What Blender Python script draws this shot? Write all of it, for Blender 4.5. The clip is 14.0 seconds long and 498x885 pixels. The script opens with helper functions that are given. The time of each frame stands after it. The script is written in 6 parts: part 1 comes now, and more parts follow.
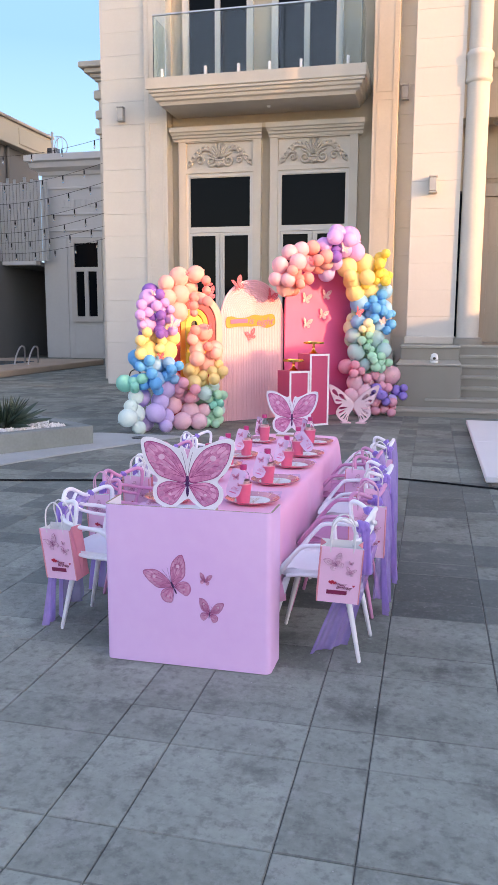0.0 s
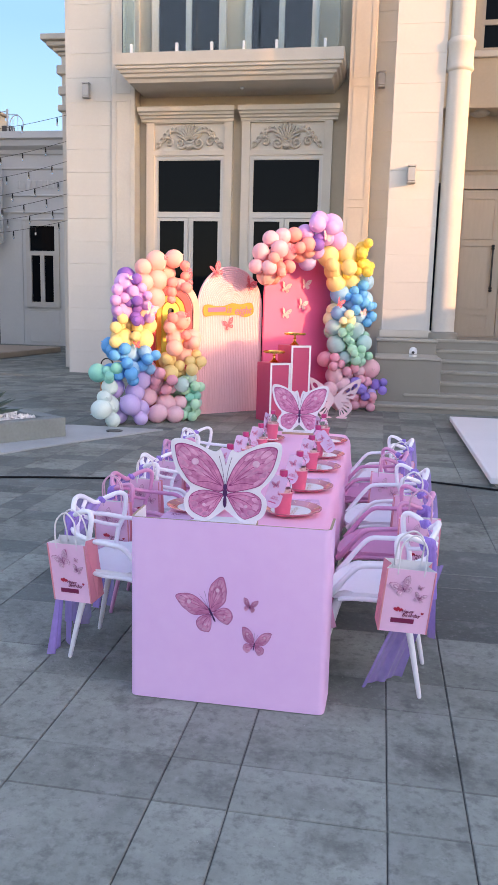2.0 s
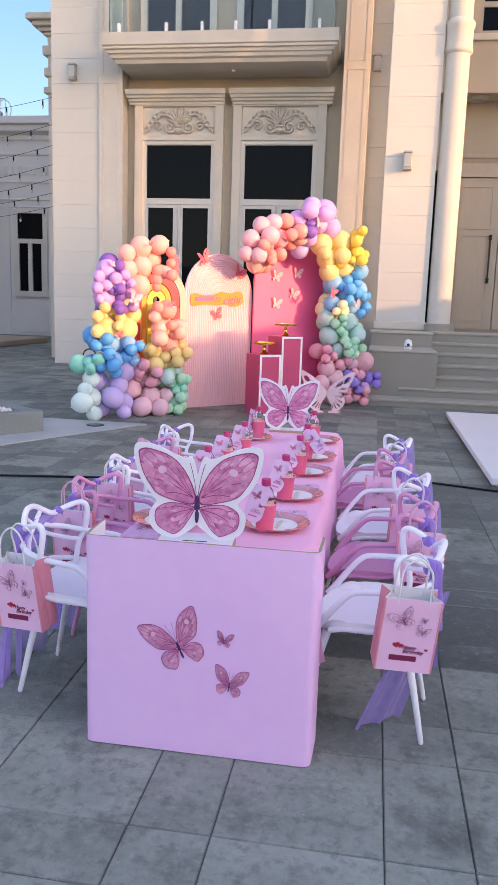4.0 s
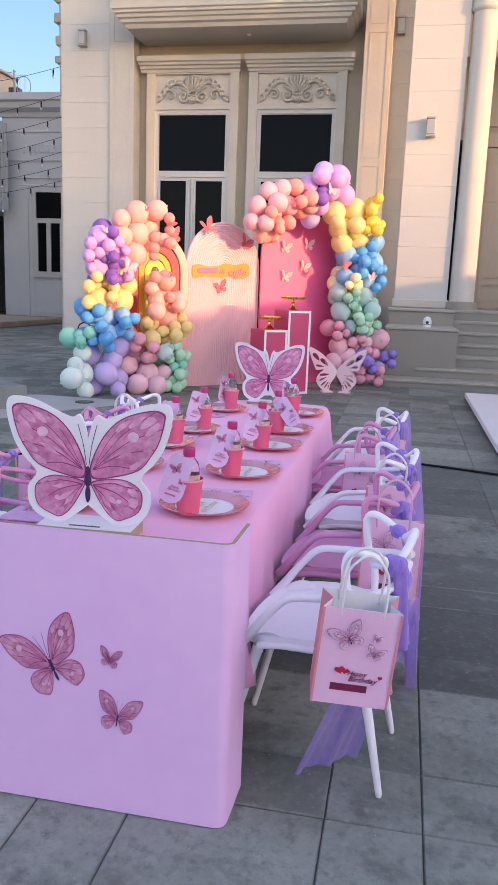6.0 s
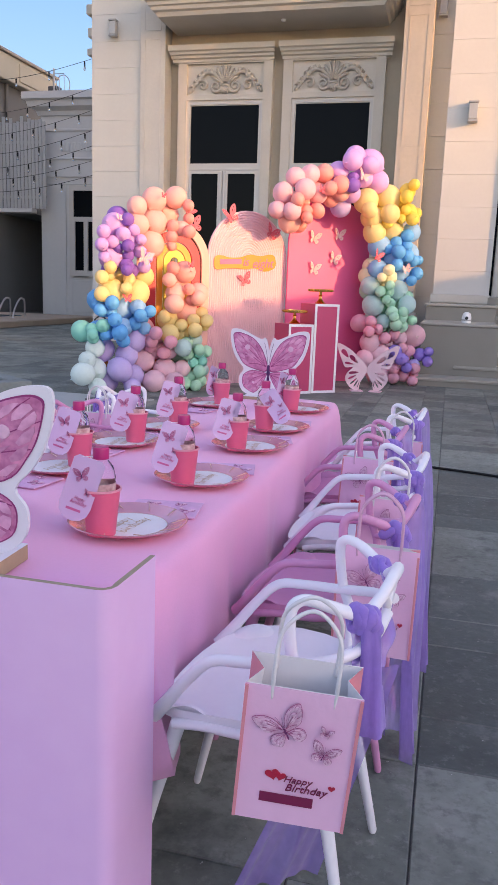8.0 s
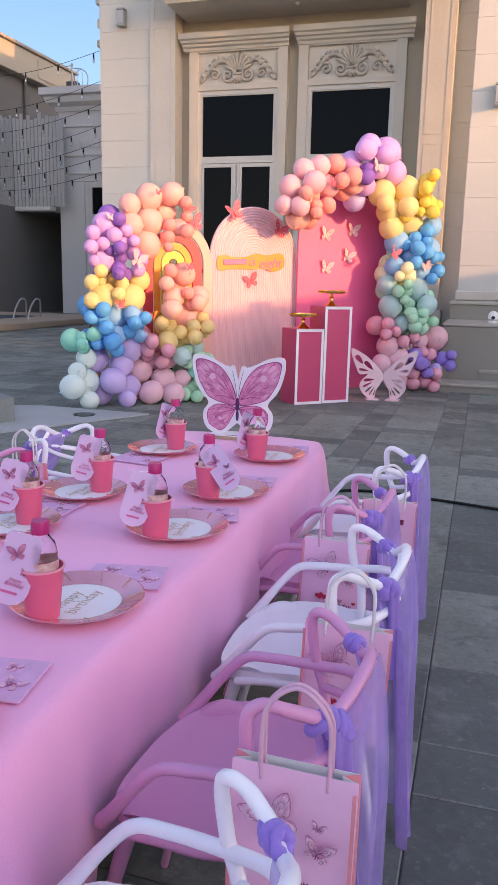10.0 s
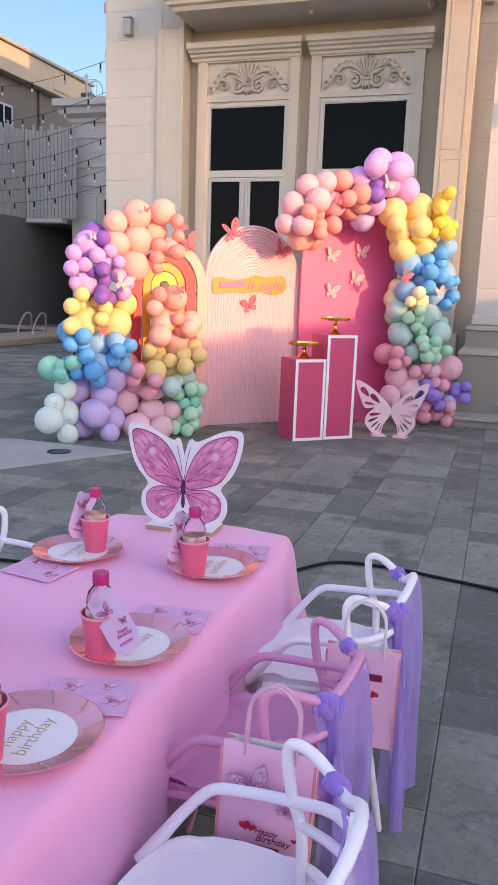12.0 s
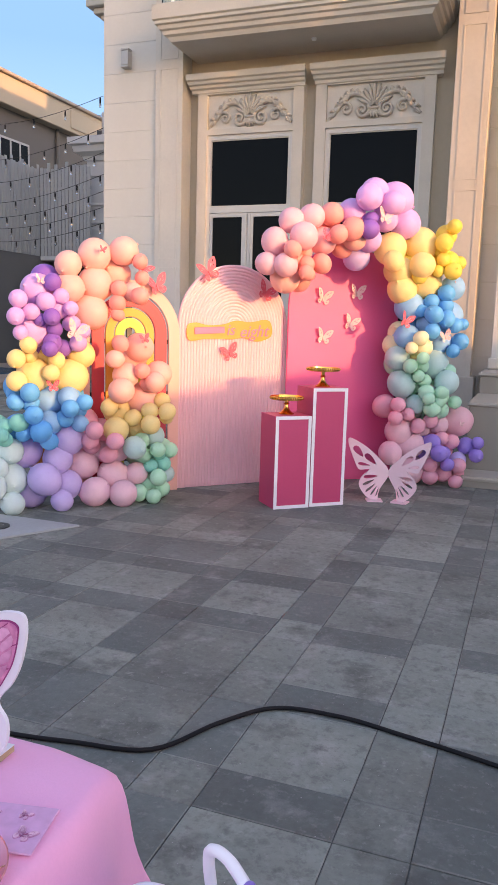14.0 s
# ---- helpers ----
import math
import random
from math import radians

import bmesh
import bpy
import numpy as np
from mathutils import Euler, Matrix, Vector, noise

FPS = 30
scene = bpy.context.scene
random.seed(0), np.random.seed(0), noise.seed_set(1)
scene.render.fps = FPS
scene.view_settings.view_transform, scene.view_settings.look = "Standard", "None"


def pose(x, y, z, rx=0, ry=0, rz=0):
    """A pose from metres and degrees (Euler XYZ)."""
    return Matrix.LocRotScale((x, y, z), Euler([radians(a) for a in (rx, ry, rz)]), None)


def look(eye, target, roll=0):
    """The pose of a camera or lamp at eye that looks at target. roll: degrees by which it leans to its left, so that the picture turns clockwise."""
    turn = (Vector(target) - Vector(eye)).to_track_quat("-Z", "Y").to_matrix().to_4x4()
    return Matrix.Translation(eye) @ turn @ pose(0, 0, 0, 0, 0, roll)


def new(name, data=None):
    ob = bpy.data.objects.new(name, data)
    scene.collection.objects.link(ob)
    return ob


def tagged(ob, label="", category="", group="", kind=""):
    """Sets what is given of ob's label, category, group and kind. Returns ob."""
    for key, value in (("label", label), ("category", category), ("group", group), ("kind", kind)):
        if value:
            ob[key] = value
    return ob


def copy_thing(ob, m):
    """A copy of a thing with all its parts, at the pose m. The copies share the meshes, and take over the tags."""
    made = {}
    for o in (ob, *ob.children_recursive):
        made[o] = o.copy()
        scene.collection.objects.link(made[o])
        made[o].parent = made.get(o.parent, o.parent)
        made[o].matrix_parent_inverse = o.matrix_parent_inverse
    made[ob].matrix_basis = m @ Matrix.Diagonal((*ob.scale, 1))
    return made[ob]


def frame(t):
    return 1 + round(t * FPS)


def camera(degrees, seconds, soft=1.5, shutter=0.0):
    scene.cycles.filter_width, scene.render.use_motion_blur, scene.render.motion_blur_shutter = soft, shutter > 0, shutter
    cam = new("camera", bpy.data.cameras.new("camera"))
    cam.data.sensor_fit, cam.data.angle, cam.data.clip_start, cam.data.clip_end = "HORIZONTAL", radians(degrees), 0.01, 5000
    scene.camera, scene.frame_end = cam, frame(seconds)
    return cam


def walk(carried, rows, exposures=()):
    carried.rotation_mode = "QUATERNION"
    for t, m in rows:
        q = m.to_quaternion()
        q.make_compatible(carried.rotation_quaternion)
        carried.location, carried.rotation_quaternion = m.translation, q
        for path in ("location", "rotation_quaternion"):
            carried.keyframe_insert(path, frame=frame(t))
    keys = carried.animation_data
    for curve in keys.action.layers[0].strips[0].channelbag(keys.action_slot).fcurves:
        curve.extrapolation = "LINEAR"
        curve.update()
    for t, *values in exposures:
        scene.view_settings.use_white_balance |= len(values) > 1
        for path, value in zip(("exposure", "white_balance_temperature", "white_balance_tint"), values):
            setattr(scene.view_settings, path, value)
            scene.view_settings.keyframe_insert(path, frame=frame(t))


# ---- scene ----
cam = camera(36.0, 14.0)
PATH = [
    (0, (-0.0039, 0.0529, 1.2621), (-2.270, 9.667, -0.298), 0.20),
    (0.5, (-0.1257, 0.1248, 1.2553), (-2.234, 9.773, -0.318), 0.33),
    (1, (-0.2419, 0.2267, 1.2489), (-2.183, 9.906, -0.343), 0.59),
    (1.5, (-0.3158, 0.3023, 1.2378), (-2.112, 10.003, -0.394), 0.85),
    (2, (-0.4092, 0.3688, 1.2374), (-2.031, 10.094, -0.431), 1.49),
    (2.5, (-0.4280, 0.4468, 1.2328), (-1.923, 10.192, -0.442), 1.96),
    (5, (-0.4106, 0.9834, 1.1675), (-2.022, 10.671, -0.718), 1.76),
    (5.5, (-0.3467, 1.1337, 1.1008), (-2.080, 10.791, -0.833), 1.81),
    (6, (-0.2440, 1.2710, 1.0658), (-2.108, 10.901, -0.879), 2.17),
    (6.5, (-0.2023, 1.3873, 1.0130), (-2.194, 10.994, -0.922), 2.52),
    (7, (-0.1783, 1.5386, 0.9872), (-2.317, 11.115, -0.943), 2.51),
    (7.5, (-0.1531, 1.6501, 0.9747), (-2.431, 11.195, -0.950), 2.39),
    (10, (-0.0636, 2.3771, 1.0669), (-2.856, 11.761, -0.968), 1.26),
    (10.5, (-0.0252, 2.5497, 1.1076), (-2.863, 11.922, -0.919), 1.49),
    (11, (-0.0302, 2.6915, 1.1216), (-2.910, 12.057, -0.876), 1.69),
    (11.5, (-0.0612, 2.8672, 1.1579), (-2.999, 12.224, -0.794), 1.90),
    (12, (-0.0615, 3.0045, 1.1821), (-3.071, 12.350, -0.714), 2.01),
    (12.5, (-0.0249, 3.2547, 1.2132), (-3.137, 12.586, -0.587), 1.95),
    (13, (-0.0089, 3.4799, 1.2213), (-3.231, 12.795, -0.465), 1.83),
    (13.5, (0.0056, 3.7018, 1.2543), (-3.314, 12.999, -0.337), 1.75),
    (14, (0.0635, 3.9117, 1.3017), (-3.357, 13.189, -0.191), 1.63),
]
EXPOSURE = [(0.0, 1.13, 7300, 32.5), (5.0, 1.01, 7300, 33.5), (7.5, 0.87, 7300, 34.5), (10.0, 0.83, 7300, 34.5), (11.5, 0.94, 7350, 34.5), (14.0, 0.92, 7450, 34.5)]
walk(cam, [(t, look(eye, target, roll)) for t, eye, target, roll in PATH], exposures=EXPOSURE)

# ---- world, sun, exposure ----
world = bpy.data.worlds.new("sky")
scene.world = world
world.use_nodes = True
wn = world.node_tree.nodes
sky = wn.new("ShaderNodeTexSky")
sky.sky_type = "NISHITA"
sky.sun_disc = False
SUN_EL, SUN_AZ = 10.05, 113.0          # degrees above the horizon; clockwise from +y (north) seen from above
sky.sun_elevation, sky.sun_rotation = radians(SUN_EL), radians(SUN_AZ)
sky.altitude, sky.air_density, sky.dust_density, sky.ozone_density = 20, 1.0, 0.8, 1.3
world.node_tree.links.new(sky.outputs[0], wn["Background"].inputs[0])
wn["Background"].inputs[1].default_value = 0.30
sun = new("sun", bpy.data.lights.new("sun", "SUN"))
sun.data.energy, sun.data.angle, sun.data.color = 2.35, radians(0.6), (1.0, 0.60, 0.25)
sx, sy = math.sin(radians(SUN_AZ)), math.cos(radians(SUN_AZ))
sun.matrix_world = look((sx * 30, sy * 30, 30 * math.tan(radians(SUN_EL))), (0, 0, 0))

# ---- materials ----
def material(name, colour, rough=0.5, metal=0.0, vary=0.12, scale=6.0, fine=60.0, bump=0.0, bump_scale=80.0,
             second=None, spec=0.5, piece=0.0, sheen=0.0, stretch=None):
    """Principled surface with variation at two scales; piece: how much each separate piece differs in tone."""
    m = bpy.data.materials.new(name)
    m.use_nodes = True
    n, l = m.node_tree.nodes, m.node_tree.links
    b = n["Principled BSDF"]
    b.inputs["Roughness"].default_value, b.inputs["Metallic"].default_value = rough, metal
    b.inputs["Specular IOR Level"].default_value = spec
    if sheen:
        b.inputs["Sheen Weight"].default_value = sheen
    tc = n.new("ShaderNodeTexCoord")
    src = tc.outputs["Object"]
    if stretch:
        mp = n.new("ShaderNodeMapping")
        mp.inputs["Scale"].default_value = stretch
        l.new(src, mp.inputs[0])
        src = mp.outputs[0]
    big, small = n.new("ShaderNodeTexNoise"), n.new("ShaderNodeTexNoise")
    for node, s, d in ((big, scale, 4), (small, fine, 3)):
        node.inputs["Scale"].default_value, node.inputs["Detail"].default_value = s, d
        l.new(src, node.inputs["Vector"])
    add = n.new("ShaderNodeMath")
    add.operation = "MULTIPLY_ADD"
    l.new(small.outputs["Fac"], add.inputs[0])
    add.inputs[1].default_value = 0.45
    l.new(big.outputs["Fac"], add.inputs[2])
    value = add.outputs[0]
    if piece:
        ob, geo = n.new("ShaderNodeObjectInfo"), n.new("ShaderNodeNewGeometry")
        s = n.new("ShaderNodeMath")
        l.new(ob.outputs["Random"], s.inputs[0])
        l.new(geo.outputs["Random Per Island"], s.inputs[1])
        f = n.new("ShaderNodeMath")
        f.operation = "FRACT"
        l.new(s.outputs[0], f.inputs[0])
        p = n.new("ShaderNodeMath")
        p.operation = "MULTIPLY_ADD"
        l.new(f.outputs[0], p.inputs[0])
        p.inputs[1].default_value = piece
        l.new(value, p.inputs[2])
        value = p.outputs[0]
    ramp = n.new("ShaderNodeMapRange")
    ramp.inputs["From Min"].default_value, ramp.inputs["From Max"].default_value = 0.4, 1.05 + piece
    l.new(value, ramp.inputs["Value"])
    mix = n.new("ShaderNodeMix")
    mix.data_type = "RGBA"
    c = Vector(colour)
    c2 = Vector(second) if second else c
    mix.inputs[6].default_value = (*(c * (1 - vary)), 1)
    mix.inputs[7].default_value = (*[min(1, v * (1 + vary)) for v in c2], 1)
    l.new(ramp.outputs[0], mix.inputs[0])
    l.new(mix.outputs[2], b.inputs["Base Color"])
    if bump:
        t = n.new("ShaderNodeTexNoise")
        t.inputs["Scale"].default_value, t.inputs["Detail"].default_value = bump_scale, 5
        l.new(src, t.inputs["Vector"])
        bp = n.new("ShaderNodeBump")
        bp.inputs["Strength"].default_value, bp.inputs["Distance"].default_value = bump, 0.004
        l.new(t.outputs["Fac"], bp.inputs["Height"])
        l.new(bp.outputs[0], b.inputs["Normal"])
    return m


def sheer(name, colour, cover):
    """Net fabric: part of the light goes straight through."""
    m = material(name, colour, 0.9, vary=0.15, scale=9, sheen=0.3)
    n, l = m.node_tree.nodes, m.node_tree.links
    tr, mx, out = n.new("ShaderNodeBsdfTransparent"), n.new("ShaderNodeMixShader"), n["Material Output"]
    ns, mr = n.new("ShaderNodeTexNoise"), n.new("ShaderNodeMapRange")
    ns.inputs["Scale"].default_value = 14
    mr.inputs["To Min"].default_value, mr.inputs["To Max"].default_value = cover - 0.07, cover + 0.07
    l.new(ns.outputs["Fac"], mr.inputs["Value"])
    l.new(mr.outputs[0], mx.inputs[0])
    l.new(tr.outputs[0], mx.inputs[1])
    l.new(n["Principled BSDF"].outputs[0], mx.inputs[2])
    l.new(mx.outputs[0], out.inputs[0])
    return m


def glass(name, colour, rough=0.02, ior=1.45):
    m = material(name, colour, rough, vary=0.02)
    m.node_tree.nodes["Principled BSDF"].inputs["Transmission Weight"].default_value = 1
    m.node_tree.nodes["Principled BSDF"].inputs["IOR"].default_value = ior
    return m


def paving_material(name, colour, amount_scale, piece=0.8):
    """Concrete pavers: tone per slab, cloudy stains, fine grain, pale scuffs."""
    m = material(name, colour, 0.74, vary=0.46, scale=3.2, fine=40, bump=0.6, bump_scale=90, piece=piece, spec=0.4)
    n, l = m.node_tree.nodes, m.node_tree.links
    b, geo = n["Principled BSDF"], n.new("ShaderNodeNewGeometry")
    base = b.inputs["Base Color"].links[0].from_socket
    marks = ((1.3, 0.50, 0.74, (0.105, 0.112, 0.098), 0.45), (5.0, 0.55, 0.70, (0.34, 0.35, 0.32), 0.45), (2.8, 0.55, 0.68, (0.075, 0.080, 0.070), 0.60),
             (9.0, 0.58, 0.72, (0.085, 0.088, 0.080), 0.55), (17.0, 0.62, 0.74, (0.40, 0.41, 0.38), 0.42), (60.0, 0.56, 0.70, (0.11, 0.115, 0.105), 0.35),
             (24.0, 0.52, 0.64, (0.12, 0.126, 0.116), 0.40), (38.0, 0.56, 0.68, (0.36, 0.37, 0.34), 0.24), (60.0, 0.68, 0.72, (0.60, 0.61, 0.58), 0.7), (33.0, 0.72, 0.76, (0.60, 0.60, 0.57), 0.9))
    for scale, lo, hi, colour, amount in marks:
        t, r, k, mx = n.new("ShaderNodeTexNoise"), n.new("ShaderNodeMapRange"), n.new("ShaderNodeMath"), n.new("ShaderNodeMix")
        t.inputs["Scale"].default_value, t.inputs["Detail"].default_value, t.inputs["Roughness"].default_value = scale, 6, 0.65
        l.new(geo.outputs["Position"], t.inputs["Vector"])
        r.inputs["From Min"].default_value, r.inputs["From Max"].default_value = lo, hi
        l.new(t.outputs["Fac"], r.inputs["Value"])
        k.operation = "MULTIPLY"
        k.inputs[1].default_value = amount * amount_scale
        l.new(r.outputs[0], k.inputs[0])
        mx.data_type = "RGBA"
        l.new(k.outputs[0], mx.inputs[0])
        l.new(base, mx.inputs[6])
        mx.inputs[7].default_value = (*colour, 1)
        base = mx.outputs[2]
    l.new(base, b.inputs["Base Color"])
    return m


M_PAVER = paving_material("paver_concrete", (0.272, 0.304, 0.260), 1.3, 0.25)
# darker concrete for the pavers farther off, their dimmer light put into the colour
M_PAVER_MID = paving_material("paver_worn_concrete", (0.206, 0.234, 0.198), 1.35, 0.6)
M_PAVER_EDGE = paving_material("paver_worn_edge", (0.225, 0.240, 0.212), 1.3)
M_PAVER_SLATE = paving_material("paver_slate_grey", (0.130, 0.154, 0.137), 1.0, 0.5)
M_GROUND = material("joint_sand", (0.11, 0.11, 0.10), 0.9, vary=0.3, bump=0.3)
M_STUCCO = material("cream_stucco", (0.585, 0.556, 0.498), 0.85, vary=0.06, scale=1.6, fine=25, bump=0.25, bump_scale=120, second=(0.62, 0.577, 0.507))
M_STUCCO_BLOCK = material("cream_stucco_blocks", (0.60, 0.585, 0.535), 0.85, vary=0.06, scale=1.4, fine=22, bump=0.25, bump_scale=120, piece=0.25)
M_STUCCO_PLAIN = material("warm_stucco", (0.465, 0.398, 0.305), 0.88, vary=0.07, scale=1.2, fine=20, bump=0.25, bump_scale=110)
M_TRIM = material("moulding_stone", (0.555, 0.511, 0.437), 0.7, vary=0.08, scale=2.2, fine=40, bump=0.2, bump_scale=90)
M_ORNAMENT = material("carved_plaster", (0.53, 0.48, 0.41), 0.7, vary=0.08, scale=9, bump=0.3)
M_STONE = material("step_granite", (0.285, 0.265, 0.22), 0.55, vary=0.08, scale=3, fine=180, bump=0.1, piece=0.15)
# same stone, smoother and lighter: sky light on upward faces is in the colour
M_TREAD = material("polished_tread", (0.40, 0.375, 0.315), 0.42, vary=0.08, scale=3, fine=180, bump=0.08, piece=0.15)
M_FRAME = material("window_aluminium", (0.56, 0.54, 0.50), 0.35, vary=0.03)
M_PANE = material("tinted_pane", (0.004, 0.006, 0.008), 0.03, vary=0.1, scale=0.5, spec=0.06)
M_RAIL_GLASS = glass("balcony_glass", (0.82, 0.93, 0.91))
M_CLEAR = glass("bottle_plastic", (0.97, 0.95, 0.96), 0.04, 1.25)
M_DOOR = material("beige_door", (0.47, 0.385, 0.295), 0.45, vary=0.06, scale=3, stretch=(6, 6, 1))
M_BLACK = material("black_iron", (0.015, 0.015, 0.016), 0.4)
M_METAL = material("brushed_steel", (0.55, 0.55, 0.55), 0.3, 1.0, vary=0.05)
M_LAMP = material("lamp_grey_metal", (0.42, 0.41, 0.39), 0.45, 0.4)
M_LAMP_DARK = material("lamp_band", (0.08, 0.08, 0.08), 0.4)
M_OPAL = material("opal_white", (0.85, 0.85, 0.83), 0.3)
M_ANNEX = material("annex_white_paint", (0.60, 0.60, 0.585), 0.85, vary=0.05, scale=0.8, fine=14, bump=0.15)
# annex paint darkened: the shade in and beside the pool store is in the colour
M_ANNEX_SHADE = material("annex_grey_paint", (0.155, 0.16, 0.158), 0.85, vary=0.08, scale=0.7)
M_FENCE = material("fence_white_board", (0.39, 0.405, 0.40), 0.6, vary=0.06, piece=0.2)
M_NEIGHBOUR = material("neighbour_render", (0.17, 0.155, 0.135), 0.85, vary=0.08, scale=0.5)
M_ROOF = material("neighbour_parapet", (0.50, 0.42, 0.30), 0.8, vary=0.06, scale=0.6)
M_CONCRETE = material("pale_concrete", (0.38, 0.41, 0.405), 0.8, vary=0.14, scale=2.2, fine=45, bump=0.2)
M_PLANTER = material("planter_concrete", (0.20, 0.235, 0.225), 0.75, vary=0.2, scale=2.5, fine=40, bump=0.3)
M_PEBBLE = material("white_pebble", (0.72, 0.72, 0.70), 0.6, vary=0.1, piece=0.35)
M_LEAF = material("agave_leaf", (0.032, 0.06, 0.042), 0.5, vary=0.3, scale=4, piece=0.4)
M_SOIL = material("soil", (0.06, 0.045, 0.03), 0.95)
M_WATER = material("pool_water", (0.02, 0.13, 0.22), 0.05, vary=0.2, scale=2, bump=0.15, bump_scale=6)
M_KERB = material("pool_kerb_stone", (0.42, 0.34, 0.26), 0.7, vary=0.12, scale=1.5)
M_WHITE_BOARD = material("platform_white", (0.78, 0.77, 0.78), 0.45, vary=0.04, scale=1.5)
M_CABLE = material("black_rubber", (0.010, 0.010, 0.011), 0.6, spec=0.2)
M_PANEL = material("lavender_board", (0.84, 0.505, 0.85), 0.5, vary=0.04, scale=1.5, fine=20, second=(0.84, 0.56, 0.84), bump=0.10, bump_scale=7)
M_CARD = material("raw_cardboard", (0.36, 0.28, 0.19), 0.85, vary=0.15, scale=20, fine=120)
M_CLOTH = material("pink_tablecloth", (0.92, 0.42, 0.66), 0.75, vary=0.05, scale=3, fine=160, bump=0.12, bump_scale=300, sheen=0.2)
M_WHITE = material("white_card", (0.80, 0.79, 0.84), 0.5, vary=0.02)
M_WOOD = material("raw_mdf", (0.42, 0.30, 0.19), 0.7, vary=0.15, scale=12)
M_WING = material("wing_print", (0.50, 0.075, 0.25), 0.5, vary=0.28, scale=8, fine=26, second=(0.72, 0.30, 0.48), stretch=(3, 3, 3))
M_WING_PALE = material("wing_print_pale", (0.55, 0.15, 0.34), 0.5, vary=0.22, scale=17, fine=60, second=(0.78, 0.42, 0.60))
M_WING_SPOT = material("wing_print_spot", (0.76, 0.48, 0.63), 0.5, vary=0.12, scale=40)
M_WING_FAINT = material("wing_print_faint", (0.66, 0.27, 0.45), 0.6, vary=0.25, scale=40, fine=160, second=(0.84, 0.52, 0.68))
M_WING_FAINT_PALE = material("wing_print_faint_pale", (0.80, 0.46, 0.62), 0.6, vary=0.15, scale=60, second=(0.90, 0.62, 0.76))
M_VEIN = material("wing_vein", (0.32, 0.035, 0.17), 0.5)
M_VEIN_FAINT = material("wing_vein_faint", (0.44, 0.09, 0.24), 0.6)
M_BODY_FAINT = material("butterfly_body_faint", (0.20, 0.035, 0.15), 0.6)
M_BODY = material("butterfly_body_print", (0.07, 0.015, 0.10), 0.45, vary=0.4, scale=30)
M_CHAIR_WHITE = material("white_plastic", (0.91, 0.90, 0.925), 0.38, vary=0.03, scale=4)
M_CHAIR_PINK = material("pink_plastic", (0.72, 0.32, 0.53), 0.38, vary=0.04, scale=4)
M_TULLE = sheer("violet_tulle", (0.42, 0.28, 0.76), 0.56)
M_TULLE_KNOT = sheer("violet_tulle_gathered", (0.34, 0.21, 0.66), 0.92)
M_TULLE_THIN = sheer("violet_tulle_single", (0.44, 0.32, 0.78), 0.48)
M_BAG = material("pink_paper", (0.90, 0.54, 0.75), 0.7, vary=0.06, scale=8, fine=40, bump=0.15)
M_BAG_SIDE = material("coral_paper", (0.80, 0.29, 0.34), 0.7, vary=0.06, scale=8)
M_BAG_IN = material("white_paper", (0.80, 0.79, 0.80), 0.7, vary=0.04)
M_ROPE_WHITE = material("paper_twine_white", (0.78, 0.76, 0.76), 0.8, vary=0.08, fine=200, bump=0.3)
M_ROPE_PINK = material("paper_twine_pink", (0.72, 0.42, 0.56), 0.8, vary=0.08, fine=200, bump=0.3)
M_INK = material("wine_ink", (0.24, 0.015, 0.075), 0.5)
M_RED = material("red_heart_ink", (0.55, 0.02, 0.06), 0.45)
M_CUP = material("rose_paper_cup", (0.78, 0.13, 0.24), 0.5, vary=0.05, scale=10, bump=0.08)
M_CUP_LIP = material("cup_lip", (0.86, 0.36, 0.44), 0.5, vary=0.03)
M_CAP = material("magenta_cap", (0.52, 0.02, 0.16), 0.35, vary=0.04)
M_LABEL = material("bottle_label", (0.36, 0.02, 0.05), 0.4, vary=0.1, scale=45, fine=120, second=(0.90, 0.72, 0.68))
M_TAG = material("lavender_tag", (0.64, 0.46, 0.69), 0.5, vary=0.03)
M_PLATE_RIM = material("rose_foil_plate", (0.84, 0.36, 0.42), 0.24, 0.65, vary=0.10, scale=14, fine=60)
M_PLATE = material("white_plate", (0.80, 0.77, 0.80), 0.5, vary=0.03)
M_FOIL = material("gold_ink", (0.55, 0.36, 0.22), 0.35, 0.5)
M_NAPKIN = material("printed_napkin", (0.72, 0.40, 0.62), 0.85, vary=0.12, scale=30, bump=0.15)
M_PED = material("raspberry_board", (0.60, 0.065, 0.165), 0.45, vary=0.05, scale=3)
M_PED_FRAME = material("white_board_frame", (0.88, 0.86, 0.89), 0.45, vary=0.03)
M_GOLD = material("polished_gold", (0.80, 0.46, 0.12), 0.2, 1.0, vary=0.08, scale=12)
M_ARCH = material("blush_ribbed_board", (0.89, 0.53, 0.56), 0.55, vary=0.03, scale=2)
M_ARCH_PEACH = material("peach_board", (0.84, 0.46, 0.38), 0.55, vary=0.03)
M_ARCH_CORAL = material("coral_board", (0.64, 0.055, 0.075), 0.5, vary=0.04)
M_ARCH_AMBER = material("amber_board", (0.84, 0.38, 0.05), 0.5, vary=0.04)
M_ARCH_LIME = material("lemon_board", (0.78, 0.72, 0.10), 0.5, vary=0.04)
M_HOT_PINK = material("fuchsia_board", (0.84, 0.12, 0.29), 0.5, vary=0.04, scale=1.5)
M_SIGN = material("amber_acrylic", (0.90, 0.30, 0.05), 0.25, vary=0.05)
M_SIGN_TEXT = material("rose_acrylic", (0.60, 0.12, 0.30), 0.35)
M_PAPER_CORAL = material("coral_paper_wing", (0.75, 0.14, 0.18), 0.6, vary=0.15, scale=30)
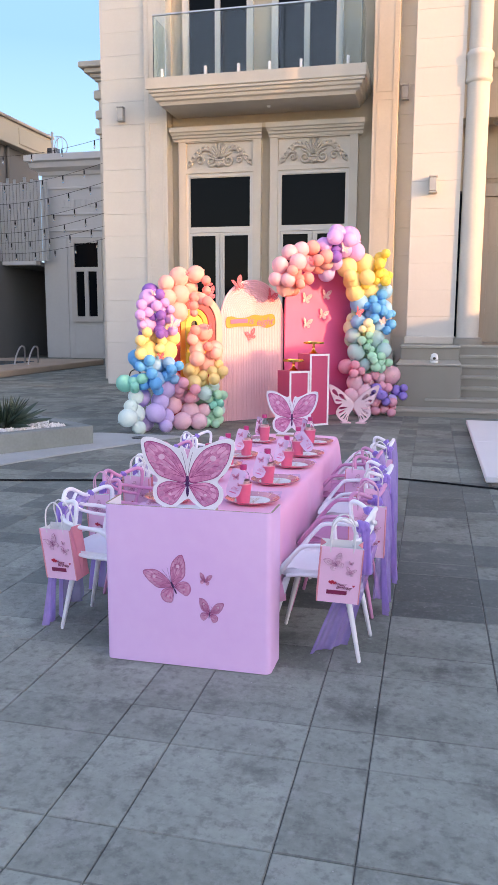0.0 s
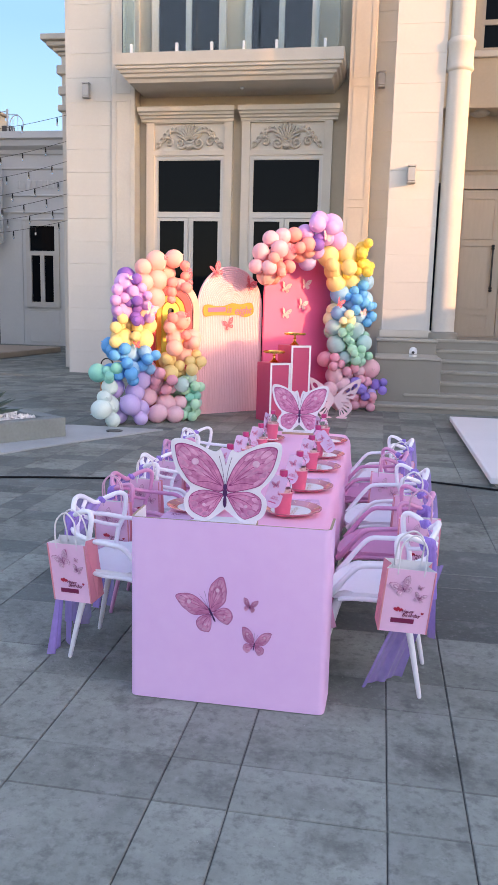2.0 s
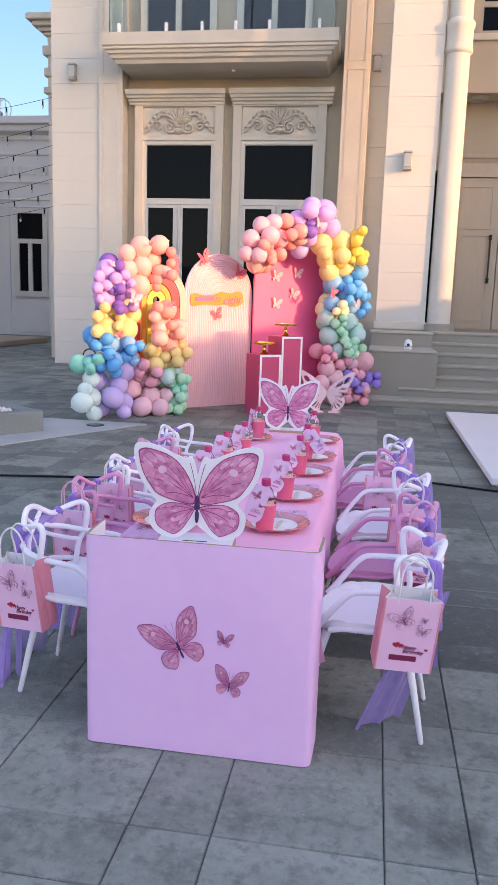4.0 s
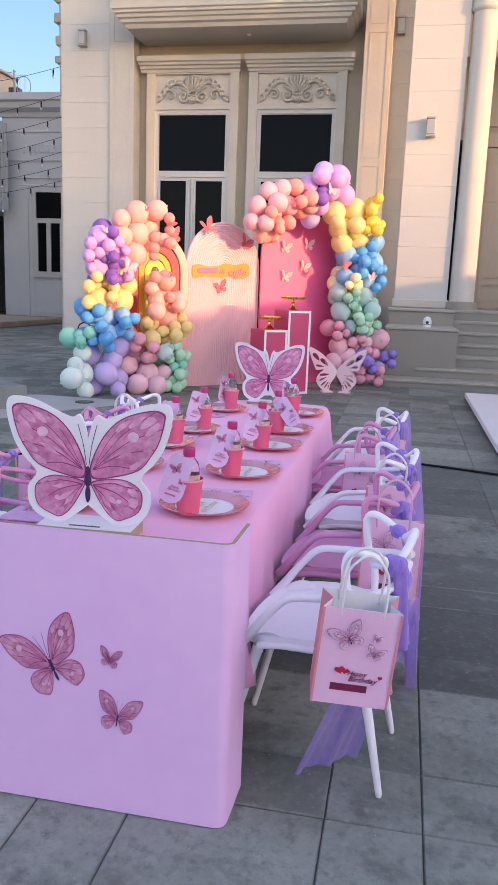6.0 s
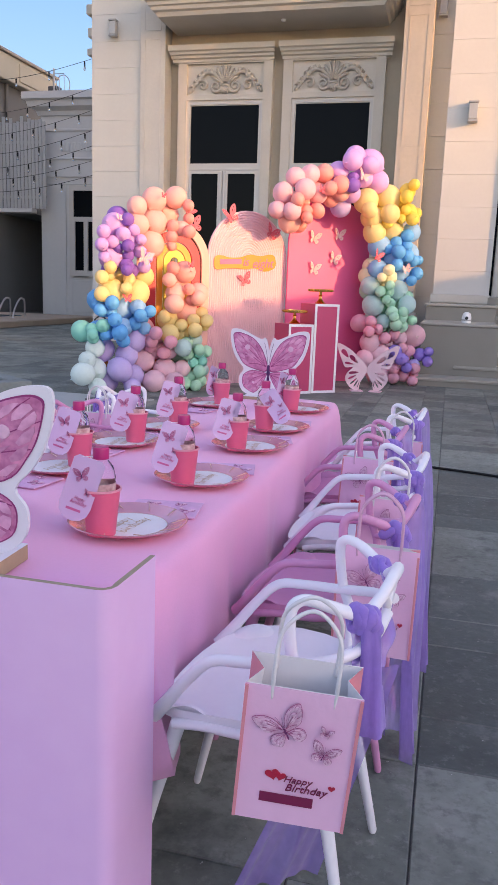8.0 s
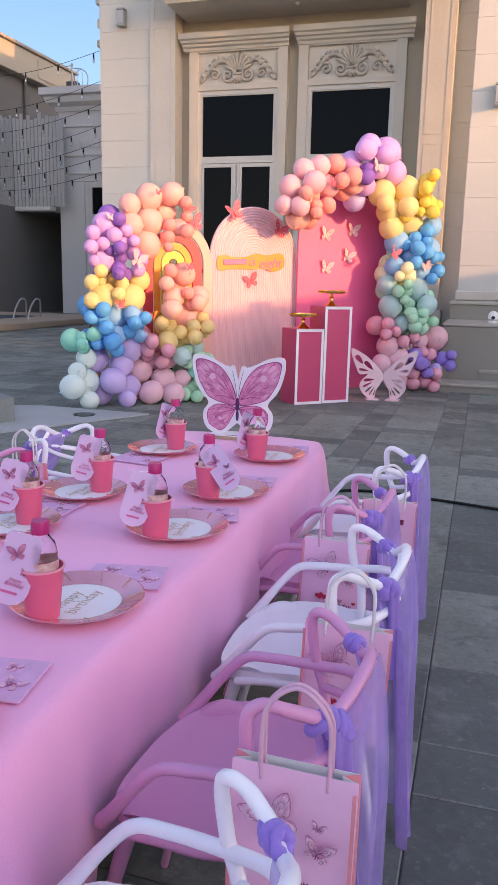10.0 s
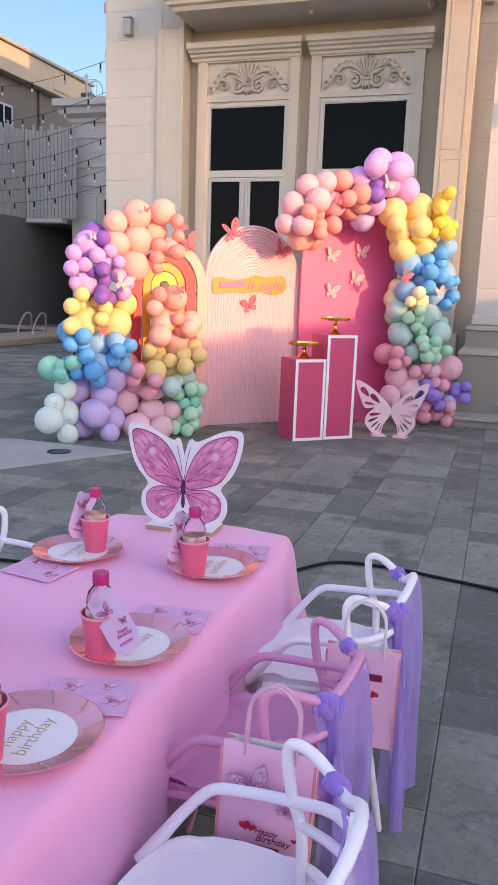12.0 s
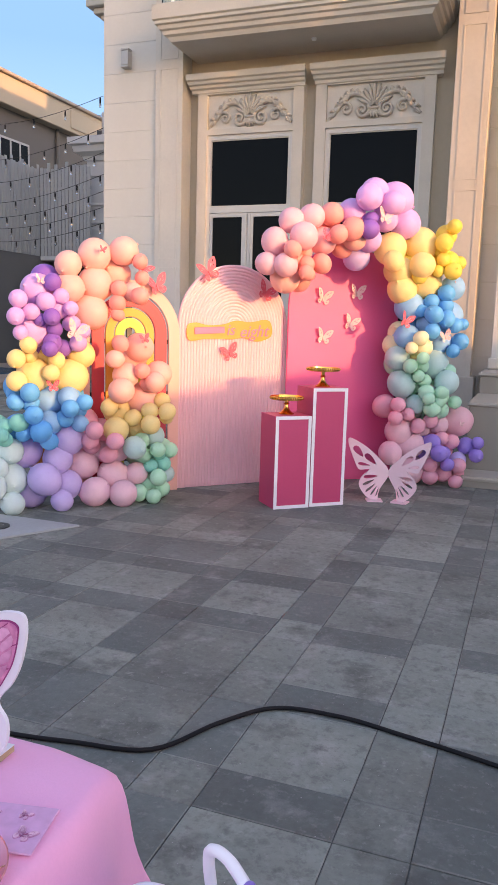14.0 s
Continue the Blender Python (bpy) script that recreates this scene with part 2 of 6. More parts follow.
M_PAPER_PALE = material("blush_paper_wing", (0.82, 0.52, 0.52), 0.6, vary=0.08, scale=30)
M_LACE = material("blush_cut_board", (0.90, 0.63, 0.68), 0.5, vary=0.03)
M_ORANGE = material("amber_glass", (0.55, 0.18, 0.03), 0.3, vary=0.4, scale=18)
M_BULB = glass("bulb_glass", (0.95, 0.93, 0.88))
M_BACKDROP = bpy.data.materials.new("clear_evening_sky")
M_BACKDROP.use_nodes = True
_n, _l = M_BACKDROP.node_tree.nodes, M_BACKDROP.node_tree.links
_n.remove(_n["Principled BSDF"])
_e, _c, _s, _r = _n.new("ShaderNodeEmission"), _n.new("ShaderNodeTexCoord"), _n.new("ShaderNodeSeparateXYZ"), _n.new("ShaderNodeValToRGB")
_m = _n.new("ShaderNodeMath")
_m.operation, _m.inputs[1].default_value = "DIVIDE", 400.0
_l.new(_c.outputs["Object"], _s.inputs[0])
_l.new(_s.outputs["Z"], _m.inputs[0])
_l.new(_m.outputs[0], _r.inputs[0])
_r.color_ramp.elements[0].position, _r.color_ramp.elements[0].color = 0.0, (0.43, 0.60, 0.70, 1)
_r.color_ramp.elements[1].position, _r.color_ramp.elements[1].color = 1.0, (0.15, 0.37, 0.65, 1)
_k = _r.color_ramp.elements.new(0.35)
_k.color = (0.27, 0.54, 0.77, 1)
_l.new(_r.outputs[0], _e.inputs[0])
_l.new(_e.outputs[0], _n["Material Output"].inputs[0])
LATEX = dict(P=(0.97, 0.56, 0.49), C=(0.95, 0.42, 0.37), LI=(0.80, 0.47, 0.84), VI=(0.32, 0.155, 0.58), VD=(0.40, 0.28, 0.76),
             Y=(0.98, 0.78, 0.35), YS=(0.99, 0.76, 0.14), LB=(0.30, 0.60, 0.88), B=(0.12, 0.50, 0.90), M=(0.28, 0.78, 0.64),
             W=(0.76, 0.91, 0.87), LA=(0.68, 0.55, 0.90), PK=(0.95, 0.46, 0.56), LP=(0.95, 0.62, 0.70), MB=(0.56, 0.80, 0.77),
             G=(0.50, 0.87, 0.64), PP=(0.94, 0.56, 0.62), YG=(0.92, 0.90, 0.58))


def latex(name, colour):
    """Balloon skin: a soft gloss, and some light passing through the thin wall."""
    m = material(name, colour, 0.44, vary=0.05, scale=5, fine=30, piece=0.2, spec=0.32)
    n, l = m.node_tree.nodes, m.node_tree.links
    b, tr, mx = n["Principled BSDF"], n.new("ShaderNodeBsdfTranslucent"), n.new("ShaderNodeMixShader")
    l.new(b.inputs["Base Color"].links[0].from_socket, tr.inputs["Color"])
    mx.inputs[0].default_value = 0.22
    l.new(b.outputs[0], mx.inputs[1])
    l.new(tr.outputs[0], mx.inputs[2])
    l.new(mx.outputs[0], n["Material Output"].inputs[0])
    return m


LATEX = {k: latex("latex_" + k.lower(), c) for k, c in LATEX.items()}


# ---- building helpers ----
VILLA = Matrix.Translation((-0.006, 0, 0)) @ Matrix.Diagonal((1.0065, 1.0, 1.0105, 1.0))   # survey correction for the house and its yard
SITE = Matrix()


def thing(name, label, category, m=Matrix(), group="", kind=""):
    ob = new(name)
    ob.empty_display_size = 0.1
    ob.matrix_world = SITE @ m
    return tagged(ob, label, category, group, kind)


def part(name, bm, mat, parent=None, label="", m=None, smooth=None):
    """Links a bmesh as one mesh object, under a thing or a part."""
    me = bpy.data.meshes.new(name)
    bm.normal_update()
    bm.to_mesh(me)
    bm.free()
    for x in mat if isinstance(mat, (list, tuple)) else [mat]:
        me.materials.append(x)
    if smooth is not None:
        me.shade_smooth()
        if smooth < 180:
            me.set_sharp_from_angle(angle=radians(smooth))
    ob = new(name, me)
    if parent:
        ob.parent = parent
    if m is not None:
        ob.matrix_local = m
    if label:
        ob["label"] = label
    return ob


def again(ob, parent, m):
    """One more object on the same mesh."""
    o = new(ob.name.split(".")[0], ob.data)
    o.parent = parent
    o.matrix_local = m
    return o


def solid(name, bm, mat, label, category, m=None, group="", kind="", smooth=None):
    ob = part(name, bm, mat, None, "", m, smooth)
    ob.matrix_world = SITE @ (m if m is not None else Matrix())
    return tagged(ob, label, category, group, kind)


def box(x0, x1, y0, y1, z0, z1, bevel=0.0, bm=None, segments=1):
    b = bmesh.new()
    v = [b.verts.new((x, y, z)) for z in (z0, z1) for x, y in ((x0, y0), (x1, y0), (x1, y1), (x0, y1))]
    for f in ((3, 2, 1, 0), (4, 5, 6, 7), (0, 1, 5, 4), (1, 2, 6, 5), (2, 3, 7, 6), (3, 0, 4, 7)):
        b.faces.new([v[i] for i in f])
    if bevel:
        bmesh.ops.bevel(b, geom=b.edges[:], offset=bevel, segments=segments, affect="EDGES")
    return join(bm, b)


def join(bm, b):
    """Adds bmesh b to bm (or returns b where there is none yet)."""
    if bm is None:
        return b
    me = bpy.data.meshes.new("tmp")
    b.to_mesh(me)
    b.free()
    bm.from_mesh(me)
    bpy.data.meshes.remove(me)
    return bm


def lathe(profile, n=24, bm=None, at=(0, 0, 0)):
    b = bmesh.new()
    rings = []
    for r, z in profile:
        if r < 1e-6:
            rings.append([b.verts.new((at[0], at[1], at[2] + z))] * n)
        else:
            rings.append([b.verts.new((at[0] + r * math.cos(6.28318531 * i / n), at[1] + r * math.sin(6.28318531 * i / n), at[2] + z)) for i in range(n)])
    for a, c in zip(rings, rings[1:]):
        for i in range(n):
            q = [a[i], a[(i + 1) % n], c[(i + 1) % n], c[i]]
            q = list(dict.fromkeys(q))
            if len(q) > 2:
                b.faces.new(q)
    return join(bm, b)


def spline(points, steps=8, closed=False):
    """Catmull-Rom curve through points."""
    p = [Vector(q) for q in points]
    n, out = len(p), []
    for i in range(n if closed else n - 1):
        g = [p[(i + k) % n] if closed else p[min(max(i + k, 0), n - 1)] for k in (-1, 0, 1, 2)]
        for s in range(steps):
            t = s / steps
            out.append(0.5 * (2 * g[1] + (g[2] - g[0]) * t + (2 * g[0] - 5 * g[1] + 4 * g[2] - g[3]) * t * t + (3 * g[1] - g[0] - 3 * g[2] + g[3]) * t ** 3))
    if not closed:
        out.append(p[-1])
    return out


def tube(points, radius, n=8, closed=False, bm=None, flat=1.0):
    """A round bar along points; radius: a number or one per point."""
    b = bmesh.new()
    pts = [Vector(p) for p in points]
    k = len(pts)
    rad = list(radius) if isinstance(radius, (list, tuple)) else [radius] * k
    side, rings = None, []
    for i, p in enumerate(pts):
        a = pts[(i - 1) % k] if closed or i else p
        c = pts[(i + 1) % k] if closed or i < k - 1 else p
        d = (c - a).normalized()
        if side is None:
            side = d.orthogonal().normalized()
        side = (side - d * side.dot(d)).normalized()
        up = d.cross(side)
        rings.append([b.verts.new(p + rad[i] * (side * math.cos(6.28318531 * j / n) + up * flat * math.sin(6.28318531 * j / n))) for j in range(n)])
    for i in range(k if closed else k - 1):
        a, c = rings[i], rings[(i + 1) % k]
        for j in range(n):
            b.faces.new((a[j], a[(j + 1) % n], c[(j + 1) % n], c[j]))
    if not closed:
        b.faces.new(rings[0][::-1])
        b.faces.new(rings[-1])
    return join(bm, b)


def plate(outer, thick, holes=(), bm=None, index=0):
    """A flat board in the xz plane: outline and holes as (x, z) rows; front face at y = 0, back at y = thick."""
    b = bmesh.new()
    loops, edges = [], []
    for ring in (outer, *holes):
        vs = [b.verts.new((q[0], 0, q[1])) for q in ring]
        loops.append(vs)
        edges += [b.edges.new((vs[i], vs[(i + 1) % len(vs)])) for i in range(len(vs))]
    bmesh.ops.triangle_fill(b, use_beauty=True, edges=edges)
    for f in b.faces:
        f.normal_update()
        if f.normal.y > 0:
            f.normal_flip()
        f.material_index = index
    if thick:
        front = b.faces[:]
        back = {v: b.verts.new((v.co.x, thick, v.co.z)) for v in b.verts[:]}
        for f in front:
            b.faces.new([back[v] for v in reversed(f.verts)]).material_index = index
        for k, vs in enumerate(loops):
            for i in range(len(vs)):
                v, w = vs[i], vs[(i + 1) % len(vs)]
                b.faces.new((v, w, back[w], back[v])).material_index = index
        bmesh.ops.recalc_face_normals(b, faces=b.faces[:])
    return join(bm, b)


def profile_run(x0, x1, profile, bm=None, mitre=0.0):
    """A moulding along x: profile as (y, z) rows, closed; ends drawn in by mitre times the depth from y = 0."""
    b = bmesh.new()
    rows = [[b.verts.new((x + s * mitre * max(0.0, -y), y, z)) for y, z in profile] for x, s in ((x0, -1), (x1, 1))]
    k = len(profile)
    for i in range(k):
        b.faces.new((rows[0][i], rows[0][(i + 1) % k], rows[1][(i + 1) % k], rows[1][i]))
    b.faces.new(rows[0][::-1])
    b.faces.new(rows[1])
    bmesh.ops.recalc_face_normals(b, faces=b.faces[:])
    return join(bm, b)


def arch_outline(half, height, inset=0.0, steps=28):
    """Round-headed board outline, from the left foot over the top to the right foot."""
    r, z = half - inset, height - half
    return [(-r, 0)] + [(-r * math.cos(math.pi * i / steps), z + r * math.sin(math.pi * i / steps)) for i in range(steps + 1)] + [(r, 0)]


def lettering(text, size, mat, parent, m, name="lettering", shear=0.0, depth=0.0006, bold=0.0):
    """Words in the built-in font as a mesh, centred, upright in the xz plane, facing -y."""
    cu = bpy.data.curves.new(name, "FONT")
    cu.body, cu.size, cu.shear, cu.extrude, cu.offset = text, size, shear, depth, bold
    cu.align_x, cu.align_y, cu.resolution_u = "CENTER", "CENTER", 3
    tmp = new("tmp", cu)
    me = bpy.data.meshes.new_from_object(tmp.evaluated_get(bpy.context.evaluated_depsgraph_get()))
    bpy.data.objects.remove(tmp)
    me.materials.clear()
    me.materials.append(mat)
    ob = new(name, me)
    ob.parent = parent
    ob.matrix_local = m @ pose(0, 0, 0, 90, 0, 0)
    return ob


# butterfly drawing, wings right of the body, width 1 over all
WING_TOP = [(0.013, 0.128), (0.09, 0.32), (0.205, 0.45), (0.372, 0.513), (0.455, 0.50), (0.46, 0.436), (0.43, 0.308), (0.385, 0.218), (0.308, 0.115), (0.154, 0.058), (0.03, 0.04)]
WING_LOW = [(0.03, 0.025), (0.205, 0.05), (0.308, 0.0), (0.333, -0.077), (0.308, -0.167), (0.218, -0.224), (0.167, -0.23), (0.103, -0.167), (0.03, -0.03)]
EDGE = [(0.0, 0.30), (0.03, 0.42), (0.058, 0.462), (0.1, 0.44), (0.19, 0.475), (0.30, 0.53), (0.40, 0.557), (0.487, 0.545), (0.497, 0.436), (0.46, 0.28), (0.405, 0.17), (0.32, 0.062), (0.372, -0.03), (0.372, -0.14), (0.32, -0.224), (0.215, -0.27), (0.13, -0.25), (0.0, -0.14)]


WING_CELLS = (((0.03, 0.10), [(0.19, 0.425), (0.29, 0.475), (0.385, 0.505), (0.45, 0.475), (0.452, 0.40), (0.425, 0.305), (0.375, 0.205), (0.30, 0.115)]),
              ((0.03, 0.0), [(0.20, 0.046), (0.30, 0.0), (0.33, -0.077), (0.305, -0.16), (0.235, -0.215), (0.165, -0.225), (0.105, -0.165)]))


def smooth_ring(ring, steps=4):
    return [(q.x, q.z) for q in spline([(x, 0, z) for x, z in ring], steps, True)]


def butterfly_edge(size):
    half = [(q.x, q.z) for q in spline([(x, 0, z) for x, z in EDGE], 4)]
    return [(x * size, z * size) for x, z in half] + [(-x * size, z * size) for x, z in half[-2:0:-1]]


def butterfly_print(size, bm=None, lift=0.0008, fold=0.0, thick=0.0006):
    """Wings (slot 0), pale spots and streaks (1), veins (2), body (3), lying in the xz plane."""
    b = bmesh.new()
    for s in (1, -1):
        g = bmesh.new()
        for ring in (WING_TOP, WING_LOW):
            whole = smooth_ring(ring)
            mx, mz = sum(p[0] for p in whole) / len(whole), sum(p[1] for p in whole) / len(whole)
            t = bmesh.new()
            plate([(x * size, z * size) for x, z in whole], thick, bm=t, index=2)
            for v in t.verts:
                v.co.y += lift * 0.3
            join(g, t)
            plate([(size * (mx + (x - mx) * 0.955), size * (mz + (z - mz) * 0.955)) for x, z in whole], thick, bm=g)
        for (ax, az), rim in WING_CELLS:
            q = lambda p, k: (size * (ax + (p[0] - ax) * k), size * (az + (p[1] - az) * k))
            for p0, p1 in zip(rim, rim[1:]):
                a, c = [tuple(u * 0.90 + w * 0.10 for u, w in zip(m0, m1)) for m0, m1 in ((p0, p1), (p1, p0))]
                md = tuple((u + w) / 2 for u, w in zip(a, c))
                plate([q(a, 0.80), q(md, 0.74), q(c, 0.80), q(c, 0.93), q(md, 0.955), q(a, 0.93)], thick, bm=g, index=1)
            for p0, p1, k0, k1 in ((rim[1], rim[2], 0.30, 0.66), (rim[3], rim[4], 0.22, 0.70), (rim[4], rim[5], 0.34, 0.68)):
                md = tuple((u + w) / 2 for u, w in zip(p0, p1))
                plate([q(md, k0), q(p0, (k0 + k1) / 2), q(md, k1), q(p1, (k0 + k1) / 2)], thick, bm=g, index=1)
        for cx, cz, r in ((0.275, 0.335, 0.034), (0.19, -0.10, 0.016)):
            plate([(size * (cx + r * math.cos(0.5236 * i)), size * (cz + r * math.sin(0.5236 * i))) for i in range(12)], thick * 2, bm=g, index=4)
        for f in g.faces:
            if f.material_index in (1, 4):
                for v in f.verts:
                    v.co.y -= lift * 0.5
        veins = [((0.03, 0.10), a) for a in ((0.40, 0.50), (0.455, 0.40), (0.40, 0.26), (0.29, 0.12), (0.24, 0.45))] + [((0.03, 0.0), a) for a in ((0.31, -0.02), (0.30, -0.14), (0.20, -0.22), (0.11, -0.15))]
        for (ax, az), (cx, cz) in veins:
            mid = ((ax + cx) / 2 - 0.03 * (cz - az), (az + cz) / 2 + 0.10 * (cx - ax))
            line = spline([(ax, 0, az), (mid[0], 0, mid[1]), (cx, 0, cz)], 4)
            up = [(q.x, q.z + 0.003) for q in line]
            dn = [(q.x, q.z - 0.003) for q in line]
            t = bmesh.new()
            plate([(x * size, z * size) for x, z in up + dn[::-1]], thick, bm=t, index=2)
            for v in t.verts:
                v.co.y -= lift
            join(g, t)
        for v in g.verts:
            x = v.co.x
            v.co.x, v.co.y = s * (x * math.cos(fold)), v.co.y - x * math.sin(fold)
        if s < 0:
            bmesh.ops.reverse_faces(g, faces=g.faces[:])
        join(b, g)
    g = bmesh.new()
    for z0, z1, r in ((0.055, 0.125, 0.017), (-0.015, 0.07, 0.023), (-0.125, 0.0, 0.017)):
        zc, h = (z0 + z1) / 2, (z1 - z0) / 2
        t = bmesh.new()
        bmesh.ops.create_icosphere(t, subdivisions=2, radius=1)
        for v in t.verts:
            v.co = Vector((v.co.x * r * size, v.co.y * size * 0.006 - lift, (zc + v.co.z * h) * size))
        join(g, t)
    for s in (1, -1):
        tube([(q.x * size, -lift, q.z * size) for q in spline([(s * 0.008, 0, 0.13), (s * 0.025, 0, 0.26), (s * 0.058, 0, 0.40)], 4)], 0.0022 * size, 5, bm=g)
    for f in g.faces:
        f.material_index = 3
    return join(bm, join(b, g))


PRINT = [M_WING, M_WING_PALE, M_VEIN, M_BODY, M_WING_SPOT]
PRINT_FAINT = [M_WING_FAINT, M_WING_FAINT_PALE, M_VEIN_FAINT, M_BODY_FAINT, M_WING_FAINT_PALE]

# ---- villa facade ----
SITE = VILLA
WALL_Y, LEFT_Y, PIL_Y = 14.88, 14.62, 14.50


def block_wall(name, x0, x1, y0, y1, z0, z1, course, label, gap=0.005):
    """A rendered wall: a core, with large rectangular stucco blocks standing proud of the joints."""
    wall = solid(name, box(x0 + 0.012, x1 - 0.012, y0 + 0.012, y1 - 0.002, z0, z1), M_STUCCO, label, "wall", kind="structure")
    z, first = z0, None
    while z < z1 - 0.01:
        top = min(z + course, z1)
        if first is None or abs(top - z - course) > 1e-6:
            ob = part("stucco_block", box(x0, x1, y0, y1 - 0.2, 0, top - z - gap, 0.0025), M_STUCCO_BLOCK, wall, m=pose(0, 0, z))
            first = first or ob
        else:
            again(first, wall, pose(0, 0, z))
        z += course
    return wall


block_wall("wall_1", -6.345, -5.45, LEFT_Y, 15.6, 0.0, 9.2, 0.412, "pale cream stucco house wall with horizontal block joints", 0.002)
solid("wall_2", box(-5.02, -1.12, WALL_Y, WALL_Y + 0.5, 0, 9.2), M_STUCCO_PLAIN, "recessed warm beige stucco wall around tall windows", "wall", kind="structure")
block_wall("wall_3", -0.80, 0.36, WALL_Y - 0.04, 15.4, 0.0, 9.2, 0.49, "recessed pale stucco wall strip beside a pilaster")


def pilaster(name, x0, x1, y, label, joints):
    p = solid(name, box(x0, x1, y, WALL_Y + 0.3, 0, 9.2, 0.006), M_STUCCO, label, "pilaster", kind="structure")
    for z0, z1 in zip(joints, joints[1:]):
        a, b, c, d = x0 + 0.075, x1 - 0.075, z0 + 0.06, z1 - 0.06
        bm = plate([(a, c), (b, c), (b, d), (a, d)], 0.012, [[(a + 0.016, c + 0.016), (b - 0.016, c + 0.016), (b - 0.016, d - 0.016), (a + 0.016, d - 0.016)]])
        part("panel_moulding", bm, M_STUCCO, p, m=pose(0, y - 0.007, 0))
    return p


pilaster("pilaster_1", -5.45, -5.01, LEFT_Y - 0.05, "pale stucco pilaster beside the window recess", (0.2, 2.2, 5.0, 7.2))
pilaster("pilaster_2", -1.17, -0.73, PIL_Y, "sunlit cream pilaster with thin raised panel mouldings", (0.75, 3.16, 5.15, 7.2))
part("pilaster_base", box(-1.23, -0.67, PIL_Y - 0.06, WALL_Y, 0, 0.72, 0.012), M_TRIM, bpy.data.objects["pilaster_2"])


def scroll(cx, cz, r, turns, s, start=0.0):
    """A flat volute."""
    pts = []
    for i in range(26):
        a = start + turns * 6.2832 * i / 25
        rr = r * (1 - 0.82 * i / 25)
        pts.append((s * (cx + rr * math.cos(a)), 0, cz + rr * math.sin(a)))
    return pts


def facade_window(name, x0, x1, inner):
    """Tall window: stone surround, cornice, frieze with carved ornament, transom light over two casements."""
    w = thing(name, "tall white-framed window with dark tinted glass and carved frieze", "window", pose((x0 + x1) / 2, WALL_Y, 0), kind="structure")
    h = (x1 - x0) / 2
    sur = [(-h, 0.0), (h, 0.0), (h, 4.64), (-h, 4.64)]
    hole1 = [(-h + 0.15, 0.15), (h - 0.15, 0.15), (h - 0.15, 4.02), (-h + 0.15, 4.02)]
    hole2 = [(-h + 0.15, 4.10), (h - 0.15, 4.10), (h - 0.15, 4.58), (-h + 0.15, 4.58)]
    part("surround", plate(sur, 0.15, [hole1, hole2]), M_TRIM, w, m=pose(0, -0.14, 0))
    part("inner_architrave", plate([(-h + 0.15, 0.15), (h - 0.15, 0.15), (h - 0.15, 4.02), (-h + 0.15, 4.02)], 0.12, [[(-h + 0.166, 0.16), (h - 0.166, 0.16), (h - 0.166, 4.004), (-h + 0.166, 4.004)]]), M_STUCCO, w, m=pose(0, -0.112, 0))
    part("frieze_panel", box(-h + 0.15, h - 0.15, -0.08, 0.0, 4.10, 4.58), M_STUCCO, w)
    cornice = [(0, 4.60), (-0.16, 4.60), (-0.17, 4.64), (-0.21, 4.655), (-0.22, 4.69), (-0.26, 4.70), (-0.275, 4.735), (-0.31, 4.75), (-0.31, 4.83), (0, 4.85)]
    part("cornice", profile_run(-h - (0.05 if inner > 0 else -0.02), h + (-0.02 if inner > 0 else 0.05), cornice, mitre=0.24), M_TRIM, w, smooth=30)
    bm = None
    for s in (1, -1):
        big = scroll(0.165, 4.235, 0.105, 1.55, s, 2.5)
        bm = tube([(x, -0.095, z) for x, y, z in big], [0.027 * (1 - 0.45 * i / len(big)) for i in range(len(big))], 8, bm=bm)
        sweep = spline([(s * 0.06, -0.095, 4.20), (s * 0.11, -0.095, 4.36), (s * 0.24, -0.095, 4.45), (s * 0.38, -0.095, 4.42), (s * 0.50, -0.09, 4.28), (s * 0.62, -0.088, 4.15)], 6)
        k = len(sweep)
        bm = tube(sweep, [0.020 + 0.016 * math.sin(math.pi * i / (k - 1)) for i in range(k)], 8, bm=bm)
        leaf_scroll = scroll(0.385, 4.255, 0.085, 1.25, s, 1.0)
        bm = tube([(x, -0.098, z) for x, y, z in leaf_scroll], [0.024 * (1 - 0.5 * i / len(leaf_scroll)) for i in range(len(leaf_scroll))], 8, bm=bm)
        for i in range(7):
            q = sweep[8 + i * 3]
            up, sd = 0.055 - 0.006 * i, 0.05 + 0.004 * i
            bm = tube(spline([q + Vector((0, -0.012, -0.01)), q + Vector((s * sd * 0.4, -0.022, up * 0.9)), q + Vector((s * sd, -0.004, up * 0.75 - 0.02))], 3), [0.012, 0.020, 0.025, 0.024, 0.019, 0.012, 0.004], 7, bm=bm)
            if i > 2:
                bm = tube(spline([q + Vector((0, -0.010, 0)), q + Vector((s * 0.005, -0.018, -0.045)), q + Vector((s * 0.045, -0.004, -0.075))], 3), [0.010, 0.016, 0.020, 0.019, 0.014, 0.009, 0.003], 7, bm=bm)
    for i in range(9):
        a = (i - 4) * 0.27
        tip = 0.315 - 0.012 * abs(i - 4)
        bm = tube([(math.sin(a) * 0.04, -0.10, 4.26 + math.cos(a) * 0.04), (math.sin(a) * tip * 0.7, -0.118, 4.26 + math.cos(a) * tip * 0.7), (math.sin(a) * tip, -0.09, 4.26 + math.cos(a) * tip)], [0.012, 0.027, 0.012], 8, bm=bm)
    for i in range(5):
        a = (i - 2) * 0.36
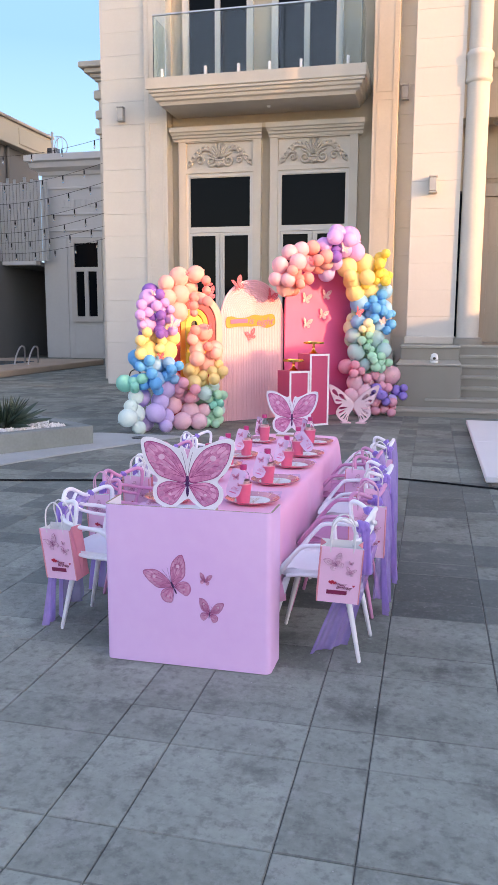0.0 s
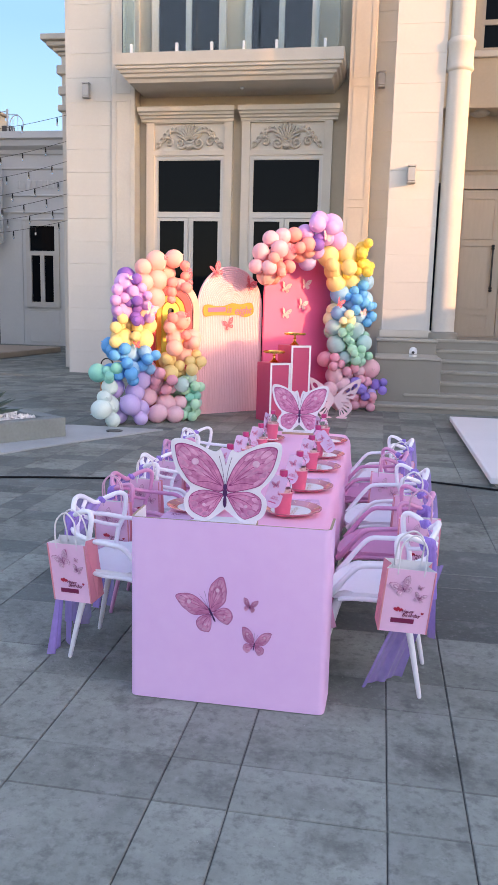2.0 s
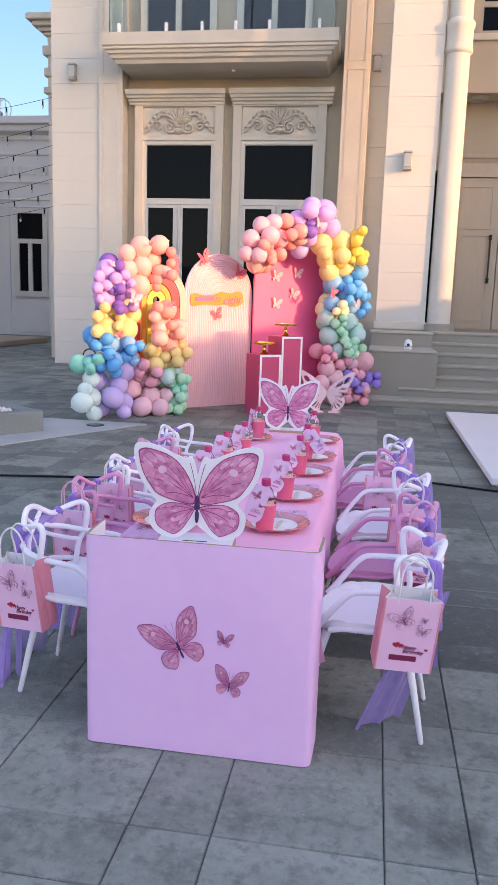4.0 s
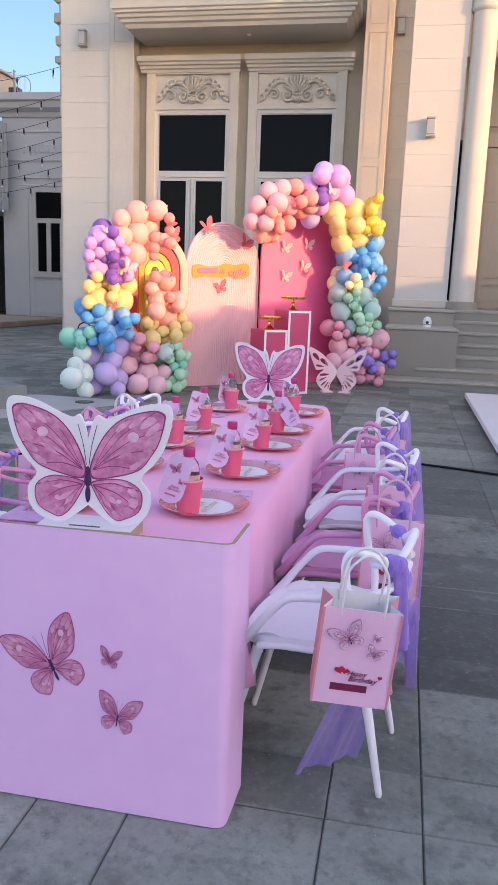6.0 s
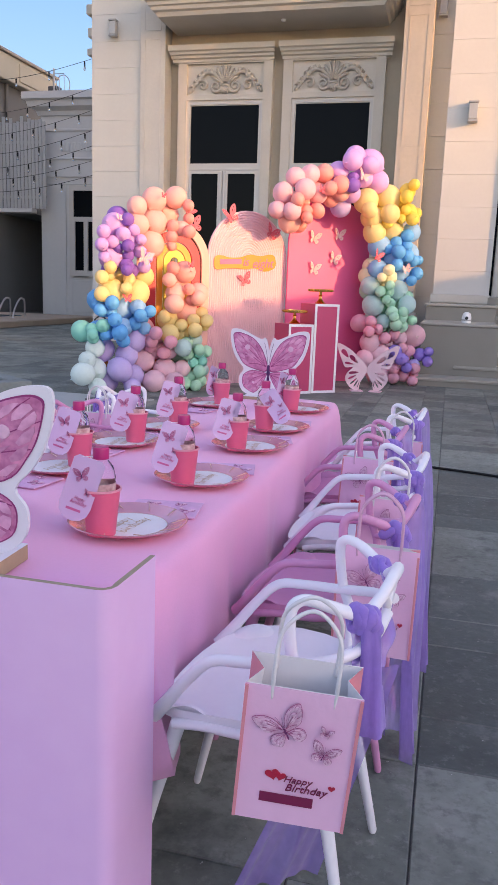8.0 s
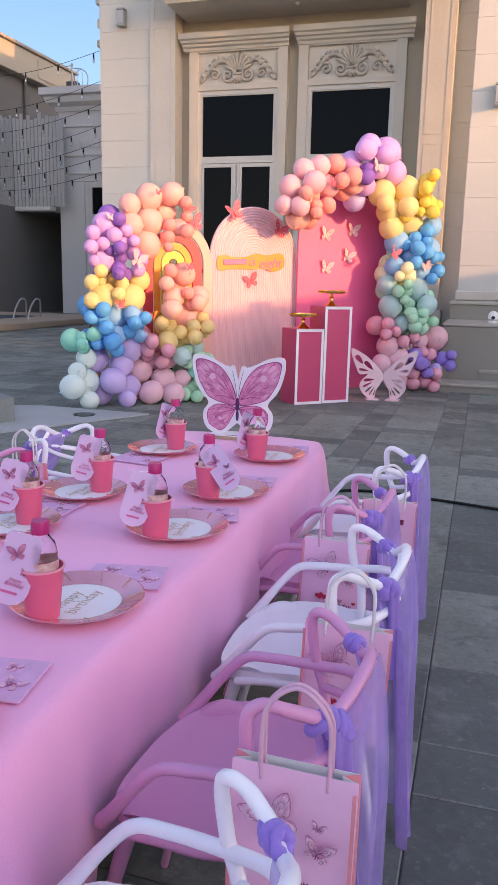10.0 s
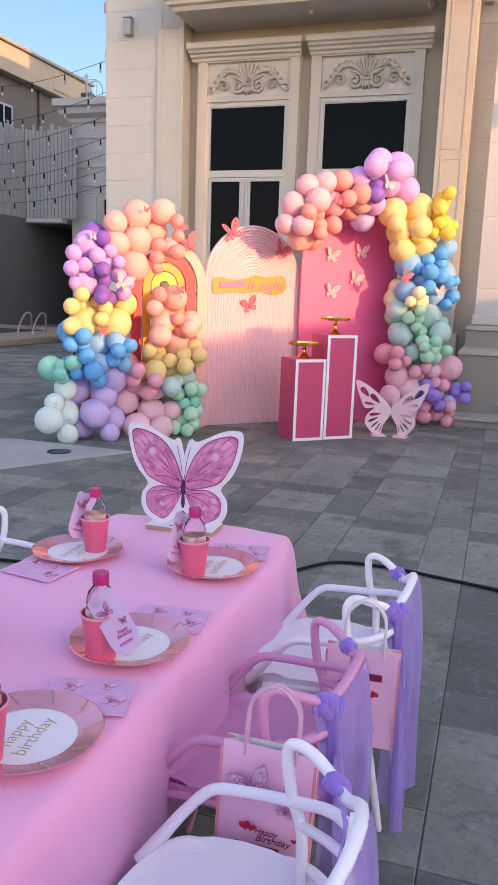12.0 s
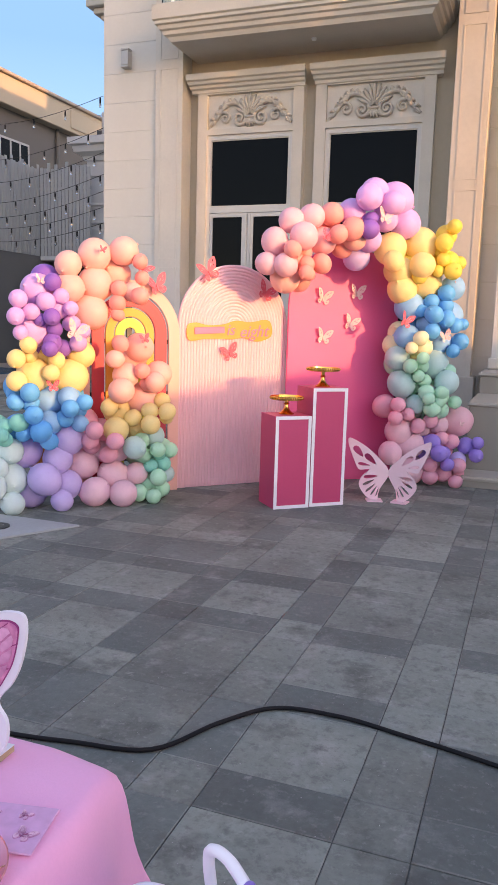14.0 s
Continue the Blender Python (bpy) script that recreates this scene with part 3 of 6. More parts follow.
        bm = tube([(math.sin(a) * 0.02, -0.10, 4.24), (math.sin(a) * 0.09, -0.112, 4.24 - math.cos(a) * 0.08), (math.sin(a) * 0.135, -0.09, 4.24 - math.cos(a) * 0.125)], [0.012, 0.022, 0.008], 8, bm=bm)
    bm = tube([(-0.075, -0.115, 4.25), (0.075, -0.115, 4.25)], 0.018, 8, bm=bm)
    for v in bm.verts:
        v.co.y = -0.08 + (v.co.y + 0.08) * 1.5
    part("carved_ornament", bm, M_ORNAMENT, w, "carved shell and scroll relief", smooth=180)
    e = h - 0.205
    fr = plate([(-h + 0.166, 0.15), (h - 0.166, 0.15), (h - 0.166, 4.004), (-h + 0.166, 4.004)], 0.07,
               [[(-e, 3.02), (e, 3.02), (e, 3.955), (-e, 3.955)], [(-e, 0.21), (e, 0.21), (e, 2.93), (-e, 2.93)]])
    part("window_frame", fr, M_FRAME, w, m=pose(0, -0.11, 0))
    part("pane", box(-e - 0.01, e + 0.01, -0.075, -0.067, 3.01, 3.965), M_PANE, w)
    part("glazing_bead", plate([(-e, 3.02), (e, 3.02), (e, 3.955), (-e, 3.955)], 0.02, [[(-e + 0.014, 3.034), (e - 0.014, 3.034), (e - 0.014, 3.941), (-e + 0.014, 3.941)]]), M_STUCCO, w, m=pose(0, -0.096, 0))
    q = e / 2
    for s in (-1, 1):
        a, c = sorted((s * (-q + 0.088), s * (q - 0.045)))
        sash = plate([(-q + 0.002, 0.215), (q - 0.002, 0.215), (q - 0.002, 2.925), (-q + 0.002, 2.925)], 0.045, [[(a, 0.28), (c, 0.28), (c, 2.87), (a, 2.87)]])
        leaf = part("casement", sash, M_FRAME, w, m=pose(s * q, -0.10, 0))
        part("pane", box(a - 0.01, c + 0.01, 0.02, 0.028, 0.27, 2.88), M_PANE, leaf)
        part("meeting_stile", box(min(-s * q + s * 0.012, -s * q + s * 0.05), max(-s * q + s * 0.012, -s * q + s * 0.05), -0.014, -0.001, 0.23, 2.91, 0.004), M_FRAME, leaf)
    part("handle", box(-0.010, 0.010, -0.150, -0.10, 1.35, 1.5, 0.004), M_FRAME, w)
    return w


facade_window("window_1", -4.84, -3.23, 1)
facade_window("window_2", -3.055, -1.43, -1)


# balcony over the windows, with its glazed doors behind
balcony = thing("balcony", "cream moulded balcony with frameless glass balustrade", "balcony", kind="structure")
left_x, right_x = -5.12, -1.23
b = bmesh.new()
rings = []
for d, z in ((0.10, 5.502), (0.0, 5.50), (0.0, 5.315), (0.028, 5.30), (0.028, 5.262), (0.062, 5.250), (0.075, 5.205), (0.108, 5.192), (0.122, 5.145), (0.165, 5.125), (0.195, 5.070), (0.235, 5.060)):
    x0, x1, y0 = left_x + d, right_x - d, 13.80 + d
    rings.append([b.verts.new(c) for c in ((x0, WALL_Y, z), (x0, y0, z), (x1, y0, z), (x1, WALL_Y, z))])
for p, q in zip(rings, rings[1:]):
    for i in range(3):
        b.faces.new((p[i], p[i + 1], q[i + 1], q[i]))
b.faces.new(rings[0])
b.faces.new(rings[-1][::-1])
bmesh.ops.recalc_face_normals(b, faces=b.faces[:])
part("moulded_slab", b, M_TRIM, balcony, smooth=20)
part("drip_nozzle", lathe([(0, -0.03), (0.03, -0.03), (0.04, 0), (0, 0)], 12), M_OPAL, balcony, m=pose(-3.0, 14.35, 5.062))
panes = ((left_x + 0.10, -3.72), (-3.70, -2.65), (-2.63, right_x - 0.10))
for a, c in panes:
    ob = part("glass_panel", box(a, c, 13.90, 13.915, 5.53, 6.55), M_RAIL_GLASS, balcony)
    ob.visible_shadow = False
for x in (left_x + 0.10, right_x - 0.10):
    ob = part("glass_panel", box(x - 0.008, x + 0.008, 13.93, 14.55, 5.53, 6.55), M_RAIL_GLASS, balcony)
    ob.visible_shadow = False
for x in (-4.85, -4.05, -3.45, -2.9, -2.35, -1.55):
    part("glass_clamp", box(x - 0.022, x + 0.022, 13.87, 13.945, 5.50, 5.66, 0.005), M_OPAL, balcony)
part("top_rail", box(left_x + 0.09, right_x - 0.09, 13.885, 13.93, 6.545, 6.575, 0.005), M_METAL, balcony)
for i, (x0, x1) in enumerate(((-4.75, -3.40), (-3.05, -1.75))):
    w = thing("window_%d" % (i + 3), "white-framed balcony door with dark blue tinted glass", "window", pose((x0 + x1) / 2, WALL_Y, 5.5), kind="structure")
    h = (x1 - x0) / 2
    part("window_frame", plate([(-h, 0), (h, 0), (h, 2.5), (-h, 2.5)], 0.10, [[(-h + 0.12, 0.1), (-0.05, 0.1), (-0.05, 2.4), (-h + 0.12, 2.4)], [(0.05, 0.1), (h - 0.12, 0.1), (h - 0.12, 2.4), (0.05, 2.4)]]), M_FRAME, w, m=pose(0, -0.10, 0))
    for s in (-1, 1):
        part("pane", box(min(s * 0.04, s * (h - 0.11)), max(s * 0.04, s * (h - 0.11)), -0.05, -0.04, 0.09, 2.41), M_PANE, w)


# ---- porch: pier, column, steps, door ----
block_wall("wall_4", -0.40, 0.345, 12.95, 13.85, 0.92, 9.2, 0.4175, "sunlit cream stucco porch pier with block joints", 0.0015)
part("pier_base", box(-0.43, 0.375, 12.92, 13.76, 0.90, 1.02, 0.012), M_TRIM, bpy.data.objects["wall_4"])
col = thing("column", "round smooth cream porch column with a moulded collar", "column", pose(0.552, 13.02, 0.9), kind="structure")
part("shaft", lathe([(0, 0), (0.176, 0.0), (0.170, 3.0), (0.166, 8.3), (0, 8.3)], 40), M_STUCCO, col, smooth=40)
part("collar", lathe([(0.17, 3.93), (0.196, 3.95), (0.206, 3.98), (0.192, 4.02), (0.193, 4.27), (0.210, 4.30), (0.210, 4.35), (0.17, 4.40)], 40), M_STUCCO, col, smooth=40)
part("plinth_ring", lathe([(0, 0), (0.24, 0), (0.24, 0.09), (0.20, 0.11), (0, 0.11)], 40), M_STONE, col, smooth=40)

steps = thing("steps", "grey stone entrance steps with rounded nosings", "steps", kind="structure")
EDGE_Y = [10.56, 10.93, 11.26, 11.57, 11.88, 12.18, 12.47]
EDGE_Z = [0.095, 0.21, 0.345, 0.48, 0.62, 0.755, 0.90]
for i, (y, z) in enumerate(zip(EDGE_Y, EDGE_Z)):
    x0 = (-0.46, -0.06, 0.42, 0.42, 0.42, 0.42, 0.42)[i]
    part("tread", box(x0, 4.6, y, y + 0.40 if i < 6 else 12.9, z - 0.035, z, 0.012, segments=2), M_TREAD, steps)
    part("riser", box(x0 + (0.025 if i < 2 else 0.001), 4.58, y + 0.025, y + 0.20, max(0, EDGE_Z[i - 1] - 0.02 if i else 0), z - 0.034), M_STONE, steps)
porch = solid("wall_5", box(-0.42, 4.6, 12.85, 15.0, 0.0, 0.898), M_STONE, "grey stone porch floor platform", "platform", kind="structure")
low = solid("steps_cheek", box(-0.45, 0.416, 10.97, 12.30, 0.078, 0.655, 0.006), M_STONE, "grey stone block flanking the entrance steps", "stone block", kind="structure")
part("coping", box(-0.465, 0.418, 10.955, 12.15, 0.655, 0.685, 0.008), M_TREAD, low)
up = solid("steps_cheek", box(-0.45, 0.417, 12.12, 12.88, 0.656, 0.86, 0.006), M_STONE, "upper grey stone block below the porch pier", "stone block", kind="structure")
part("coping", box(-0.465, 0.43, 12.10, 12.93, 0.86, 0.895, 0.008), M_TREAD, up)
knob = thing("step_light", "small white rounded outdoor light on the stone ledge", "light", pose(0.05, 11.34, 0.685))
part("housing", lathe([(0, 0), (0.05, 0), (0.055, 0.02), (0.055, 0.07), (0.045, 0.11), (0.02, 0.13), (0, 0.132)], 20), M_OPAL, knob, smooth=50)
part("lens", lathe([(0, 0), (0.02, 0.002), (0.018, 0.008), (0, 0.01)], 14), M_BLACK, knob, m=pose(0, -0.05, 0.06, 90, 0, 0))
part("band", lathe([(0.056, 0.03), (0.058, 0.032), (0.058, 0.042), (0.056, 0.044)], 20), M_LAMP, knob)

# unseen end wall, added and sized to block the sun from porch and door
solid("wall_16", box(4.602, 4.9, 12.4, 15.4, 0, 9.2), M_STUCCO_PLAIN, "unseen plain wall added to shade the porch", "wall", kind="structure")
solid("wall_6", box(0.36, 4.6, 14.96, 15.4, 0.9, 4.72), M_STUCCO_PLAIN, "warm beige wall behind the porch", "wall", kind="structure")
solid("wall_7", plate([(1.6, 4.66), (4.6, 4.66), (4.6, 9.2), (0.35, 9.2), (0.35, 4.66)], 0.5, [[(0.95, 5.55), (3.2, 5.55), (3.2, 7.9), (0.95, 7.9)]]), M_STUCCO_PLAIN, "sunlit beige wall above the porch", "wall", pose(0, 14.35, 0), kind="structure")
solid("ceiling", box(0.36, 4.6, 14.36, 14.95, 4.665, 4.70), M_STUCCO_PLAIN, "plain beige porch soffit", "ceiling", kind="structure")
w = thing("window_5", "upper window with beige frame and dark glass", "window", pose(0, 14.5, 0), kind="structure")
part("window_frame", plate([(0.95, 5.55), (3.2, 5.55), (3.2, 7.9), (0.95, 7.9)], 0.08, [[(1.02, 6.06), (1.55, 6.06), (1.55, 7.8), (1.02, 7.8)], [(1.02, 5.63), (1.55, 5.63), (1.55, 5.98), (1.02, 5.98)], [(1.63, 5.63), (3.12, 5.63), (3.12, 7.8), (1.63, 7.8)]]), M_DOOR, w)
part("pane", box(0.96, 3.19, 0.04, 0.05, 5.56, 7.89), M_PANE, w)
solid("trim", box(0.85, 3.3, 14.29, 14.36, 5.43, 5.53, 0.01), M_TRIM, "stone sill below the upper window", "sill", kind="structure")
side = thing("window_6", "narrow dark glass strip beside the porch door", "window", pose(0, WALL_Y - 0.06, 0), kind="structure")
part("pane", box(0.33, 0.56, -0.02, 0.0, 0.93, 3.5), M_PANE, side)
part("window_frame", plate([(0.29, 0.90), (0.60, 0.90), (0.60, 3.54), (0.29, 3.54)], 0.04, [[(0.33, 0.94), (0.56, 0.94), (0.56, 3.5), (0.33, 3.5)]]), M_BLACK, side, m=pose(0, -0.03, 0))

door = thing("door_1", "closed beige panelled double door with black pull handles", "door", pose(1.60, 14.96, 0.90), kind="structure")
part("surround", plate([(-0.98, 0), (0.98, 0), (0.98, 2.80), (-0.98, 2.80)], 0.10, [[(-0.80, 0.01), (0.80, 0.01), (0.80, 2.55), (-0.80, 2.55)]]), M_DOOR, door, m=pose(0, -0.10, 0))
part("cornice", profile_run(-1.0, 1.0, [(0, 2.78), (-0.11, 2.78), (-0.13, 2.83), (-0.17, 2.85), (-0.18, 2.92), (0, 2.93)], mitre=0.5), M_DOOR, door)
for s in (-1, 1):
    leaf = part("door_leaf", box(min(0.006 * s, 0.79 * s), max(0.006 * s, 0.79 * s), -0.06, -0.01, 0.012, 2.54, 0.004), M_DOOR, door)
    for z0, z1 in ((0.14, 0.42), (0.50, 1.62), (1.70, 2.42)):
        a, c = (0.12, 0.68) if s > 0 else (-0.68, -0.12)
        part("raised_panel", plate([(a, z0), (c, z0), (c, z1), (a, z1)], 0.02, [[(a + 0.035, z0 + 0.035), (c - 0.035, z0 + 0.035), (c - 0.035, z1 - 0.035), (a + 0.035, z1 - 0.035)]]), M_DOOR, leaf, m=pose(0, -0.078, 0))
    hb = tube([(s * 0.14, -0.13, 0.82), (s * 0.14, -0.135, 1.2), (s * 0.14, -0.13, 1.58)], 0.016, 10)
    for z in (0.84, 1.56):
        hb = tube([(s * 0.14, -0.06, z), (s * 0.14, -0.13, z)], 0.012, 8, bm=hb)
        hb = lathe([(0, -0.05), (0.02, -0.045), (0.034, -0.02), (0.02, 0.0), (0.034, 0.02), (0.02, 0.045), (0, 0.05)], 12, bm=hb, at=(s * 0.14, -0.13, z))
    part("pull_handle", hb, M_BLACK, leaf, "black iron pull handle", smooth=40)
part("lock", lathe([(0, -0.012), (0.022, -0.01), (0.022, 0), (0, 0)], 14), M_BLACK, door, m=pose(0.06, -0.062, 1.05, 90, 0, 0))
cl = thing("ceiling_light", "flat round grey porch ceiling light", "light", pose(1.05, 14.62, 4.60))
part("body", lathe([(0, 0.065), (0.16, 0.065), (0.165, 0.03), (0.13, 0.0), (0, 0.0)], 28), M_LAMP, cl, smooth=40)


def wall_lamp(x, y, z, label):
    lamp = thing("wall_lamp", label, "wall lamp", pose(x, y, z), "wall lamps")
    part("body", box(-0.058, 0.058, -0.13, -0.02, -0.10, 0.10, 0.006), M_LAMP, lamp)
    for s in (-1, 1):
        part("cap", box(-0.064, 0.064, -0.136, -0.014, min(s * 0.105, s * 0.13), max(s * 0.105, s * 0.13), 0.004), M_LAMP, lamp)
        part("dark_band", box(-0.05, 0.05, -0.12, -0.03, min(s * 0.099, s * 0.106), max(s * 0.099, s * 0.106)), M_LAMP_DARK, lamp)
    part("wall_plate", box(-0.05, 0.05, -0.02, 0.0, -0.09, 0.09, 0.003), M_LAMP, lamp)


wall_lamp(-5.92, LEFT_Y, 5.12, "square grey metal up-down wall lamp on pale stucco")
wall_lamp(-0.07, 12.95, 3.36, "sunlit square metal up-down wall lamp on the pier")
wall_lamp(-0.62, WALL_Y - 0.04, 5.25, "shaded square metal wall lamp beside the pilaster")


# ---- annex, fence, neighbour and pool ----
AX = 24.6
annex = thing("annex", "single-storey white annex with moulded parapet and one window", "building", pose(0, AX, 0), kind="structure")
part("wall", plate([(-12.9, 0), (-4.5, 0), (-4.5, 6.1), (-12.9, 6.1)], 3.0, [[(-11.80, 1.32), (-10.86, 1.32), (-10.86, 3.85), (-11.80, 3.85)]]), M_ANNEX, annex)
part("parapet_moulding", profile_run(-12.9, -4.5, [(0, 6.0), (-0.06, 6.0), (-0.1, 6.12), (-0.28, 6.22), (-0.32, 6.38), (-0.42, 6.42), (-0.42, 6.62), (0.4, 6.62), (0.4, 6.0)], mitre=1.0), M_ANNEX, annex, smooth=25)
for z0, z1, d in ((5.55, 5.62, 0.04), (4.72, 4.78, 0.05), (4.20, 4.25, 0.05), (3.98, 4.03, 0.03)):
    part("string_course", box(-12.9, -4.5, -d, 0, z0, z1, 0.01), M_ANNEX, annex)
bm = None
for i in range(40):
    bm = box(-12.2 + i * 0.19, -12.2 + i * 0.19 + 0.11, -0.04, -0.005, 4.96, 5.22, 0.02, bm=bm)
part("carved_frieze", bm, M_ANNEX, annex)
aw = part("window_frame", plate([(-11.90, 1.22), (-10.78, 1.22), (-10.78, 3.95), (-11.90, 3.95)], 0.2, [[(-11.77, 3.02), (-10.92, 3.02), (-10.92, 3.80), (-11.77, 3.80)], [(-11.72, 1.40), (-11.42, 1.40), (-11.42, 2.88), (-11.72, 2.88)], [(-11.28, 1.40), (-10.97, 1.40), (-10.97, 2.88), (-11.28, 2.88)]]), M_FRAME, annex, "white window frame with dark panes", m=pose(0, -0.1, 0))
part("pane", box(-11.78, -10.88, 0.06, 0.08, 1.35, 3.83), M_PANE, aw)
part("apron_panel", box(-11.85, -10.8, -0.03, 0, 0.1, 1.1, 0.01), M_ANNEX, annex)
part("pilaster", box(-12.9, -12.05, -0.05, -0.002, 0.0, 3.97, 0.01), M_ANNEX, annex)

# open pool store with a slatted screen on its roof, one side running along the garden wall
FX, FY = -14.13, 23.99
fence = thing("slat_fence", "pale blue-grey vertical slat screen above the pool store", "fence", kind="structure")
first = part("slat", box(-0.052, 0.052, -0.012, 0.012, 0, 2.55, 0.003), M_FENCE, fence, m=pose(FX + 0.06, FY, 3.2))
rf = random.Random(8)
for i in range(1, 14):
    again(first, fence, Matrix.LocRotScale((FX + 0.06 + 0.124 * i, FY, 3.2), None, (1, 1, 1.0 + rf.uniform(-0.03, 0.05))))
for i in range(44):
    again(first, fence, Matrix.LocRotScale((FX, FY - 0.10 - 0.124 * i, 3.2), Euler((0, 0, 1.5708)), (1, 1, 1.0 + rf.uniform(-0.03, 0.04))))
for z in (3.5, 5.1):
    part("rail", box(FX + 0.03, FX + 1.72, FY + 0.014, FY + 0.054, z, z + 0.08), M_FENCE, fence)
    part("rail", box(FX - 0.054, FX - 0.014, FY - 5.5, FY, z, z + 0.08), M_FENCE, fence)
solid("wall_8", box(FX, -12.902, FY - 0.03, FY + 0.3, 3.08, 3.2, 0.008), M_ANNEX, "white beam over the pool store opening", "beam", kind="structure")
# these three get the darkened annex colour in place of real shade
solid("wall_9", box(FX, -12.85, FY + 3.4, FY + 3.7, 0, 3.2), M_ANNEX_SHADE, "back wall of the open pool store, shade in its colour", "wall", kind="structure")
solid("wall_10", box(FX - 0.4, FX - 0.004, 9.0, FY + 3.7, 0, 3.2), M_ANNEX_SHADE, "plain garden wall beside the pool, shade in its colour", "wall", kind="structure")
solid("wall_11", box(FX, -12.91, FY + 0.302, FY + 3.4, 3.05, 3.19), M_ANNEX_SHADE, "ceiling of the pool store, shade in its colour", "ceiling", kind="structure")
house_side = solid("wall_17", box(-6.33, -6.1, 15.61, 21.9, 0, 9.55), M_STUCCO, "plain side wall of the house", "wall", kind="structure")
part("taller_wing", box(-6.33, -6.1, 21.902, AX - 0.45, 0, 11.2), M_STUCCO, house_side)
part("rear_wing", box(-6.33, -6.1, AX - 0.448, 27.2, 6.7, 11.2), M_STUCCO, house_side)

# moulded corner of the house's side wing
side_wing = solid("wall_18", box(-6.96, -6.332, 15.9, 16.9, 0, 6.14), M_STUCCO, "narrow pale side wing of the house", "wall", kind="structure")
for z0, z1, d in ((5.10, 5.22, 0.07), (5.41, 5.57, 0.06), (5.79, 5.96, 0.08)):
    part("moulding_band", box(-6.96 - d, -6.34, 15.9 - d, 16.9, z0, z1, 0.015), M_TRIM, side_wing)
for z0, z1, d in ((6.142, 6.20, 0.06), (6.202, 6.27, 0.13), (6.272, 6.36, 0.22), (6.362, 6.47, 0.31)):
    part("cornice", box(-6.96 - d, -6.34, 15.9 - d, 16.9, z0, z1, 0.012), M_TRIM, side_wing)

nb = thing("neighbour_house", "tan two-storey neighbouring house with an overhanging flat parapet", "house", pose(-15.0, 0, 0), kind="structure")
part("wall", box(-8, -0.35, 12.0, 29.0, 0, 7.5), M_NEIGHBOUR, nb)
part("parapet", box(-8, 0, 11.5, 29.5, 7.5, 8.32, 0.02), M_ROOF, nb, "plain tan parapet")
part("coping", box(-8.1, 0.10, 11.4, 29.6, 8.322, 8.42, 0.02), M_KERB, nb)
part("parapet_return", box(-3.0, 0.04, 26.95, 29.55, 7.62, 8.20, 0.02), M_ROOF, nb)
nw = part("window_frame", plate([(23.7, 5.0), (25.15, 5.0), (25.15, 6.70), (23.7, 6.70)], 0.08, [[(23.76, 5.06), (24.20, 5.06), (24.20, 6.0), (23.76, 6.0)], [(23.76, 6.06), (24.20, 6.06), (24.20, 6.64), (23.76, 6.64)], [(24.26, 5.06), (24.66, 5.06), (24.66, 6.0), (24.26, 6.0)], [(24.26, 6.06), (24.66, 6.06), (24.66, 6.64), (24.26, 6.64)], [(24.72, 5.06), (25.09, 5.06), (25.09, 6.64), (24.72, 6.64)]]), M_FRAME, nb, m=pose(-0.33, 0, 0, 0, 0, 90))
part("pane", box(23.72, 25.13, 0.02, 0.05, 5.02, 6.68), M_PANE, nw)
part("drainpipe", tube([(-0.27, 26.6, 3), (-0.27, 26.6, 7.5)], 0.06, 8), M_NEIGHBOUR, nb)

ct = thing("roof_equipment", "grey rooftop box with thin mast, dish ring and ladder rail", "roof equipment", pose(-13.05, AX + 1.2, 6.62))
part("box", box(-0.25, 0.10, 0, 0.3, 0, 0.55, 0.02), M_LAMP_DARK, ct)
part("mast", tube([(0.0, -0.05, 0.0), (0.0, -0.05, 1.05)], 0.035, 8), M_LAMP, ct)
part("cross_arm", tube([(-0.3, -0.05, 0.95), (0.05, -0.05, 1.0)], 0.012, 6), M_LAMP, ct)
part("dish_ring", tube([(0.32 + 0.24 * math.cos(a), -0.05, 0.55 + 0.30 * math.sin(a)) for a in [0.2618 * i for i in range(24)]], 0.014, 6, closed=True), M_LAMP, ct)
for i in range(3):
    part("rail", tube([(0.10 + i * 0.17, -0.2, 0), (0.10 + i * 0.17, -0.2, 0.85)], 0.010, 6), M_METAL, ct)
part("top_rail", tube([(0.10, -0.2, 0.85), (0.44, -0.2, 0.85)], 0.010, 6), M_METAL, ct)

solid("pool_kerb", box(FX, -9.25, 8.5, 21.0, 0.0, 0.15, 0.02), M_KERB, "low tan stone pool surround", "pool surround", kind="structure")
solid("water", box(FX + 0.3, -10.55, 9.0, 19.3, 0.1, 0.158), M_WATER, "blue swimming pool water", "pool", kind="structure")
for i in range(2):
    lad = thing("pool_ladder", "curved stainless steel pool ladder rail", "ladder", pose(-10.30 + i * 0.38, 17.85, 0.15), "pool rails")
    pts = spline([(0, 0, 0), (0.0, 0.10, 0.22), (0.0, 0.30, 0.42), (0.0, 0.46, 0.44), (-0.03, 0.58, 0.36), (-0.08, 0.66, 0.02)], 6)
    part("rail", tube(pts, 0.021, 10), M_METAL, lad, smooth=60)
    part("foot_flange", lathe([(0, 0), (0.05, 0), (0.05, 0.012), (0, 0.014)], 14), M_METAL, lad)

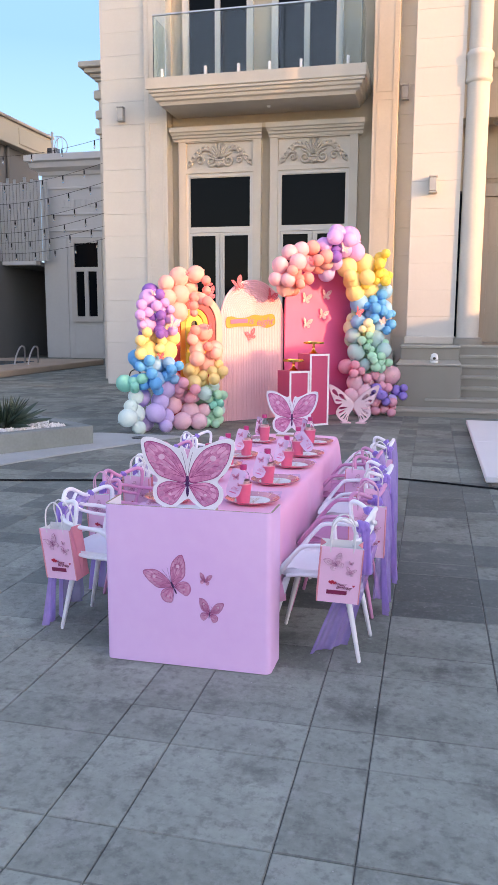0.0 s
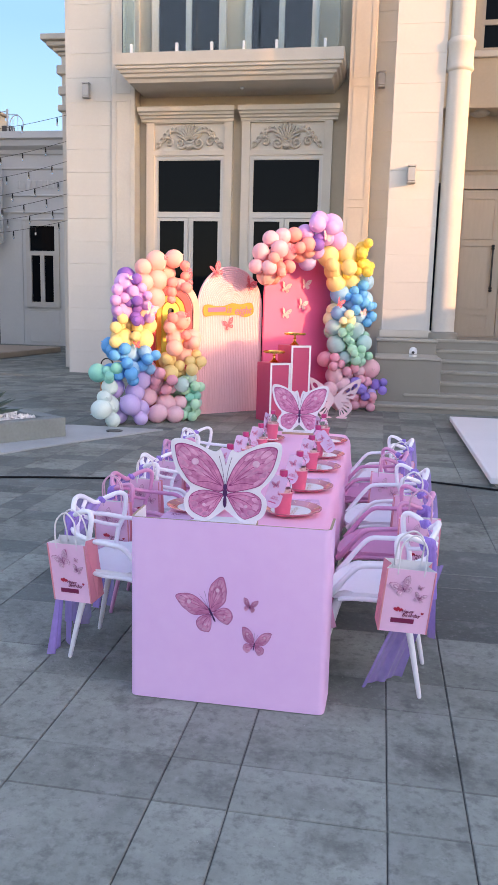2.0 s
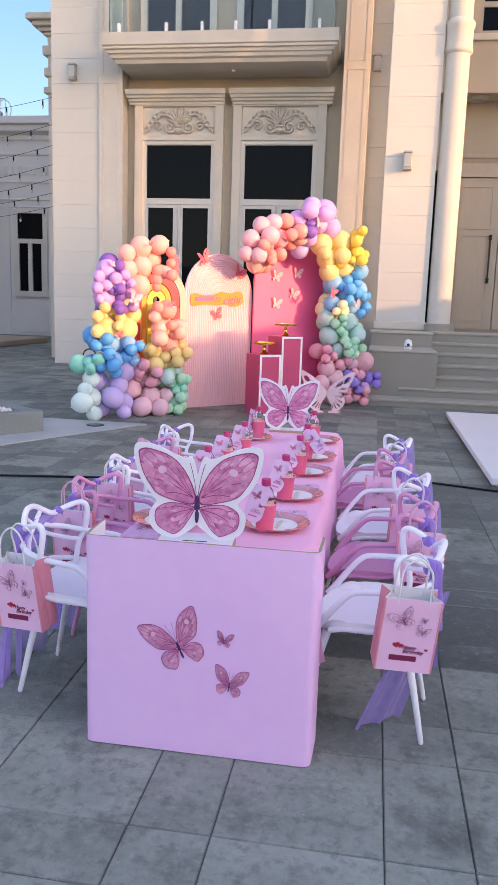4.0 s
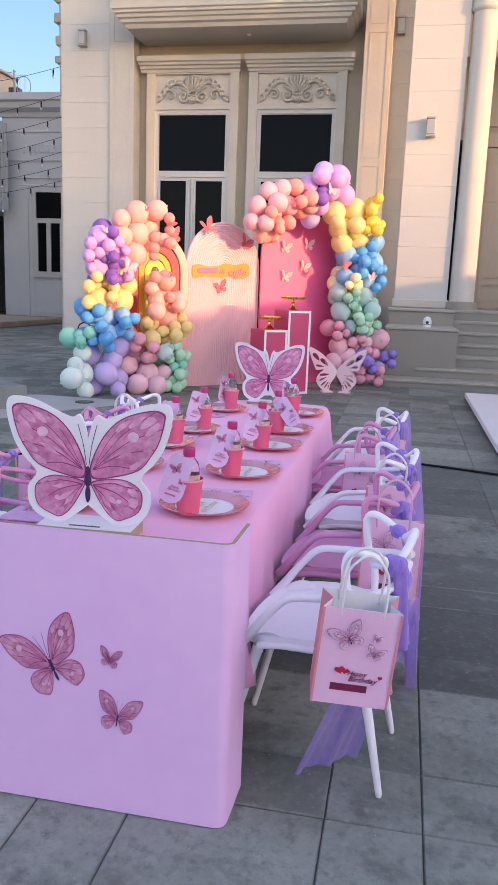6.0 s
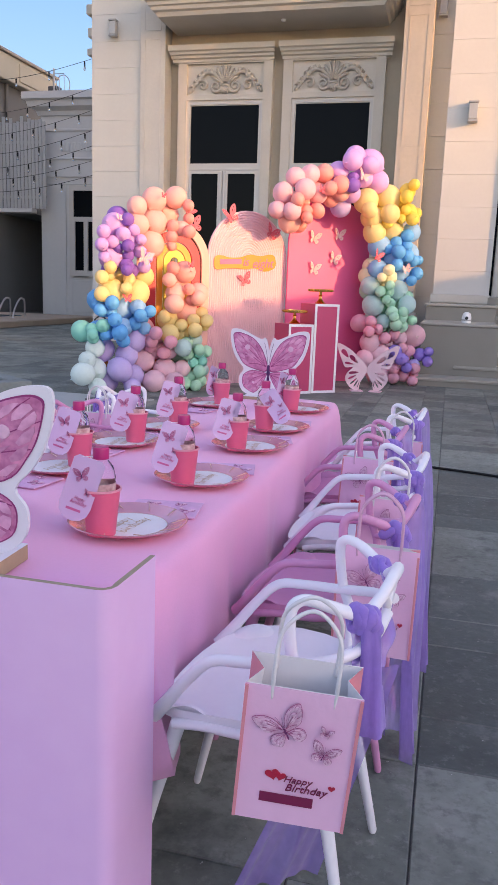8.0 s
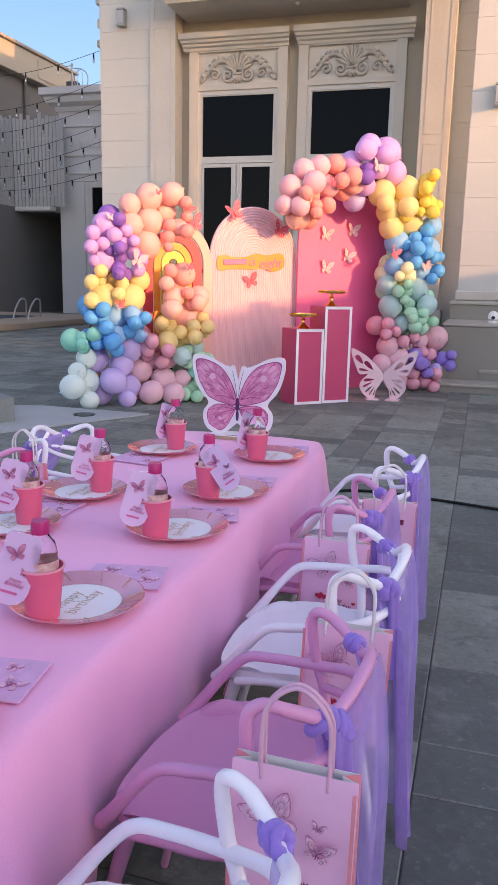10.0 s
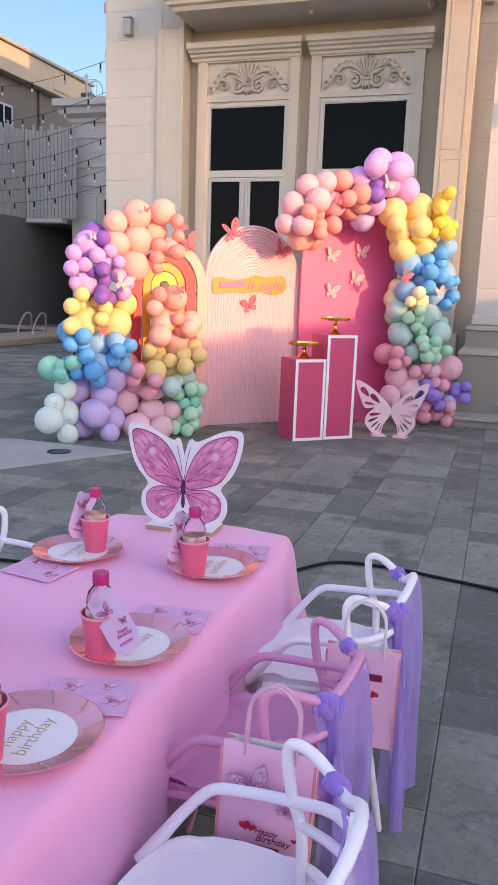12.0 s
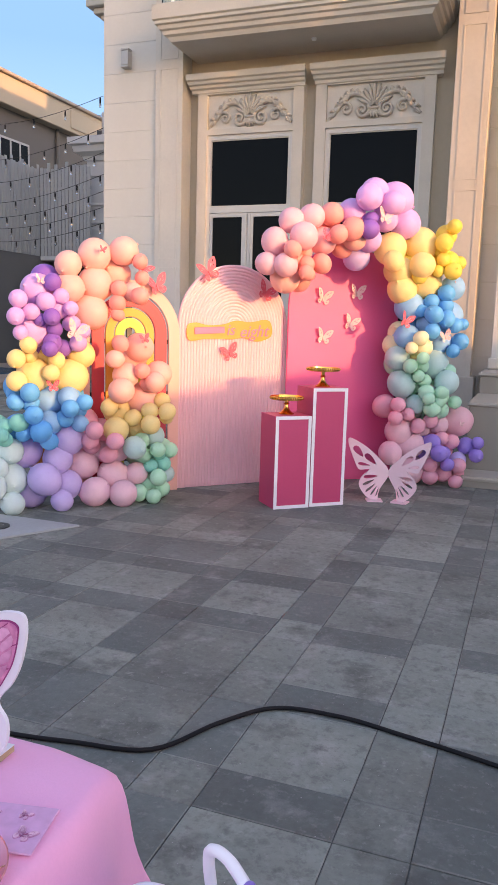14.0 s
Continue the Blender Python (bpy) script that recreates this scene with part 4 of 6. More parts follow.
# string lights slung from the house corner over the pool
for k, (z0, z1) in enumerate(((4.90, 5.02), (4.42, 4.38), (4.05, 3.97), (3.71, 3.60), (3.45, 3.33), (3.20, 3.12), (2.95, 2.88))):
    a, c = Vector((-6.335, 15.06, z0 - 0.02 + 0.10 * (z0 - z1))), Vector((-9.72, 16.5, z1))
    c = a + (c - a) * 1.35
    st = thing("string_light", "black festoon cable with unlit clear bulbs", "string light", group="festoon lights")
    pts = [a.lerp(c, i / 30) - Vector((0, 0, 0.16 * math.sin(math.pi * i / 30))) for i in range(31)]
    part("cable", tube(pts, 0.0045, 5), M_CABLE, st)
    fs = fb = None
    for i in range(3 + (k * 2) % 3, 30, 6 if k == 0 else 4):
        q = pts[i]
        if fs is None:
            fs = part("socket", lathe([(0, -0.085), (0.015, -0.085), (0.015, -0.03), (0.006, 0), (0, 0)], 8), M_CABLE, st, m=Matrix.Translation(q))
            fb = part("bulb", lathe([(0, -0.165), (0.016, -0.152), (0.022, -0.125), (0.012, -0.085), (0, -0.085)], 10), M_BULB, st, m=Matrix.Translation(q), smooth=180)
        else:
            again(fs, st, Matrix.Translation(q))
            again(fb, st, Matrix.Translation(q))


# ---- planter, concrete strip, platform, cable, drain ----
SITE = Matrix()
PL = pose(-3.363, 7.30, 0, 0, 0, 55.3)
planter = thing("planter", "low grey concrete planter filled with white pebbles", "planter", PL)
b = box(-3.6, 0, 0, 0.14, 0, 0.20, 0.008)
b = box(-0.14, 0, 0.142, 1.2, 0, 0.20, 0.008, bm=b)
b = box(-3.6, 0, 1.202, 1.34, 0, 0.20, 0.008, bm=b)
b = box(-3.6, -3.46, 0.142, 1.2, 0, 0.20, 0.008, bm=b)
part("kerb", b, M_PLANTER, planter)
part("soil", box(-3.46, -0.14, 0.14, 1.2, 0, 0.16), M_SOIL, planter)
rng = random.Random(4)
vs, fs_ = [], []
oct_f = ((0, 2, 4), (2, 1, 4), (1, 3, 4), (3, 0, 4), (2, 0, 5), (1, 2, 5), (3, 1, 5), (0, 3, 5))
for i in range(1800):
    r = rng.uniform(0.016, 0.034)
    x, y = rng.uniform(-3.42, -0.18), rng.uniform(0.17, 1.17)
    z = 0.17 + rng.uniform(0, 0.028)
    k = len(vs)
    q = Euler((rng.uniform(0, 6), rng.uniform(0, 6), 0)).to_matrix()
    for d in ((1, 0, 0), (-1, 0, 0), (0, 1, 0), (0, -1, 0), (0, 0, 0.7), (0, 0, -0.7)):
        vs.append(Vector((x, y, z)) + q @ (Vector(d) * r))
    fs_ += [tuple(k + j for j in f) for f in oct_f]
me = bpy.data.meshes.new("pebbles")
me.from_pydata(vs, [], fs_)
me.materials.append(M_PEBBLE)
pb = new("pebbles", me)
pb.matrix_world = PL
tagged(pb, "white decorative pebbles in the planter", "pebbles", kind="stuff")
for px_, py_, sc in ((-0.72, 0.52, 0.95), (-1.9, 0.7, 1.0)):
    ag = thing("agave", "dark green spiky agave rosette among white pebbles", "plant", PL @ pose(px_, py_, 0.17))
    leaf = None
    for i in range(58):
        a, el = i * 2.399, radians(10 + 70 * (i / 58))
        L = sc * (0.52 - 0.18 * i / 58)
        pts = [Vector((math.cos(a) * (0.03 + t * L * math.cos(el)), math.sin(a) * (0.03 + t * L * math.cos(el)), 0.02 + t * L * math.sin(el) - 0.10 * t * t * L * (1.2 - math.sin(el)))) for t in (0, 0.3, 0.65, 1.0)]
        part("leaf", tube(pts, [0.020, 0.031, 0.022, 0.002], 6, flat=0.35), M_LEAF, ag)

solid("pavement", plate([(-5.44, 3.61), (-4.49, 3.62), (-3.58, 6.18), (-3.18, 7.01), (-2.735, 7.785), (-2.60, 8.03), (-3.59, 8.04), (-7.34, 6.52)], 0.012), M_CONCRETE, "pale concrete strip around the planter", "pavement", Matrix(((1, 0, 0, 0), (0, 0, 1, 0), (0, -1, 0, 0.013), (0, 0, 0, 1))), kind="structure")
dr = thing("drain_cover", "small round black drain cover in the concrete", "drain", pose(-3.04, 7.765, 0.013))
part("ring", lathe([(0.05, 0), (0.085, 0), (0.085, 0.006), (0.05, 0.006)], 24), M_BLACK, dr)
part("grate", lathe([(0, 0), (0.049, 0), (0.049, 0.004), (0, 0.005)], 24), M_LAMP_DARK, dr)

pf = thing("platform", "low white modular stage platform on the paving", "platform", pose(0, 0, 0))
for i in range(2):
    y0, y1 = (6.13, 7.95) if i == 0 else (7.955, 9.68)
    part("deck_panel", box(0.447, 4.6, y0, y1, 0.035, 0.085, 0.006), M_WHITE_BOARD, pf)
part("base_frame", box(0.50, 4.5, 6.19, 9.63, 0.0, 0.036), M_LAMP, pf)

cable_pts = spline([(x, y, 0.0085) for x, y in ((-7.29, 5.052), (-4.90, 5.128), (-3.26, 5.434), (-2.81, 5.549), (-1.99, 5.715), (-1.42, 5.775), (-1.20, 5.812), (-0.95, 5.871), (-0.82, 6.103), (-0.68, 6.271), (-0.46, 6.300), (-0.26, 6.267), (0.06, 6.197), (0.50, 6.062), (1.60, 5.755), (4.53, 5.293))], 7)
solid("power_cable", tube(cable_pts, 0.0075, 8), M_CABLE, "black power cable snaking across the paving", "cable", smooth=180)

# clear sky beyond the houses
bm = bmesh.new()
cols = [[bm.verts.new((1200 * math.sin(radians(a)), 1200 * math.cos(radians(a)), z)) for z in (-5, 60, 140, 260, 420, 700)] for a in range(-75, 36, 5)]
for p, q in zip(cols, cols[1:]):
    for i in range(5):
        bm.faces.new((p[i], q[i], q[i + 1], p[i + 1]))
solid("backdrop", bm, M_BACKDROP, "clear blue evening sky", "sky", kind="structure")

# plain walls out of sight that close the place; the east one keeps the low sun off the ground
M_CLOSE = M_STUCCO_PLAIN
EAST = 9.0
solid("wall_12", box(EAST, EAST + 0.3, -14, 30, 0, 3.0), M_CLOSE, "plain rendered garden wall", "wall", kind="structure")
# tall slab added out of view, sized to keep sun off the left facade
solid("wall_13", box(EAST + 0.35, EAST + 0.65, 6.75, 8.62, 0, 16.0), M_CLOSE, "unseen plain slab added to shade the house front", "wall", kind="structure")
solid("wall_14", box(-20, EAST, -14.3, -14, 0, 3.2), M_CLOSE, "plain rendered garden wall", "wall", kind="structure")
solid("wall_15", box(-20.3, -20, -14, 11.3, 0, 3.2), M_CLOSE, "plain rendered garden wall", "wall", kind="structure")

# ---- dining table ----
TX0, TX1, TY0, TY1, TZ = -1.145, -0.556, 2.775, 5.040, 0.525
table = thing("table", "low trestle table hidden under a pink cloth", "table", pose(0, 0, 0))
part("tabletop", box(TX0 + 0.06, TX1 - 0.06, TY0 + 0.02, TY1 - 0.07, TZ - 0.035, TZ - 0.008, 0.004), M_WOOD, table)
for x in (TX0 + 0.09, TX1 - 0.09):
    for y in (TY0 + 0.12, TY1 - 0.12):
        part("leg", tube([(x, y, 0), (x, y, TZ - 0.034)], 0.016, 10), M_METAL, table)


def tablecloth():
    """Cloth with rounded edge, falling in soft folds half way to the ground."""
    b = bmesh.new()
    cx, cy, hx, hy = (TX0 + TX1) / 2, (TY0 + TY1) / 2, (TX1 - TX0) / 2, (TY1 - TY0) / 2
    n = 240
    per = []
    r = 0.035
    L = 2 * (hx + hy) * 2
    for i in range(n):
        s = i / n * L
        for k, (length, a) in enumerate(((2 * hx, 0), (2 * hy, 90), (2 * hx, 180), (2 * hy, 270))):
            if s <= length or k == 3:
                break
            s -= length
        x, y = ((-hx + s, -hy), (hx, -hy + s), (hx - s, hy), (-hx, hy - s))[k]
        per.append((x, y, i))
    levels = [(-0.30, 0.0, 0.0), (-0.05, 0.0, 0.0), (-0.022, -0.0015, 0.0), (-0.008, -0.007, 0.02), (0.0, -0.019, 0.05), (0.004, -0.040, 0.13)]
    levels += [(0.005 + 0.0004 * k, -0.065 - 0.031 * k, 0.22 + 0.10 * k) for k in range(9)]
    rings = []
    for out, dz, w in levels:
        ring = []
        for x, y, i in per:
            corner = max(0.0, 1 - math.hypot(hx - abs(x), hy - abs(y)) / 0.16)
            q = Vector((x, y, 0))
            nx = max(-1, min(1, x / hx)) if abs(x) > hx - 0.001 else 0
            ny = max(-1, min(1, y / hy)) if abs(y) > hy - 0.001 else 0
            run = i / n * L
            sway = noise.noise(Vector((x * 3 + 4, y * 3, 7)))
            fold = w * (0.013 * math.sin(run * 15 + 2.2 * sway + dz * 2.5) + 0.006 * math.sin(run * 37 + 4 * sway - dz * 5) + 0.008 * noise.noise(Vector((run * 5 + dz * 4, dz * 7, 3))))
            fold += 0.004 * min(1.0, w * 3) * max(0.0, 1 - abs(math.sin(run * 4.1 + dz * 9 + sway)) * 7)
            push = out + fold + corner * w * 0.060
            if out < -0.1:
                qx, qy = x * 0.5, y * 0.86
            else:
                d = Vector((nx, ny, 0))
                if corner > 0 and w == 0:
                    d = Vector((x / hx * corner if not nx else nx, y / hy * corner if not ny else ny, 0))
                qx, qy = x + d.x * push, y + d.y * push
                k = corner * r * 0.7
                qx, qy = qx - math.copysign(k, qx), qy - math.copysign(k, qy)
            ring.append(b.verts.new((cx + qx, cy + qy, TZ + dz + (0.0012 * noise.noise(Vector((qx * 6, qy * 6, 0))) if dz == 0 else 0))))
        rings.append(ring)
    for a, c in zip(rings, rings[1:]):
        for i in range(n):
            b.faces.new((a[i], c[i], c[(i + 1) % n], a[(i + 1) % n]))
    b.faces.new(rings[0])
    bmesh.ops.recalc_face_normals(b, faces=b.faces[:])
    return b


cl = solid("tablecloth", tablecloth(), M_CLOTH, "smooth pink tablecloth draped over the long table", "tablecloth", smooth=60)
cl.modifiers.new("thickness", "SOLIDIFY").thickness = 0.002

# lavender board wrapped round the table's end
PX0, PX1, PYF, PH = -1.152, -0.522, 2.600, 0.60
def end_panel():
    prof = [(PX0 - 0.004, PYF + 0.155)] + [(PX0 - 0.002, PYF + 0.05)] + [(PX0 + 0.022 - 0.022 * math.cos(a), PYF + 0.022 - 0.022 * math.sin(a)) for a in (0.0, 0.5, 1.0, 1.57)]
    prof += [(PX1 - 0.022 + 0.022 * math.sin(a), PYF + 0.022 - 0.022 * math.cos(a)) for a in (0.0, 0.5, 1.0, 1.57)] + [(PX1 + 0.003, PYF + 0.145)]
    b = bmesh.new()
    out = [[b.verts.new((x, y, z)) for x, y in prof] for z in (0.002, PH)]
    cx = (PX0 + PX1) / 2
    inner = []
    for i, (x, y) in enumerate(prof):
        if y > PYF + 0.03:
            inner.append((x + (0.008 if x < cx else -0.008), y))
        else:
            inner.append((x + (0.008 if x < cx else -0.008) * (y - PYF) / 0.022, y + 0.008))
    ins = [[b.verts.new((x, y, z)) for x, y in inner] for z in (0.002, PH)]
    k = len(prof)
    for i in range(k - 1):
        b.faces.new((out[0][i], out[0][i + 1], out[1][i + 1], out[1][i]))
        b.faces.new((ins[0][i + 1], ins[0][i], ins[1][i], ins[1][i + 1])).material_index = 2
        b.faces.new((out[1][i], out[1][i + 1], ins[1][i + 1], ins[1][i])).material_index = 1
        b.faces.new((out[0][i + 1], out[0][i], ins[0][i], ins[0][i + 1])).material_index = 1
    for i in (0, k - 1):
        b.faces.new((out[0][i], out[1][i], ins[1][i], ins[0][i])).material_index = 2
    bmesh.ops.recalc_face_normals(b, faces=b.faces[:])
    return b


panel = thing("table_end_panel", "tall lavender cardboard panel printed with pink butterflies", "panel")
part("board", end_panel(), [M_PANEL, M_CARD, M_WHITE], panel, smooth=40)
for x, z, s, tilt in ((-0.884, 0.301, 0.200, -26), (-0.766, 0.335, 0.056, 10), (-0.749, 0.209, 0.110, 9)):
    drawn = butterfly_print(s)
    for v in drawn.verts:
        v.co.x *= 0.92
    part("butterfly_print", drawn, PRINT, panel, m=pose(x, PYF - 0.0016, z, 0, tilt, 0))


def butterfly_standee(m, size, label, base=0.012, tall=1.0):
    """White-edged printed butterfly standing in a small slotted foot."""
    t = thing("butterfly_standee", label, "standee", m, "butterfly standees")
    part("foot", box(-0.29 * size, 0.29 * size, -0.035, 0.060, 0, base, 0.001), M_WOOD, t)
    part("foot_sheet", box(-0.29 * size, 0.29 * size, -0.035, 0.060, base + 0.0004, base + 0.0014), M_WHITE, t)
    squat = Matrix.Diagonal((1.0, 1.0, tall, 1.0))
    wing = part("cut_board", plate(butterfly_edge(size), 0.008), M_WHITE, t, m=pose(0, 0, 0.27 * size * tall + base + 0.001) @ squat)
    part("wing_print", butterfly_print(size), PRINT, wing, m=pose(0, -0.0016, 0))
    part("slot", box(-0.10 * size, 0.09 * size, -0.022, -0.016, base + 0.0016, base + 0.0022), M_BLACK, t)
    return t


butterfly_standee(pose(-0.887, 2.782, TZ + 0.001, 0, 0, 3), 0.366, "large pink butterfly cut-out with white edge behind the panel", 0.026, 0.90)
butterfly_standee(pose(-0.866, 4.922, TZ + 0.001, 0, 0, 1), 0.338, "pink butterfly cut-out with white edge on the tablecloth")


# ---- place settings ----
def star_plate(r):
    """Paper plate with a many-sided fluted rim."""
    prof = [(0, 0.003), (r * 0.62, 0.003), (r * 0.70, 0.006), (r * 0.98, 0.016), (r, 0.015), (r * 0.97, 0.012), (r * 0.70, 0.0), (0, 0.0)]
    return lathe(prof, 40)


def place_setting(x, y, side, k):
    """Plate, cup, bottle and napkin; side +1: the guest sits at +x."""
    turn = 90 * side + (k * 7 % 5 - 2) * 3
    p = thing("paper_plate", "round rose-gold paper plate with white centre", "plate", pose(x, y, TZ + 0.005, 0, 0, turn), "place settings")
    part("rim", star_plate(0.113), M_PLATE_RIM, p, smooth=30)
    part("centre", lathe([(0, 0.0042), (0.078, 0.0042), (0.080, 0.0036), (0, 0.0036)], 36), M_PLATE, p)
    part("centre_ring", lathe([(0.0735, 0.0046), (0.0745, 0.0046), (0.0745, 0.0043), (0.0735, 0.0043)], 40), M_FOIL, p)
    for text, dz in (("happy", 0.018), ("birthday", -0.012)):
        lettering(text, 0.030, M_FOIL, p, pose(0, 0, 0.0046) @ pose(0, dz, 0, -90, 0, 0), depth=0.0)
    for i in range(10):
        a = 0.6283 * i
        part("foil_line", tube([(0.084 * math.cos(a), 0.084 * math.sin(a), 0.0105), (0.109 * math.cos(a + 0.12), 0.109 * math.sin(a + 0.12), 0.0165)], 0.0008, 4), M_FOIL, p)
    cx, cy = (x - 0.022, y - 0.072) if side > 0 else (x + 0.036, y + 0.024)
    cup = thing("paper_cup", "rose pink paper cup standing on the plate", "cup", pose(cx, cy, TZ + 0.010, 0, 0, 30 * k), "cups")
    part("wall", lathe([(0, 0.004), (0.024, 0.004), (0.025, 0), (0.0262, 0), (0.0345, 0.082), (0.0365, 0.083), (0.0365, 0.086), (0.0340, 0.086), (0.0255, 0.006), (0, 0.006)], 32), M_CUP, cup, smooth=35)
    part("lip", lathe([(0.0346, 0.0835), (0.0372, 0.0832), (0.0375, 0.0865), (0.0345, 0.0868)], 32), M_CUP_LIP, cup, smooth=60)
    bot = thing("water_bottle", "small clear bottle with magenta cap standing in the cup", "bottle", pose(cx, cy, TZ + 0.017, 0, 0, 40 * k), "bottles")
    part("body", lathe([(0, 0), (0.0235, 0.001), (0.0245, 0.01), (0.0245, 0.06), (0.0235, 0.064), (0.0255, 0.07), (0.0262, 0.10), (0.022, 0.118), (0.013, 0.130), (0.0125, 0.138), (0.0125, 0.140), (0, 0.140)], 24), M_CLEAR, bot, smooth=50)
    part("label", lathe([(0.0266, 0.076), (0.0270, 0.077), (0.0270, 0.089), (0.0266, 0.090)], 24), M_LABEL, bot, "printed red and cream label", smooth=50)
    part("cap", lathe([(0.0125, 0.132), (0.0146, 0.133), (0.0146, 0.151), (0.0132, 0.154), (0, 0.154)], 24), M_CAP, bot, "ribbed magenta cap", smooth=40)
    shape = [(-0.027, 0.050), (-0.027, -0.026), (-0.024, -0.038), (-0.016, -0.047), (-0.004, -0.051), (0.004, -0.051), (0.016, -0.047), (0.024, -0.038), (0.027, -0.026), (0.027, 0.050), (0.020, 0.056), (-0.020, 0.056)]
    tag = part("gift_tag", plate(shape, 0.0008), M_TAG, bot, "lavender printed gift tag",
               m=pose(0, 0, 0, 0, 0, -40 * k) @ (pose(0.044, -0.026, 0.074, -14, -36, 14) if k == 3 else pose(-0.036, -0.008, 0.078, -6, 24, 66) if k in (4, 9) else pose(-0.023, -0.037, 0.080, -9, 17, 8 + 9 * (k % 3))) @ Matrix.Scale(1.08, 4))
    part("butterfly_print", butterfly_print(0.030), PRINT, tag, m=pose(-0.004, -0.0008, 0.022, 0, -25, 0))
    part("butterfly_print", butterfly_print(0.015), PRINT, tag, m=pose(0.013, -0.0008, -0.002, 0, 10, 0))
    lettering("Happy", 0.0075, M_SIGN_TEXT, tag, pose(0.004, -0.0008, -0.013), shear=0.25)
    lettering("Birthday", 0.0085, M_SIGN_TEXT, tag, pose(0.004, -0.0008, -0.020), shear=0.25)
    part("name_bar", box(-0.013, 0.012, -0.0009, -0.0002, -0.0345, -0.0305, 0.0002), M_SIGN_TEXT, tag)
    part("tag_string", tube(spline([(0, 0, 0.130), (-0.012, -0.012, 0.137), (-0.020, -0.030, 0.140)], 4), 0.0008, 4), M_WHITE, bot, m=pose(0, 0, 0, 0, 0, -40 * k))
    nap = thing("napkin", "folded lavender napkin printed with butterflies beside the plate", "napkin", pose(x + side * 0.022, y + 0.138 * side, TZ + 0.003, 0, 0, 8 * side + 4 * (k % 3)), "napkins")
    part("folded_sheet", box(-0.072, 0.072, -0.055, 0.055, 0, 0.0035, 0.001), M_NAPKIN, nap)
    for dx, dy, s in ((-0.035, 0.02, 0.035), (0.025, 0.025, 0.025), (0.042, -0.02, 0.04)):
        part("butterfly_print", butterfly_print(s), PRINT_FAINT, nap, m=pose(dx, dy, 0.0045, -90, 0, 0) @ pose(0, 0, 0, 0, 20, 0))


for k, (x, y) in enumerate(((-0.698, 3.062), (-0.682, 3.460), (-0.672, 3.884), (-0.670, 4.213), (-0.674, 4.660))):
    place_setting(x, y, 1, k)
for k, (x, y) in enumerate(((-1.035, 3.02), (-1.040, 3.44), (-1.035, 3.785), (-1.010, 4.080), (-1.025, 4.625))):
    place_setting(x, y, -1, k + 5)


